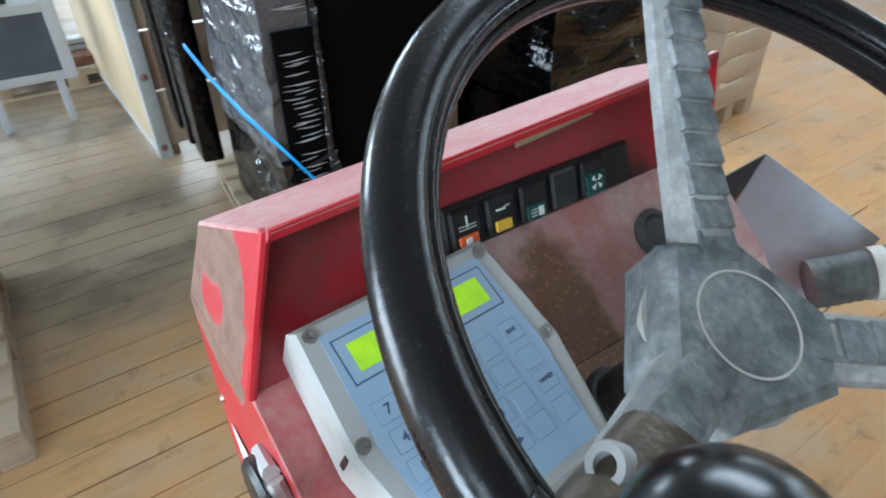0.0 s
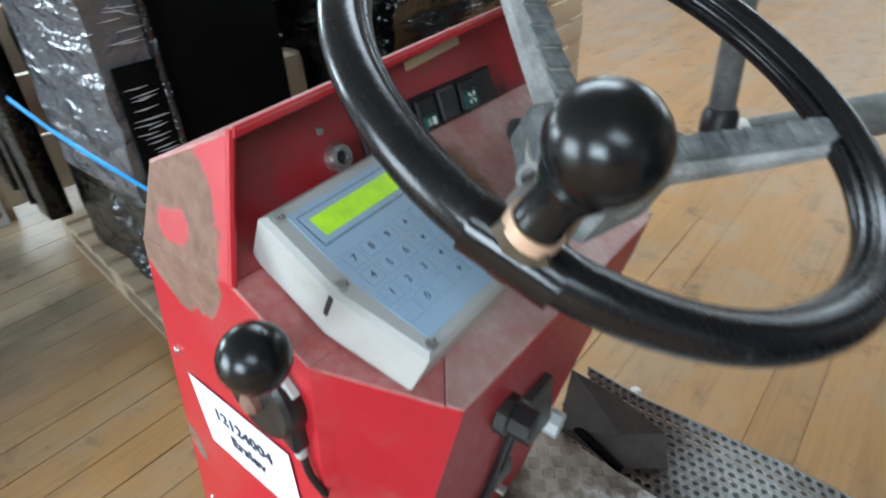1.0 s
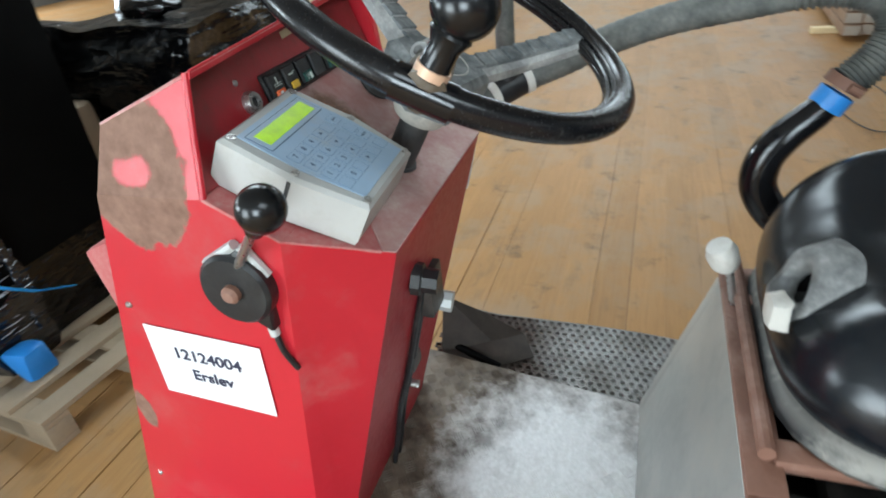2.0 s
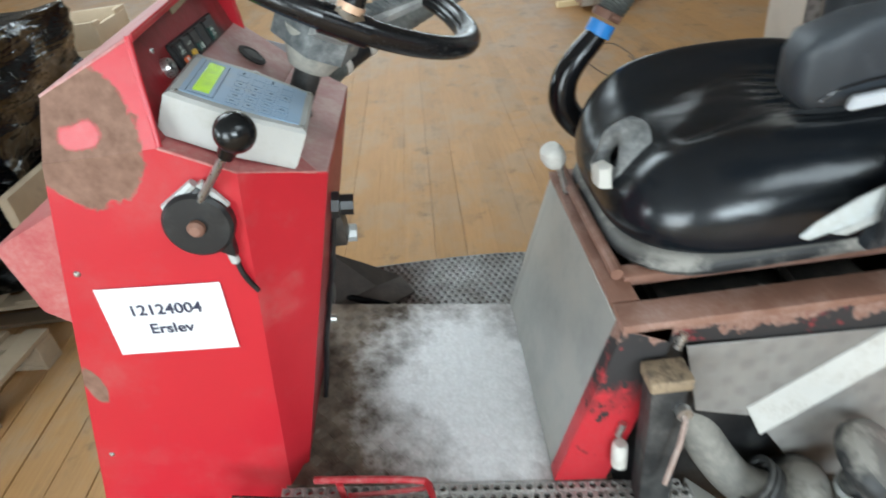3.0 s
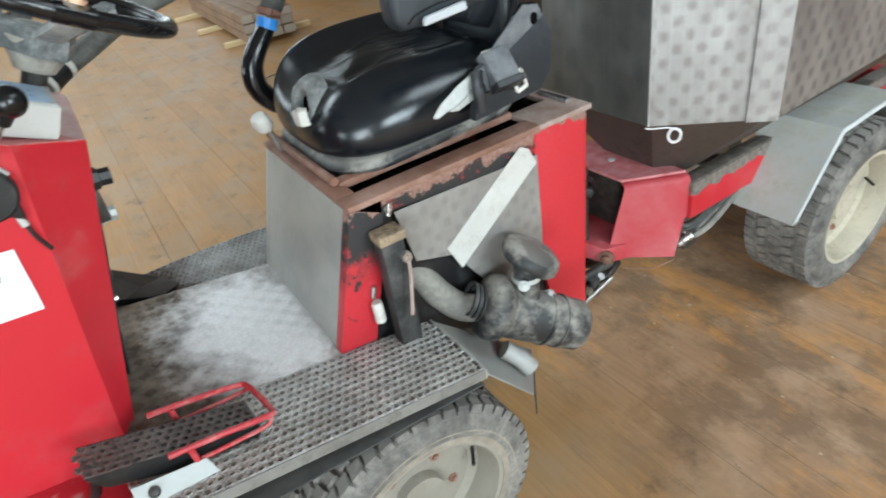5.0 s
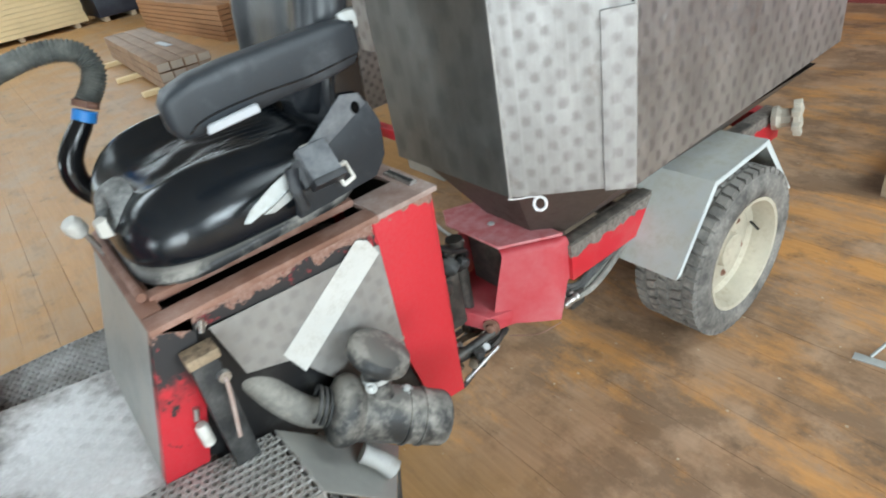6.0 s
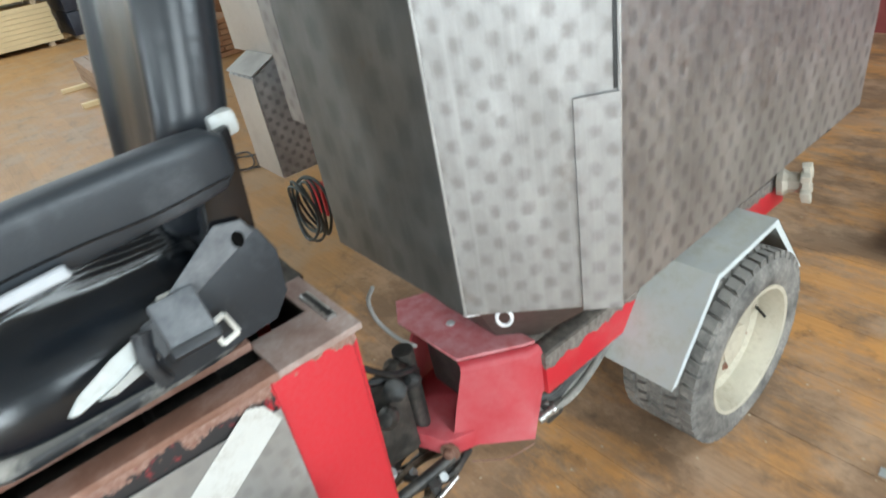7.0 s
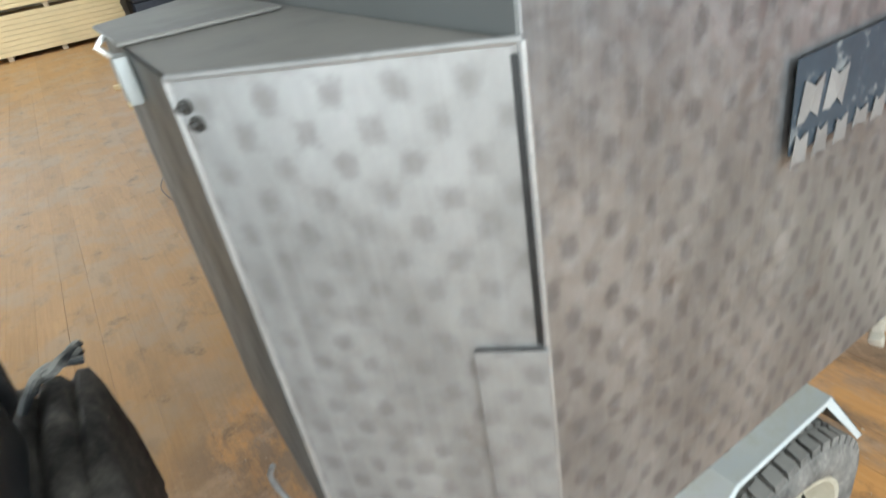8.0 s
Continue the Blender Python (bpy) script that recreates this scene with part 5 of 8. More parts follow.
def perforated(x0, x1, y0, y1, hole, pitch, lift, zf, mat, name, parent, label="", skew=0.0):
    """A steel sheet with raised round holes in staggered rows, real openings with rims."""
    verts, faces = [], []
    nx, ny = max(1, round((x1 - x0) / pitch)), max(1, round((y1 - y0) / pitch))
    px, py = (x1 - x0) / nx, (y1 - y0) / ny
    ring = 8
    for i in range(nx):
        for j in range(ny):
            cx, cy = x0 + (i + 0.5) * px, y0 + (j + 0.5 + 0.5 * (i % 2)) * py
            b = len(verts)
            for k in range(ring):
                a = 2 * math.pi * k / ring
                sx, sy = math.cos(a), math.sin(a)
                s = max(abs(sx), abs(sy))
                ox, oy = cx + sx / s * px / 2, cy + sy / s * py / 2
                verts.append((ox, oy, zf(ox, oy)))
            for rr, dz in ((hole * 1.35, lift), (hole, lift), (hole * 0.95, -0.006)):
                for k in range(ring):
                    a = 2 * math.pi * k / ring
                    qx, qy = cx + rr * math.cos(a), cy + rr * math.sin(a)
                    verts.append((qx, qy, zf(qx, qy) + dz))
            for lvl in range(3):
                for k in range(ring):
                    k2 = (k + 1) % ring
                    faces.append((b + lvl * ring + k, b + lvl * ring + k2, b + (lvl + 1) * ring + k2, b + (lvl + 1) * ring + k))
    where, link = {}, []
    for q in verts:
        link.append(where.setdefault(tuple(round(c, 5) for c in q), len(where)))
    me = bpy.data.meshes.new(name)
    me.from_pydata(list(where), [], [tuple(link[k] for k in f) for f in faces])
    me.materials.append(mat)
    ob = new(name, me)
    ob.parent = parent
    if label:
        tagged(ob, label)
    return ob


def steps():
    for s in (-1, 1):
        x0, x1 = sorted((s * 0.252, s * 0.470))

        def top(x, y):
            sag = 0.0 if s < 0 else -0.055 * min(1.0, max(0.0, (y - 0.02) / 0.42)) ** 1.4
            return deck_z(y) + 0.002 + sag

        st = perforated(x0, x1, -0.122, 0.545, 0.0062, 0.0182, 0.0026, top, M_perf if s < 0 else M_step_rusty, "side_step", truck, "grimy perforated steel side step" if s < 0 else "rust-stained perforated steel side step")
        # folded outer edge, rear end flange, and an added black sheet that darkens the holes
        xo = s * 0.470
        ys = [-0.124 + 0.114 * k for k in range(7)]
        for ya, yb in zip(ys, ys[1:]):
            part("step_edge", slab([(xo, ya, top(xo, ya) + 0.001), (xo, yb, top(xo, yb) + 0.001), (xo, yb, top(xo, yb) - 0.026), (xo, ya, top(xo, ya) - 0.026)][::s], 0.004, 0.0008), M_edge, st, "scratched step edge")
        xa, xb = sorted((s * 0.252, s * 0.474))
        part("dark_backing", slab([(s * 0.255, -0.12, deck_z(-0.12) - 0.045), (s * 0.466, -0.12, deck_z(-0.12) - 0.045), (s * 0.466, 0.56, deck_z(0.56) - 0.10), (s * 0.255, 0.56, deck_z(0.56) - 0.10)][::s], 0.003), M_black_dusty, st, "added black backing sheet under the step holes")
        part("step_end", box(xa, xb, -0.127, -0.122, deck_z(-0.12) - 0.024, deck_z(-0.12) + 0.003, 0.001), M_perf, st)


steps()


M_sill = worn("patchy_red_and_pink_paint", (0.50, 0.020, 0.034), (0.52, 0.27, 0.25), (0.45, 0.8), grain=40, patch=9, dust_lo=0.52, dust_hi=0.58, relief=0.1, vary=0.12)
M_pedal = worn("worn_dirty_pedal_steel", (0.20, 0.185, 0.17), (0.045, 0.035, 0.03), (0.4, 0.8), metal=0.4, grain=120, patch=30, dust_lo=0.40, dust_hi=0.62, relief=0.2)
M_guard = worn("scuffed_red_bar", (0.50, 0.03, 0.04), (0.50, 0.22, 0.20), (0.4, 0.75), grain=160, patch=34, dust_lo=0.46, dust_hi=0.66, relief=0.1, vary=0.15)


def brake_pedal():
    """Perforated pedal that runs down towards the seat, with a bent red guard bar round its end."""
    ped = perforated(-0.040, 0.040, -0.268, 0.0, 0.0056, 0.0165, 0.0014, lambda x, y: 0.37 * y, M_pedal, "foot_pedal", truck, "dirty perforated steel foot pedal with red guard")
    m = Matrix.Translation((-0.360, 0.594, 0.858)) @ pose(0, 0, 0, 0, 0, 4)

    def at(x, y, h):
        return (x, y, 0.37 * y + h)

    for x in (-0.041, 0.041):
        part("pedal_flange", prism([(0.0, 0.0), (-0.268, -0.099), (-0.262, -0.124), (-0.12, -0.088), (-0.02, -0.038)], x - 0.002, x + 0.002, 0.001), M_black, ped)
    part("pedal_end", slab([at(-0.040, -0.270, 0.004), at(0.040, -0.270, 0.004), at(0.040, -0.262, -0.020), at(-0.040, -0.262, -0.020)], 0.003), M_galv, ped)
    upper = glide([at(0.072, -0.112, 0.004), at(0.068, -0.20, 0.018), at(0.066, -0.268, 0.024), at(0.052, -0.288, 0.026), at(-0.040, -0.298, 0.030), at(-0.055, -0.285, 0.030), at(-0.056, -0.20, 0.020), at(-0.055, -0.116, 0.006)], 7)
    part("guard_bar", tube(upper, 0.0058, 10), M_guard, ped, "red bent guard bar")
    for x in (0.064, -0.055):
        lower = [at(x, -0.158, -0.022), at(x, -0.22, -0.008), at(x, -0.280, 0.008), at(x * 0.9, -0.290, 0.026)]
        part("guard_brace", tube(glide(lower, 4), 0.0042, 8), M_guard, ped)
        part("guard_leg", tube([at(x, -0.150, 0.010), at(x - 0.003, -0.153, -0.048)], 0.0058, 8), M_guard, ped)
    ped.matrix_world = m
    part("pedal_bracket", slab([(-0.440, 0.545, deck_z(0.545) + 0.005), (-0.412, 0.545, deck_z(0.545) + 0.034), (-0.406, 0.425, deck_z(0.425) + 0.026), (-0.428, 0.415, deck_z(0.415) + 0.005)], 0.004, 0.001), M_galv, truck, "grey folded pedal bracket")
    part("bracket_bolt", bolt((-0.428, 0.515, deck_z(0.515) + 0.022), (-0.7, 0, 0.7), 0.006), M_engine, truck)
    part("pedal_rod", tube([(-0.36, 0.58, 0.842), (-0.35, 0.60, 0.78), (-0.30, 0.64, 0.70)], 0.009, 10), M_black, truck)


brake_pedal()
# red sill under the console
part("console_foot", prism([(0.52, 0.722), (0.86, 0.775), (0.88, 0.58), (0.52, 0.56)], -0.40, 0.245, 0.006), M_sill, truck, "patchy red sill under the console")
part("chassis_beam", prism([(0.90, 0.62), (-0.62, 0.42), (-0.62, 0.33), (0.90, 0.53)], -0.14, 0.14, 0.006), M_engine, truck, "oily black chassis beam")


# -- engine cover and seat base --
M_rawcap = worn("grimy_wood_block", (0.34, 0.25, 0.16), (0.10, 0.075, 0.055), (0.7, 0.95), grain=80, patch=40, dust_lo=0.42, dust_hi=0.62, relief=0.4)


def engine_cover():
    xl, xr = -0.25, 0.25
    # front sheet
    part("front_sheet", slab([(xl + 0.004, 0.103, 0.703), (xr - 0.004, 0.103, 0.703), (xr - 0.004, 0.001, 1.015), (xl + 0.004, 0.001, 1.015)][::-1], 0.003), M_greysheet, truck, "grey scratched steel front sheet")
    # side frame: front post, top rail, rear panel
    for s in (-1, 1):
        x = s * 0.25
        e = -0.004 * s
        part("corner_post", prism([(0.104, 0.700), (0.0, 1.02), (-0.075, 1.02), (-0.060, 0.92), (0.015, 0.690)], min(x, x + 8 * e), max(x, x + 8 * e), 0.002), M_chipped if s < 0 else M_greysheet, truck, "chipped red corner post" if s < 0 else "grey corner post")
        part("top_rail", prism([(0.0, 1.022), (-0.484, 1.022), (-0.484, 0.955), (-0.072, 0.985)], min(x, x + 6 * e), max(x, x + 6 * e), 0.002), M_chipped, truck, "chipped red and black top rail")
        part("rear_panel", prism([(-0.485, 1.022), (-0.650, 1.022), (-0.632, 0.40), (-0.53, 0.41), (-0.480, 0.64)], min(x, x + 6 * e), max(x, x + 6 * e), 0.002), M_chipped, truck, "red painted rear side panel")
        # engine-turned side cover
        xx = x - e * 0.8
        face = [(xx, -0.092, 0.982), (xx, -0.483, 0.965), (xx, -0.483, 0.62), (xx, -0.330, 0.640), (xx, -0.215, 0.812), (xx, -0.120, 0.842)]
        if s > 0:
            face.reverse()
        part("side_cover", slab(face, 0.003, 0.0008, True), M_swirl_small, truck, "engine-turned steel side cover")
        st = [(xx - 0.0035 * -s, -0.458, 0.990), (xx - 0.0035 * -s, -0.478, 0.946), (xx - 0.0035 * -s, -0.233, 0.766), (xx - 0.0035 * -s, -0.201, 0.836), (xx - 0.0035 * -s, -0.432, 1.003)]
        if s > 0:
            st.reverse()
        part("reflective_strip", slab(st, 0.0015, 0.0004), M_strip, truck, "dirty white diagonal marking strip")
        for y, z in ((-0.083, 0.993), (-0.44, 0.990), (-0.478, 0.69), (-0.05, 0.74)):
            part("cover_bolt", bolt((x + 0.001 * s, y, z), (s, 0, 0)), M_steel, truck)
    # rust-brown seat frame on top
    z0, z1 = 1.018, 1.032
    for a, b, c, d in ((-0.254, -0.200, -0.50, 0.002), (0.196, 0.254, -0.50, 0.002), (-0.196, 0.196, -0.040, 0.002), (-0.254, 0.254, -0.665, -0.615), (-0.254, -0.14, -0.62, -0.50), (0.14, 0.254, -0.62, -0.50)):
        part("top_frame", box(a, b, c, d, z0, z1, 0.003), M_rust if d > -0.55 and c > -0.6 else M_raildust, truck, "rust-brown primed top frame")
    part("frame_inner_rail", box(-0.152, -0.118, -0.50, -0.03, 1.022, 1.040, 0.003), M_rust, truck)
    part("frame_inner_rail", box(0.128, 0.150, -0.52, -0.03, 1.030, 1.052, 0.003), M_rust, truck)
    part("frame_front_rail", tube([(-0.15, -0.02, 1.046), (0.25, -0.02, 1.046)], 0.010, 10), M_rust, truck)
    part("slide_channel", box(-0.205, -0.095, -0.645, -0.625, 1.032, 1.040, 0.002), M_steel, truck, "worn steel slide channel")
    part("slide_slot", box(-0.20, -0.10, -0.640, -0.630, 1.0405, 1.0415, 0), M_black, truck)
    part("cover_liner", prism([(0.085, 0.70), (0.0, 0.995), (-0.60, 0.995), (-0.60, 0.45), (-0.25, 0.55)], -0.232, -0.225, 0), M_black, truck)
    part("cover_liner", prism([(0.085, 0.70), (0.0, 0.995), (-0.60, 0.995), (-0.60, 0.45), (-0.25, 0.55)], 0.225, 0.232, 0), M_black, truck)
    # Rear face takes a near-black material for the shadow it stands in.
    part("rear_sheet", slab([(xl, -0.640, 1.018), (xr, -0.640, 1.018), (xr, -0.630, 0.42), (xl, -0.630, 0.42)], 0.003), M_engine, truck, "rear sheet painted black for its shadow")
    part("engine_block", lumpy(box(-0.16, 0.16, -0.56, -0.02, 0.55, 0.86, 0.03), 0.006, 18), M_engine, truck, "oily dark engine block")
    part("engine_top", join(box(-0.17, 0.10, -0.44, -0.10, 0.93, 0.965, 0.01), rod((-0.18, -0.12, 0.98), (-0.18, -0.40, 0.985), 0.012), rod((-0.20, -0.30, 0.975), (0.10, -0.33, 0.98), 0.008)), M_engine, truck)
    # dusty tall black latch post by the front corner, wooden cap
    post = part("latch_post", box(-0.303, -0.262, -0.026, 0.026, -0.145, 0.120, 0.004, Matrix.Translation((0, -0.052, 0.825)) @ pose(0, 0, 0, 1, 0, 0)), M_black_dusty, truck, "dusty black latch post with wooden cap")
    part("post_cap", box(-0.306, -0.258, -0.032, 0.030, 0.120, 0.142, 0.004, Matrix.Translation((0, -0.052, 0.825)) @ pose(0, 0, 0, 1, 0, 0)), M_rawcap, post, "grimy wooden cap")
    part("latch_handle", tube([(-0.305, -0.074, 0.905), (-0.320, -0.073, 0.900), (-0.327, -0.066, 0.86), (-0.330, -0.050, 0.775)], 0.0042, 8), M_raildust, post, "tarnished dusty latch bar")
    part("latch_pivot", lathe([(0, 0), (0.012, 0), (0.012, 0.012), (0, 0.012)], axis_pose((-0.303, -0.074, 0.905), (-1, 0, 0)), 14), M_steel, post)
    part("filler_cap", lathe([(0, 0), (0.013, 0), (0.013, 0.045), (0.010, 0.052), (0, 0.052)], axis_pose((-0.266, 0.0, 0.748), (0, 0, 1)), 16), M_white, truck, "white plastic cap")
    for z in (0.975, 0.80):
        part("front_hinge", lathe([(0, -0.014), (0.006, -0.014), (0.006, 0.014), (0, 0.014)], axis_pose((-0.256, -0.082 + (0.975 - z) * 0.45, z + 0.02), (0.0, -0.3, 1)), 12), M_steel, truck)


engine_cover()


def slot_debris():
    """Dust, flakes and scraps fallen into the slot beside the seat."""
    rng = random.Random(9)
    part("slot_tray", box(-0.199, -0.153, -0.49, -0.045, 0.985, 0.992, 0.001), M_engine, truck)
    for k in range(14):
        y = -0.07 - 0.029 * k
        r = rng.uniform(0.004, 0.010)
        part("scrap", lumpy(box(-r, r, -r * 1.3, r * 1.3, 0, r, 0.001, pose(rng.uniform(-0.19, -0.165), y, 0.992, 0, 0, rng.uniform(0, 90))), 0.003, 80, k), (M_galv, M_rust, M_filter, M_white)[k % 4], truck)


slot_debris()


M_lipskin = worn("scuffed_pale_grey_skin", (0.085, 0.088, 0.088), (0.36, 0.36, 0.345), (0.5, 0.8), grain=120, patch=26, dust_lo=0.36, dust_hi=0.66, relief=0.2)
M_plategrey = worn("dusty_grey_plastic", (0.105, 0.112, 0.122), (0.22, 0.225, 0.23), (0.5, 0.8), grain=140, patch=30, dust_lo=0.40, dust_hi=0.72, relief=0.12)


def seat():
    base = part("driver_seat", tube([(0, 0, 0), (0, 0.001, 0)], 0.001, 3), M_black, truck, "shiny black plastic-covered driver seat")
    cx = 0.060
    # ribbed dusty skirt: rounded outline, stacked
    def outline(w, y0, y1, r, z, tilt=0.035, n=6):
        pts = []
        for sx, sy, a0 in ((1, 1, 0), (-1, 1, 90), (-1, -1, 180), (1, -1, 270)):
            ox, oy = cx + sx * (w - r), (y1 - r if sy > 0 else y0 + r)
            for k in range(n + 1):
                a = radians(a0 + 90 * k / n)
                x, y = ox + r * math.cos(a), oy + r * math.sin(a)
                pts.append((x, y, z + tilt * (-(y + 0.25))))
        return pts

    def stack(levels, mat, name, parent, label="", wob=0.0):
        bm = bmesh.new()
        rings = [[bm.verts.new(p) for p in outline(*lv)] for lv in levels]
        for a, b in zip(rings, rings[1:]):
            for k in range(len(a)):
                bm.faces.new((a[k], a[(k + 1) % len(a)], b[(k + 1) % len(a)], b[k]))
        bm.faces.new(list(reversed(rings[0])))
        bm.faces.new(rings[-1])
        if wob:
            lumpy(bm, wob, 14)
        return part(name, bm, mat, parent, label, 50)

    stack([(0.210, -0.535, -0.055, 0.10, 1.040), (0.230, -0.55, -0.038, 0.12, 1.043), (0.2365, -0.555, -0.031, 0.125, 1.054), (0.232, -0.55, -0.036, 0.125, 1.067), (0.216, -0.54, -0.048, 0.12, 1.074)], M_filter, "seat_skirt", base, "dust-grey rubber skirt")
    stack([(0.20, -0.52, -0.07, 0.10, 1.068), (0.215, -0.53, -0.055, 0.11, 1.076), (0.205, -0.52, -0.065, 0.11, 1.10), (0.17, -0.49, -0.09, 0.09, 1.11)], M_black, "seat_pan", base, "black plastic seat pan")
    # cushion under loose shiny film: a high crown that rolls over into bulging sides, tight folds to the rear
    bm = bmesh.new()
    na, ns = 176, 76
    yc = -0.290
    mid = bm.verts.new((cx, yc, 1.235))
    rings = []
    for k in range(1, ns + 1):
        s = k / ns
        if s < 0.52:
            reach, h = 0.66 * s / 0.52, 1.0
        else:
            roll = radians(112) * (s - 0.52) / 0.48
            reach, h = 0.66 + 0.355 * math.sin(roll), 1.0 - 0.70 * (1 - math.cos(roll))
        ring = []
        for q in range(na):
            a = 2 * math.pi * q / na
            ca, sa = math.cos(a), math.sin(a)
            rad = (abs(ca) ** 3.4 + abs(sa) ** 3.4) ** (-1 / 3.4)
            u, v = rad * ca * reach, rad * sa * reach
            x, y = cx + 0.240 * u, yc + 0.258 * v
            lift = 0.014 * math.exp(-((u + 0.62) / 0.16) ** 2) + 0.026 * math.exp(-((u - 0.70) / 0.22) ** 2) - 0.016 * math.exp(-((v + 0.55) / 0.5) ** 2) * math.exp(-(u / 0.5) ** 2)
            z = 1.072 + h * (0.156 + lift + 0.020 * u - 0.030 * max(0.0, v + 0.1) ** 2)
            # stretched film: parallel folds at the rear, broad slack creases across the middle
            fan = (u + 0.10) * (1.0 - 0.30 * (v + 0.5)) + 0.10 * (v + 0.5) ** 2 + 0.03 * noise.noise(Vector((u * 2.0, v * 1.5, 3)))
            where = math.exp(-((v + 0.48) / 0.40) ** 4) * math.exp(-((u + 0.10) / 0.46) ** 4)
            z += 0.0036 * h * where * math.sin(58 * fan) * (0.65 + 0.5 * noise.noise(Vector((u * 4, v * 1.2, 9))))
            slant = u * 0.9 + v * 0.55
            slack = math.exp(-((v - 0.18) / 0.48) ** 4) * math.exp(-((u + 0.10) / 0.55) ** 4)
            z += 0.0036 * h * slack * math.sin(13 * slant + 2.2 * noise.noise(Vector((u * 1.7, v * 1.7, 21))))
            z += h * (0.006 * noise.noise(Vector((u * 1.6 + 0.4 * v, v * 0.9, 7))) + 0.0012 * noise.noise(Vector((u * 6, v * 1.6, 2))))
            ring.append(bm.verts.new((x, y, z)))
        rings.append(ring)
    for q in range(na):
        bm.faces.new((mid, rings[0][q], rings[0][(q + 1) % na]))
    for ra, rb in zip(rings, rings[1:]):
        for q in range(na):
            bm.faces.new((ra[q], rb[q], rb[(q + 1) % na], ra[(q + 1) % na]))
    low = [bm.verts.new((cx + (w.co.x - cx) * 0.94, yc + (w.co.y - yc) * 0.94, 1.066)) for w in rings[-1]]
    for q in range(na):
        bm.faces.new((rings[-1][q], low[q], low[(q + 1) % na], rings[-1][(q + 1) % na]))
    mid.co.z = sum(w.co.z for w in rings[0]) / na
    part("seat_cushion", bm, M_vinyl, base, "black cushion under creased shiny film", 180)
    # worn front corner of the cushion: a slack grey lip round a torn hole
    lip = axis_pose((-0.006, -0.056, 1.178), (-0.42, 0.86, 0.34), (1, 0.3, 0))
    nose = part("seat_nose", lumpy(lathe([(0.016, -0.02), (0.020, 0.006), (0.030, 0.018), (0.043, 0.016), (0.054, 0.0), (0.060, -0.02)], lip @ Matrix.Diagonal((0.80, 1.05, 1, 1)), 36), 0.007, 22), M_lipskin, base, "worn grey lip at the cushion's front", 80)
    part("nose_hole", lathe([(0, -0.004), (0.019, -0.004), (0.019, -0.012), (0, -0.012)], lip @ Matrix.Diagonal((0.80, 1.05, 1, 1)), 20), M_blackbox, nose)
    part("seat_tag", lumpy(box(-0.056, -0.018, -0.036, -0.012, 1.142, 1.180, 0.008), 0.006, 60), M_white, base, "dirty white tag")
    part("adjust_knob", lathe([(0, 0), (0.016, 0), (0.021, 0.008), (0.023, 0.026), (0.018, 0.040), (0, 0.045)], axis_pose((0.150, 0.006, 1.098), (-0.1, 0.45, 1)) @ Matrix.Diagonal((1.15, 1.0, 1.0, 1)), 18), M_white, base, "dirty white adjusting knob")
    part("knob_stem", rod((0.150, -0.012, 1.03), (0.150, 0.004, 1.100), 0.006), M_steel, base)
    # cracked pale recliner lever: a slim leaf, its lower half split off
    lev = part("recliner_lever", slab([(-0.238, -0.228, 1.138), (-0.236, -0.250, 1.158), (-0.228, -0.305, 1.182), (-0.214, -0.366, 1.196), (-0.214, -0.368, 1.168), (-0.236, -0.300, 1.152), (-0.240, -0.240, 1.133)], 0.008, 0.003), M_galv, base, "pale grey cracked recliner lever")
    part("lever_half", slab([(-0.239, -0.268, 1.140), (-0.236, -0.300, 1.149), (-0.214, -0.369, 1.164), (-0.216, -0.366, 1.142), (-0.238, -0.290, 1.134)], 0.008, 0.002), M_galv, lev)
    # recliner bracket: dark cheek, pale upper plate with a hole, belt buckle hanging on it
    cheek = [(-0.345, 1.085), (-0.540, 1.100), (-0.572, 1.140), (-0.578, 1.215), (-0.560, 1.262), (-0.525, 1.288), (-0.485, 1.272), (-0.425, 1.205), (-0.365, 1.165)]
    part("recliner_bracket", prism(cheek, -0.222, -0.196, 0.006), M_arm, base, "black recliner side bracket")
    part("recliner_bracket", prism(cheek, 0.196, 0.222, 0.006), M_black, base)
    plate = part("bracket_plate", slab([(-0.2245, -0.415, 1.196), (-0.2245, -0.398, 1.222), (-0.2245, -0.500, 1.296), (-0.2245, -0.540, 1.288), (-0.2245, -0.552, 1.262), (-0.2245, -0.520, 1.246)][::-1], 0.004, 0.0015), M_plategrey, base, "pale grey hinge plate")
    part("bracket_hole", lathe([(0, 0), (0.0095, 0), (0.0095, 0.0015), (0, 0.0015)], axis_pose((-0.2255, -0.525, 1.262), (-1, 0, 0)) @ Matrix.Diagonal((1.0, 1.35, 1, 1)), 20), M_blackbox, plate)
    m = Matrix.Translation((-0.244, -0.408, 1.192)) @ pose(0, 0, 0, 38, 0, 90)
    buckle = part("belt_buckle", lumpy(box(-0.034, 0.034, -0.016, 0.016, -0.040, 0.040, 0.008, m), 0.003, 40), M_plategrey, base, "dusty grey belt buckle")
    part("buckle_band", box(-0.036, 0.036, -0.019, 0.019, -0.046, -0.030, 0.004, m), M_foamskin, buckle)
    part("buckle_latch", box(-0.016, 0.016, -0.018, -0.010, 0.026, 0.050, 0.004, m), M_white, buckle, "pale latch")
    part("belt_webbing", lumpy(join(slab([(-0.232, -0.350, 1.205), (-0.256, -0.362, 1.150), (-0.258, -0.405, 1.168), (-0.240, -0.400, 1.222)], 0.012, 0.005), tube(glide([(-0.236, -0.352, 1.20), (-0.246, -0.346, 1.16), (-0.240, -0.352, 1.115)]), 0.013, 10)), 0.004, 30), M_foamskin, base, "dusty grey belt webbing")
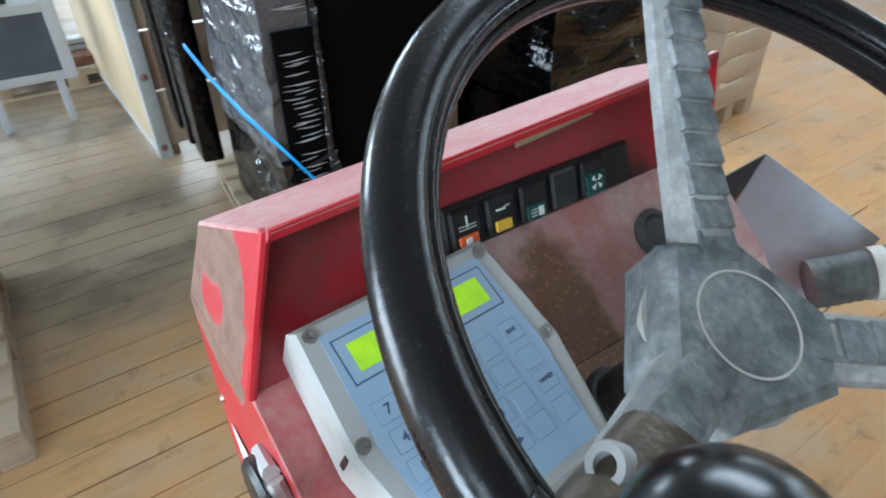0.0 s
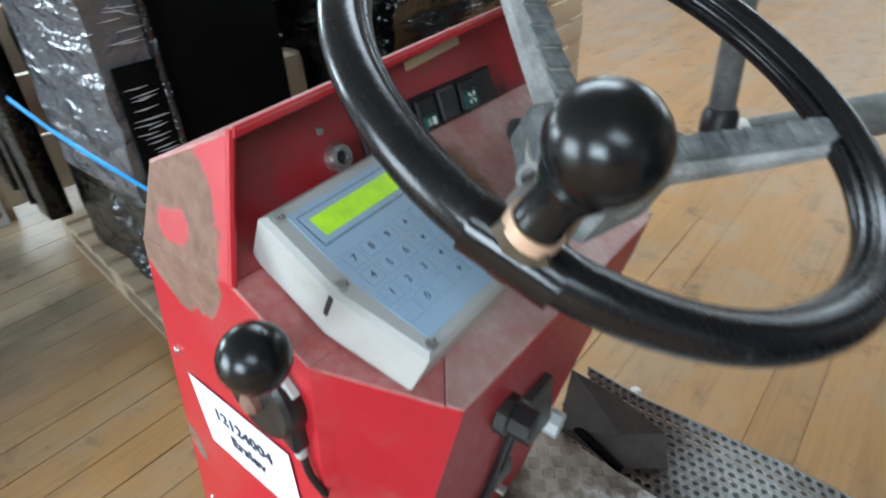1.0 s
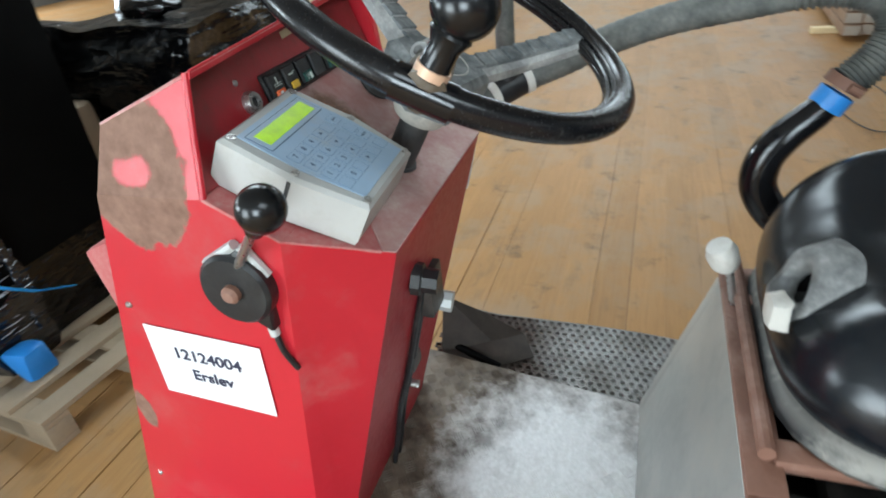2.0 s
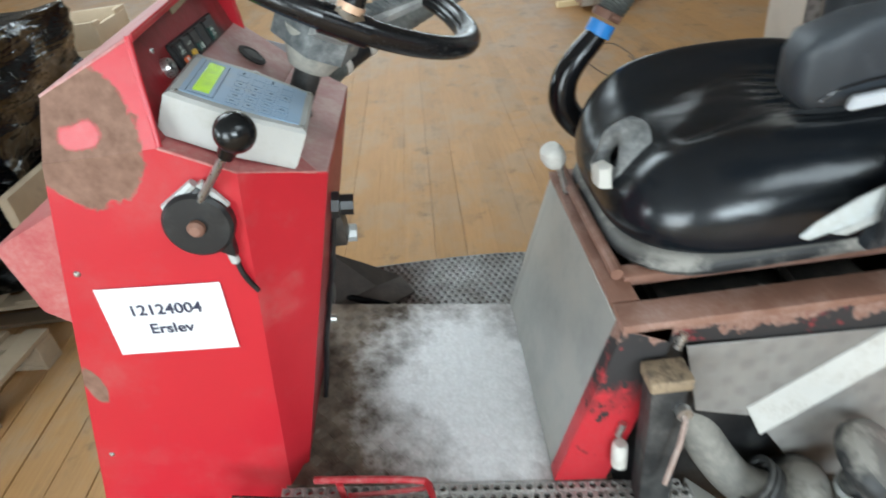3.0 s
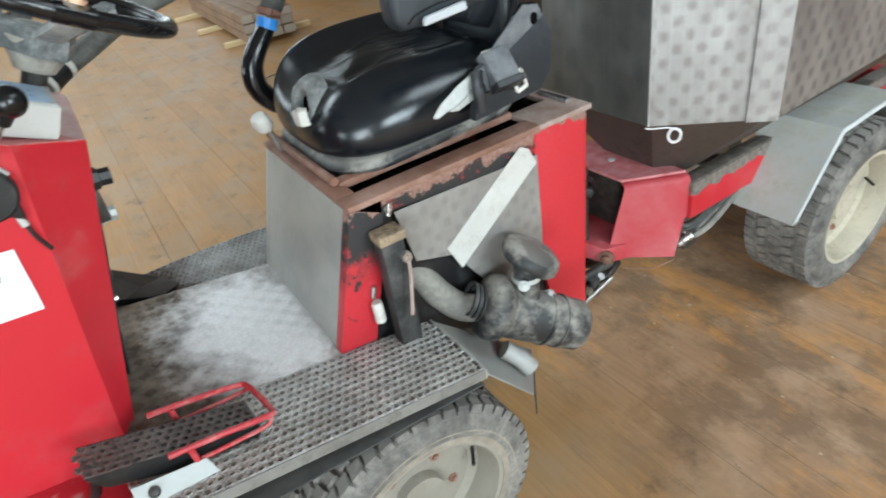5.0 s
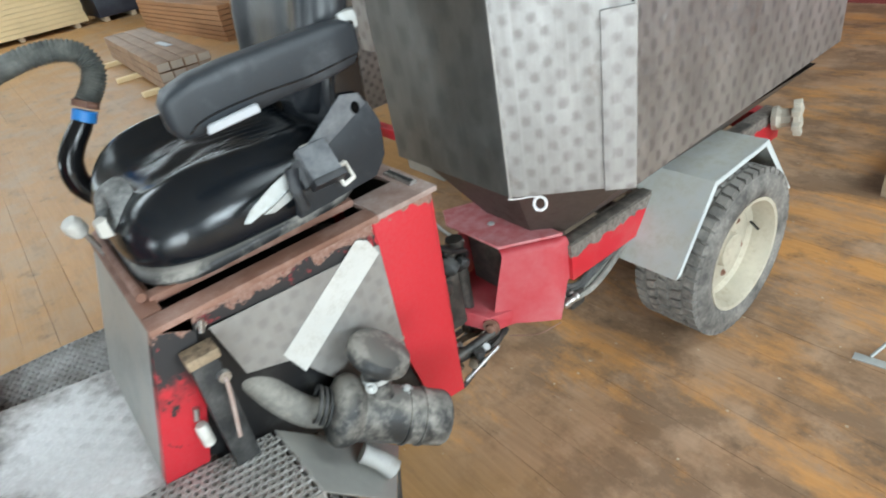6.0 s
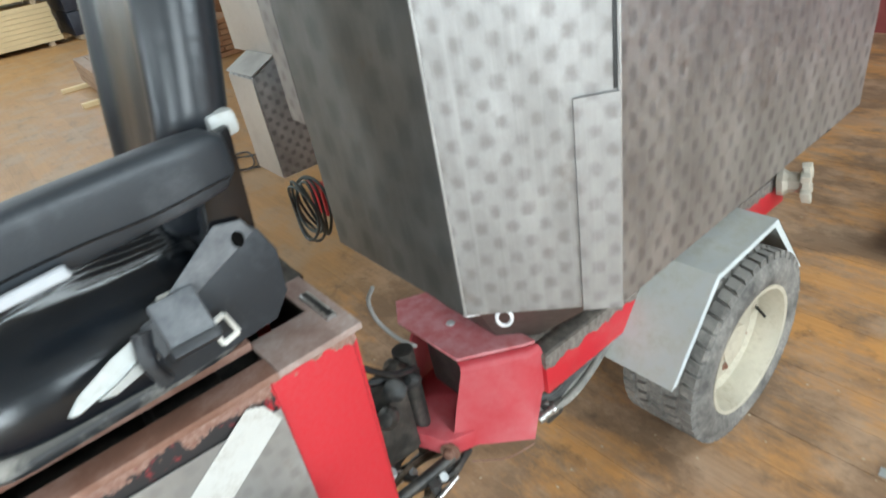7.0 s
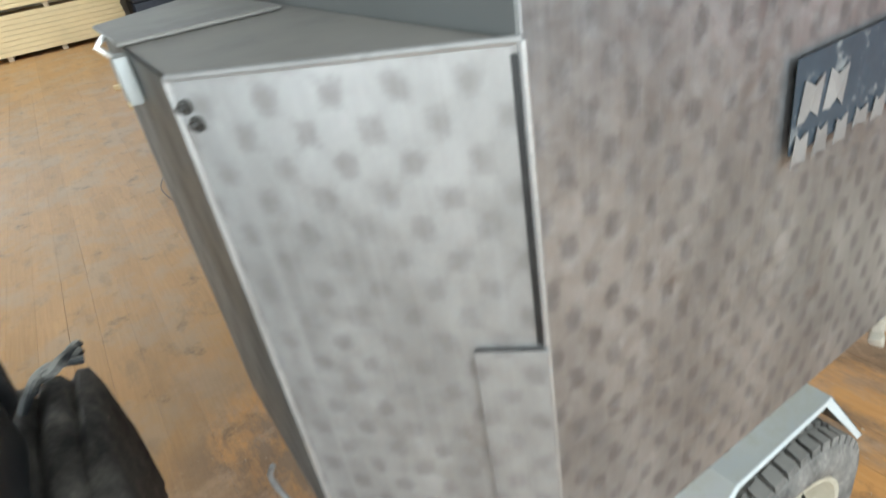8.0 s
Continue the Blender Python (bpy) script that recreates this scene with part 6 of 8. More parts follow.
    tong = [(-0.250, -0.436, 1.168), (-0.253, -0.444, 1.130), (-0.253, -0.470, 1.137), (-0.250, -0.460, 1.174)]
    part("buckle_tongue", join(rod(tong[0], tong[1], 0.004, 8), rod(tong[1], tong[2], 0.005, 8), rod(tong[2], tong[3], 0.004, 8), rod(tong[0], tong[3], 0.005, 8)), M_white, base, "steel buckle tongue")
    # armrest on the left: long rounded pad
    bm = bmesh.new()
    rings = []
    prof = [(-0.170, 1.368, 0.004), (-0.173, 1.368, 0.026), (-0.186, 1.368, 0.042), (-0.23, 1.374, 0.050), (-0.30, 1.380, 0.050), (-0.40, 1.386, 0.048), (-0.49, 1.390, 0.046), (-0.528, 1.393, 0.041), (-0.548, 1.396, 0.026), (-0.553, 1.397, 0.004)]
    for y, z, h in prof:
        w = 0.031 if h > 0.03 else 0.022
        ring = []
        for k in range(32):
            a = 2 * math.pi * k / 32
            sx, sz = math.copysign(abs(math.cos(a)) ** 0.42, math.cos(a)), math.copysign(abs(math.sin(a)) ** 0.42, math.sin(a))
            ring.append(bm.verts.new((-0.238 + w * sx * min(1, h / 0.02), y, z + h * sz)))
        rings.append(ring)
    for a, b in zip(rings, rings[1:]):
        for k in range(32):
            bm.faces.new((a[k], a[(k + 1) % 32], b[(k + 1) % 32], b[k]))
    bm.faces.new(list(reversed(rings[0])))
    bm.faces.new(rings[-1])
    arm = part("armrest", bm, M_arm, base, "dusty black moulded armrest", 60)
    seam = glide([(-0.2675, -0.196, 1.338), (-0.2690, -0.215, 1.350), (-0.2690, -0.26, 1.358), (-0.2690, -0.34, 1.362), (-0.2690, -0.43, 1.362), (-0.2685, -0.535, 1.372)], 8)
    part("armrest_seam", tube(seam, 0.0020, 8), M_gloss, arm, "dark moulded seam")
    part("armrest_lever", slab([(-0.276, -0.218, 1.330), (-0.276, -0.222, 1.346), (-0.276, -0.314, 1.354), (-0.276, -0.317, 1.337)], 0.012, 0.003), M_lightgrey, arm, "pale grey adjusting lever")
    part("armrest_tip", lumpy(box(-0.196, -0.148, -0.594, -0.552, 1.398, 1.436, 0.010), 0.004, 30), M_galv, arm, "rounded pale grey plastic tip")
    part("armrest_arm", prism([(-0.49, 1.27), (-0.56, 1.25), (-0.575, 1.42), (-0.520, 1.41)], -0.214, -0.186, 0.006), M_gloss, arm)
    part("backrest_base", lumpy(box(-0.150, 0.130, -0.575, -0.505, 1.10, 1.44, 0.03), 0.010, 9), M_back, base, "black lower back under film", 60)
    # tall backrest wrapped in shiny film
    bm = bmesh.new()
    nx, ny = 28, 36
    front, back = [], []
    for i in range(nx + 1):
        u = i / nx * 2 - 1
        rf, rb = [], []
        for j in range(ny + 1):
            t = j / ny
            wide = 0.235 * (1 - 0.12 * t ** 3) * (0.42 + 0.58 * min(1.0, (t + 0.015) / 0.32) ** 0.5)
            z = 1.225 + 0.66 * t
            x = cx - 0.015 + wide * u
            yb = -0.515 - 0.150 * t
            edge = max(abs(u) ** 4, abs(2 * t - 1) ** 8)
            puff = (1 - edge) ** 0.5 if edge < 1 else 0
            wing = 0.025 * math.exp(-((abs(u) - 0.75) / 0.2) ** 2)
            fold = 0.010 * noise.noise(Vector((u * 1.8, t * 1.6, 1))) + 0.004 * math.sin(9 * u + 5 * noise.noise(Vector((u, t * 1.5, 8)))) * noise.noise(Vector((u * 2, t * 1.2, 4)))
            rf.append(bm.verts.new((x, yb + (0.055 + wing) * puff + fold * puff, z)))
            rb.append(bm.verts.new((x, yb - 0.055 * puff + fold * puff, z)))
        front.append(rf)
        back.append(rb)
    for i in range(nx):
        for j in range(ny):
            bm.faces.new((front[i][j], front[i + 1][j], front[i + 1][j + 1], front[i][j + 1]))
            bm.faces.new((back[i][j], back[i][j + 1], back[i + 1][j + 1], back[i + 1][j]))
    bmesh.ops.remove_doubles(bm, verts=bm.verts, dist=0.0005)
    part("backrest", bm, M_back, base, "black backrest wrapped in shiny film", 80)


seat()


def rear_cover():
    """Pleated black sheet and twisted cable ends at the rear of the seat frame."""
    ridge = [(-0.455, 1.040), (-0.472, 1.062), (-0.488, 1.078), (-0.500, 1.072), (-0.508, 1.048), (-0.520, 1.066), (-0.538, 1.084), (-0.552, 1.080), (-0.560, 1.052), (-0.572, 1.070), (-0.592, 1.086), (-0.612, 1.078), (-0.622, 1.056), (-0.640, 1.074), (-0.660, 1.066), (-0.670, 1.030), (-0.672, 0.90), (-0.668, 0.72)]
    bm = bmesh.new()
    rows = []
    for i in range(17):
        x = -0.020 + 0.365 * i / 16
        rows.append([bm.verts.new((x, y + 0.004 * math.sin(3.1 * i + 9 * z), (z if i > 6 or z < 1.03 else 1.034 + (z - 1.034) * (i / 6) ** 0.6) - 0.018 * abs(i / 16 - 0.4) ** 2)) for y, z in ridge])
    for p, q in zip(rows, rows[1:]):
        for k in range(len(ridge) - 1):
            bm.faces.new((p[k], q[k], q[k + 1], p[k + 1]))
    bmesh.ops.solidify(bm, geom=bm.faces, thickness=0.004)
    part("pleated_cover", lumpy(bm, 0.006, 16), M_coverdust, truck, "dust-caked pleated dark cover", 60)
    for k in range(3):
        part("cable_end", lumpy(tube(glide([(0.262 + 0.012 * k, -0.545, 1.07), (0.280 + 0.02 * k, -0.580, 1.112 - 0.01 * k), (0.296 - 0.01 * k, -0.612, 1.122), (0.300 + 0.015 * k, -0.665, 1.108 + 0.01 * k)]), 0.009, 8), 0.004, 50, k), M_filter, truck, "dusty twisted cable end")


rear_cover()


def suction_hose():
    path = glide([(0.290, -0.130, 1.075), (0.305, -0.075, 1.105), (0.314, -0.044, 1.150), (0.316, -0.046, 1.200), (0.317, -0.070, 1.240), (0.322, -0.102, 1.272), (0.326, -0.118, 1.290)], 8)
    part("hose_elbow", tube(path, lambda t: 0.0285 - 0.0065 * max(0.0, t - 0.45) / 0.55, 18), M_gloss, truck, "glossy black rubber elbow")
    part("hose_clamp", lathe([(0.022, -0.013), (0.0265, -0.013), (0.0265, 0.013), (0.022, 0.013)], axis_pose((0.327, -0.120, 1.292), (0.06, -0.50, 0.86)), 24), M_blue, truck, "blue plastic hose clamp")
    band = axis_pose((0.329, -0.134, 1.316), (0.06, -0.50, 0.86))
    clip = part("hose_clamp", lathe([(0.024, -0.008), (0.0295, -0.008), (0.0295, 0.008), (0.024, 0.008)], band, 24), M_rust, truck, "rusty steel worm-drive clamp")
    for sx in (-1, 1):
        part("clamp_bolt", lathe([(0, -0.010), (0.006, -0.010), (0.006, 0.010), (0, 0.010)], band @ pose(0.033 * sx, -0.006, 0, 90, 0, 0), 8), M_rust, clip)
    path = glide([(0.329, -0.136, 1.318), (0.338, -0.164, 1.345), (0.350, -0.184, 1.380), (0.360, -0.172, 1.418), (0.368, -0.130, 1.436), (0.378, -0.070, 1.436), (0.390, 0.0, 1.422), (0.405, 0.11, 1.398), (0.412, 0.20, 1.368), (0.404, 0.29, 1.330), (0.386, 0.352, 1.308), (0.346, 0.400, 1.288), (0.300, 0.440, 1.268)], 24)
    n = len(path)
    # ribbed where it bends, smooth along the run
    part("suction_hose", tube(path, lambda t: 0.0250 + (0.0024 * math.sin(t * n * 2 * math.pi / 4.0) if t < 0.44 else 0.0006 * math.sin(t * n * 2 * math.pi / 4.0) + 0.004 * max(0.0, t - 0.7)), 20), M_hose, truck, "dusty grey corrugated hose")
    for p, w in (((0.388, 0.348, 1.3092), (-0.55, 0.80, -0.28)), ((0.346, 0.400, 1.288), (-0.68, 0.69, -0.28))):
        part("hose_clip", lathe([(0.025, -0.007), (0.0285, -0.007), (0.0285, 0.007), (0.025, 0.007)], axis_pose(p, w), 24), M_white, truck, "pale worm-drive clip")
    part("hand_pipe", tube([(0.367, 0.376, 1.30), (0.372, 0.378, 1.40), (0.380, 0.380, 1.75)], 0.0165, 16), M_hose, truck, "grey upright hand pipe")
    part("pipe_socket", lathe([(0, -0.03), (0.023, -0.03), (0.023, 0.02), (0.019, 0.03), (0, 0.03)], axis_pose((0.3675, 0.376, 1.325), (0, 0, 1)), 20), M_black, truck)
    part("pipe_tee", tube([(0.384, 0.355, 1.307), (0.367, 0.377, 1.298), (0.350, 0.396, 1.290)], 0.0278, 20), M_black, truck, "black rubber tee between two clips")
    # open steel chute on the console side; back plate coloured black for its inner shade
    chute = part("side_chute", slab([(0.282, 0.560, 1.350), (0.385, 0.566, 1.350), (0.300, 0.590, 1.15), (0.262, 0.590, 1.15)], 0.003), M_black, truck, "dented steel side chute, inner shade painted black")
    part("chute_side", slab([(0.3855, 0.565, 1.350), (0.425, 0.430, 1.284), (0.320, 0.450, 1.15), (0.290, 0.570, 1.18)], 0.003), M_chute, chute)
    part("chute_lip", slab([(0.262, 0.447, 1.20), (0.352, 0.440, 1.19), (0.325, 0.452, 1.12), (0.262, 0.455, 1.12)], 0.003), M_chute, chute)


suction_hose()




def air_filter():
    """Canister with a bell front and banded end, thick intake elbow, leaning mushroom cap on a short neck."""
    a, b = Vector((-0.312, -0.262, 0.662)), Vector((-0.396, -0.456, 0.540))
    ax = (b - a).normalized()
    L = (b - a).length
    prof = [(0, -0.030), (0.050, -0.030), (0.072, -0.020), (0.082, -0.004), (0.082, 0.014), (0.074, 0.030), (0.0675, 0.038), (0.0665, L * 0.58), (0.0700, L * 0.585), (0.0700, L * 0.610), (0.0660, L * 0.615), (0.0650, L * 0.74), (0.0690, L * 0.745), (0.0690, L * 0.775), (0.0660, L * 0.78), (0.0655, L - 0.004), (0.060, L + 0.006), (0, L + 0.008)]
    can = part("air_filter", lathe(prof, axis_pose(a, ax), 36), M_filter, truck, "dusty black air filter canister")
    part("intake_pipe", tube(glide([(-0.190, -0.095, 0.825), (-0.212, -0.138, 0.770), (-0.240, -0.172, 0.706), (-0.272, -0.208, 0.668), a - ax * 0.012], 10), 0.0345, 22), M_dustpipe, can, "dusty black intake hose")
    for t in (0.010, 0.021, 0.032):
        part("hose_ring", lathe([(0.0345, -0.0035), (0.0425, -0.0035), (0.0425, 0.0035), (0.0345, 0.0035)], axis_pose(a - ax * (0.018 + t) + Vector((0.002, 0.002, 0.004 * t / 0.01)), ax), 24), M_black_dusty, can)
    lean = axis_pose((-0.343, -0.372, 0.772), (-0.24, -0.52, 0.82))
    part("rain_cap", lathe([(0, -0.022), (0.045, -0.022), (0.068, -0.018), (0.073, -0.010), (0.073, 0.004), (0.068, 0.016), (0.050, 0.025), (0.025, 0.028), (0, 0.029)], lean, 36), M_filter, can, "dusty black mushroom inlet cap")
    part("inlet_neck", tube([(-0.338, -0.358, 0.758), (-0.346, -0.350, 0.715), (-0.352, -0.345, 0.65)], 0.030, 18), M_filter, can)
    part("neck_clamp", join(lathe([(0.031, -0.006), (0.034, -0.006), (0.034, 0.006), (0.031, 0.006)], axis_pose((-0.345, -0.351, 0.722), (0.1, -0.1, 1)), 20), bolt((-0.372, -0.322, 0.726), (-0.6, 0.6, 0.3), 0.008, 0.012)), M_galv, can, "steel neck clamp")
    part("end_clip", bolt(a + ax * L * 0.66 + Vector((0.004, -0.012, 0.066)), (-0.2, -0.2, 1), 0.009, 0.014), M_galv, can, "steel wing bolt")
    part("filter_bracket", slab([(-0.24, -0.13, 0.652), (-0.452, -0.122, 0.650), (-0.438, -0.272, 0.450), (-0.33, -0.36, 0.47)], 0.004), M_greysheet, truck, "bent grey mudguard flap")
    part("flap_tip", slab([(-0.438, -0.272, 0.450), (-0.36, -0.335, 0.464), (-0.444, -0.268, 0.385)], 0.004), M_black_dusty, truck)
    part("white_pipe", tube([(-0.345, -0.262, 0.545), (-0.370, -0.290, 0.515), (-0.390, -0.306, 0.482)], 0.024, 16), M_pipeend, truck, "dirty white plastic pipe end")


air_filter()


def wheel(cx, cy, r, width, side, rim_r, label, band=False):
    """A tyre with tread blocks on a dished rim; side is the way the outer face looks."""
    m = axis_pose((cx, cy, r), (side, 0, 0), (0, 1, 0))
    w = width
    prof = [(rim_r, -0.008), (rim_r + 0.010, 0.002), (r * 0.76, 0.008), (r * 0.85, 0.008), (r * 0.93, -0.002), (r * 0.966, -0.020), (r * 0.972, -w / 2), (r * 0.966, -w + 0.020), (r * 0.93, -w + 0.002), (r * 0.80, -w - 0.006), (rim_r, -w)]
    hub = part("wheel", lathe([(rim_r * 0.995, -w), (rim_r * 0.995, -0.012), (rim_r * 1.03, -0.004), (rim_r * 1.03, 0.002), (rim_r * 0.97, 0.000), (rim_r * 0.93, -0.025), (rim_r * 0.90, -0.075), (rim_r * 0.78, -0.085), (rim_r * 0.60, -0.075), (rim_r * 0.45, -0.078), (rim_r * 0.32, -0.076), (rim_r * 0.30, -0.050), (0, -0.048)], m, 48), M_rimgrey if band else M_cream, truck, label)
    part("tyre", lathe(prof, m, 72), M_rubber, hub, "dusty black tyre with block tread")
    # dusty band on the sidewall
    if band:
        part("sidewall_band", lathe([(rim_r * 1.02, 0.0045), (rim_r * 1.20, 0.0085), (rim_r * 1.205, 0.007), (rim_r * 1.02, 0.003)], m, 60), M_sidewall, hub)
    verts, faces = [], []
    n = 46
    for k in range(n):
        for row, (h0, h1, off) in enumerate(((-0.004, -w * 0.20, 0.0), (-w * 0.23, -w * 0.40, 0.5), (-w * 0.43, -w * 0.60, 0.0), (-w * 0.63, -w * 0.78, 0.5), (-w * 0.81, -w + 0.004, 0.0))):
            a0 = 2 * math.pi * (k + off) / n
            da = 2 * math.pi / n * (0.40 if row in (0, 4) else 0.36)
            b = len(verts)
            for rr in (r * (0.935 if row in (0, 4) else 0.962), r):
                for hh, sk in ((h0, 0.25), (h1, -0.25)):
                    for sgn in (-1, 1):
                        a = a0 + sgn * da * (0.92 if rr == r else 1.0) + sk * da * (1 if row % 2 == 0 else -1)
                        lip = 0.004 if rr == r else 0.0
                        verts.append(m @ Vector((rr * math.cos(a), rr * math.sin(a), hh + (lip if hh == h1 else -lip))))
            faces += [(b, b + 1, b + 3, b + 2), (b + 4, b + 6, b + 7, b + 5), (b, b + 4, b + 5, b + 1), (b + 2, b + 3, b + 7, b + 6), (b, b + 2, b + 6, b + 4), (b + 1, b + 5, b + 7, b + 3)]
    me = bpy.data.meshes.new("tyre_tread")
    me.from_pydata(verts, [], faces)
    me.materials.append(M_rubber)
    ob = new("tyre_tread", me)
    ob.parent = hub
    tagged(ob, kind="stuff")
    for k in range(5):
        a = 2 * math.pi * k / 5 + 0.3
        p = m @ Vector((rim_r * 0.52 * math.cos(a), rim_r * 0.52 * math.sin(a), -0.077))
        part("wheel_nut", bolt(p, (side, 0, 0), 0.008, 0.010), M_rust, hub)
    a = math.radians(188)
    p0, p1 = (m @ Vector((rim_r * q * math.cos(a), rim_r * q * math.sin(a), h)) for q, h in ((0.86, -0.080), (0.72, -0.035)))
    part("valve", rod(p0, p1, 0.005, 8), M_black, hub, "black valve stem")
    return hub


wheel(-0.45, -1.773, 0.316, 0.240, -1, 0.207, "cream steel wheel with dusty block-tread tyre")
wheel(0.45, -1.773, 0.316, 0.240, 1, 0.207, "cream steel wheel with dusty block-tread tyre")
wheel(-0.45, 0.06, 0.297, 0.225, -1, 0.200, "dusty pale front wheel with block-tread tyre", True)
wheel(0.45, 0.06, 0.297, 0.225, 1, 0.200, "dusty pale front wheel with block-tread tyre", True)
part("axle", rod((-0.40, -1.773, 0.316), (0.40, -1.773, 0.316), 0.035), M_engine, truck)
part("axle", rod((-0.40, 0.06, 0.30), (0.40, 0.06, 0.30), 0.035), M_engine, truck)
part("axle_mount", box(-0.13, 0.13, -0.02, 0.14, 0.28, 0.56, 0.01), M_engine, truck)


# -- articulation joint --
M_yoke = worn("dusty_pink_red_paint", (0.48, 0.024, 0.036), (0.66, 0.32, 0.33), (0.55, 0.85), grain=30, patch=7, dust_lo=0.30, dust_hi=0.36, relief=0.05, vary=0.12)
M_cheek = worn("part_dusted_red_paint", (0.50, 0.026, 0.040), (0.52, 0.19, 0.20), (0.5, 0.75), grain=14, patch=4, dust_lo=0.30, dust_hi=0.70, relief=0.0, vary=0.1)
def joint():
    yk = part("articulation_yoke", slab([(0.160, -0.950, 0.632), (-0.088, -0.956, 0.632), (-0.176, -1.102, 0.632), (-0.190, -1.136, 0.630), (0.190, -1.136, 0.630), (0.245, -1.006, 0.632)][::-1], 0.010, 0.002), M_yoke, truck, "dusty red articulation yoke")
    # side plates roll over from the top sheet and fold in to the frame rail
    for sx, lab in ((-1, "dusty red side plate"), (1, "")):
        fore = [(0.088, -0.956, 0.632), (0.098, -0.954, 0.630), (0.105, -0.951, 0.623), (0.108, -0.947, 0.610), (0.100, -0.914, 0.490), (0.094, -0.888, 0.385)]
        rear = [(0.176, -1.102, 0.632), (0.188, -1.100, 0.630), (0.196, -1.098, 0.623), (0.199, -1.096, 0.610), (0.210, -1.088, 0.470), (0.218, -1.070, 0.352)]
        fold = [(0.190, -1.136, 0.630), (0.197, -1.138, 0.628), (0.203, -1.139, 0.620), (0.206, -1.140, 0.606), (0.206, -1.138, 0.480), (0.200, -1.130, 0.462)]
        bm = bmesh.new()
        rows = [[bm.verts.new((sx * x, y, z)) for x, y, z in line] for line in (fore, rear, fold)]
        mids = [bm.verts.new((p.co + q.co) / 2 + Vector((0, 0, -0.004 if k == 5 else 0))) for k, (p, q) in enumerate(zip(rows[0], rows[1]))]
        rows.insert(1, mids)
        for p, q in zip(rows, rows[1:]):
            for k in range(5):
                bm.faces.new((p[k], q[k], q[k + 1], p[k + 1]))
        bmesh.ops.recalc_face_normals(bm, faces=bm.faces)
        bmesh.ops.solidify(bm, geom=bm.faces, thickness=0.007)
        part("yoke_cheek", bm, M_cheek, yk, lab, 40)
    # thick lower flange, its front edge raked, bolts in the edge
    bm = bmesh.new()
    plan = [(0.0, -0.798, 0.462), (-0.106, -0.866, 0.428), (-0.180, -1.12, 0.415), (0.180, -1.12, 0.415), (0.106, -0.866, 0.428)]
    up = [bm.verts.new(p) for p in plan]
    dn = [bm.verts.new((x, y, z - 0.058)) for x, y, z in plan]
    bm.faces.new(up)
    bm.faces.new(list(reversed(dn)))
    for k in range(5):
        bm.faces.new((up[k], dn[k], dn[(k + 1) % 5], up[(k + 1) % 5]))
    bmesh.ops.recalc_face_normals(bm, faces=bm.faces)
    part("yoke_floor", soften(bm, 0.004), M_cheek, yk, "dusty red lower flange")
    part("yoke_bolt", bolt((-0.014, -0.808, 0.428), (-0.54, 0.84, 0.0), 0.015, 0.014), M_greasy, yk)
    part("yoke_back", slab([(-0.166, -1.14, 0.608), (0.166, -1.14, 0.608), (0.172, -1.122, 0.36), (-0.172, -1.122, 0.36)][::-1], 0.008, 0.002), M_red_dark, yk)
    # Added dark block, stands in for the unlit void inside the yoke.
    part("dark_filler", lumpy(box(-0.035, 0.120, -1.10, -1.00, 0.40, 0.612, 0.015), 0.006, 22), M_engine, truck, "dark lump added to fill the yoke's shaded inside")
    part("pivot_pin", rod((0.0, -0.86, 0.34), (0.0, -0.86, 0.69), 0.028), M_engine, truck, "greasy pivot pin")
    part("yoke_bolt", bolt((0.034, -1.040, 0.633), (0, -0.05, 1), 0.013, 0.012), M_galv, yk)
    part("yoke_bolt", bolt((-0.108, -0.869, 0.396), (-0.54, 0.84, 0.1), 0.016, 0.020), M_rust, yk)
    part("cylinder", rod((-0.10, -0.66, 0.36), (-0.110, -0.885, 0.372), 0.016), M_engine, truck, "black steering cylinder")
    part("cylinder_rod", rod((-0.160, -0.700, 0.318), (-0.150, -0.850, 0.348), 0.007), M_steel, truck)
    part("knuckle", lumpy(box(-0.06, 0.06, -0.82, -0.62, 0.42, 0.62, 0.02), 0.008, 25), M_engine, truck)
    part("hydraulic_hose", tube(glide([(-0.02, -0.64, 0.66), (-0.03, -0.72, 0.69), (-0.05, -0.80, 0.66), (-0.03, -0.84, 0.60)]), 0.010, 10), M_black, truck, "black hydraulic hose")
    part("hydraulic_hose", tube(glide([(-0.06, -0.650, 0.86), (-0.085, -0.70, 0.80), (-0.095, -0.77, 0.73), (-0.070, -0.845, 0.68), (-0.03, -0.86, 0.60)]), 0.008, 10), M_black, truck)
    for k, (x, y, z, r) in enumerate(((-0.075, -0.775, 0.665, 0.026), (-0.020, -0.815, 0.672, 0.024), (-0.050, -0.840, 0.635, 0.022), (-0.085, -0.735, 0.610, 0.028))):
        part("hose_fitting", lumpy(lathe([(0, -r), (r * 0.7, -r), (r, -r * 0.4), (r, r * 0.4), (r * 0.6, r), (0, r)], axis_pose((x, y, z), (0.6 - 0.4 * k, 0.5, 0.5)), 10), 0.005, 40, k), M_engine if k % 2 else M_black_dusty, truck, "grimy black hose fitting")
    for k in range(3):
        part("hydraulic_hose", tube(glide([(-0.10 - 0.010 * k, -1.12, 0.40 + 0.02 * k), (-0.17 - 0.006 * k, -1.18, 0.37 + 0.02 * k), (-0.19, -1.28, 0.42 + 0.015 * k), (-0.20 + 0.01 * k, -1.40, 0.46 + 0.01 * k)]), 0.008, 8), M_black_dusty, truck)
    part("hose_coupling", lumpy(box(-0.20, -0.15, -1.21, -1.14, 0.33, 0.39, 0.012), 0.006, 40), M_engine, truck)
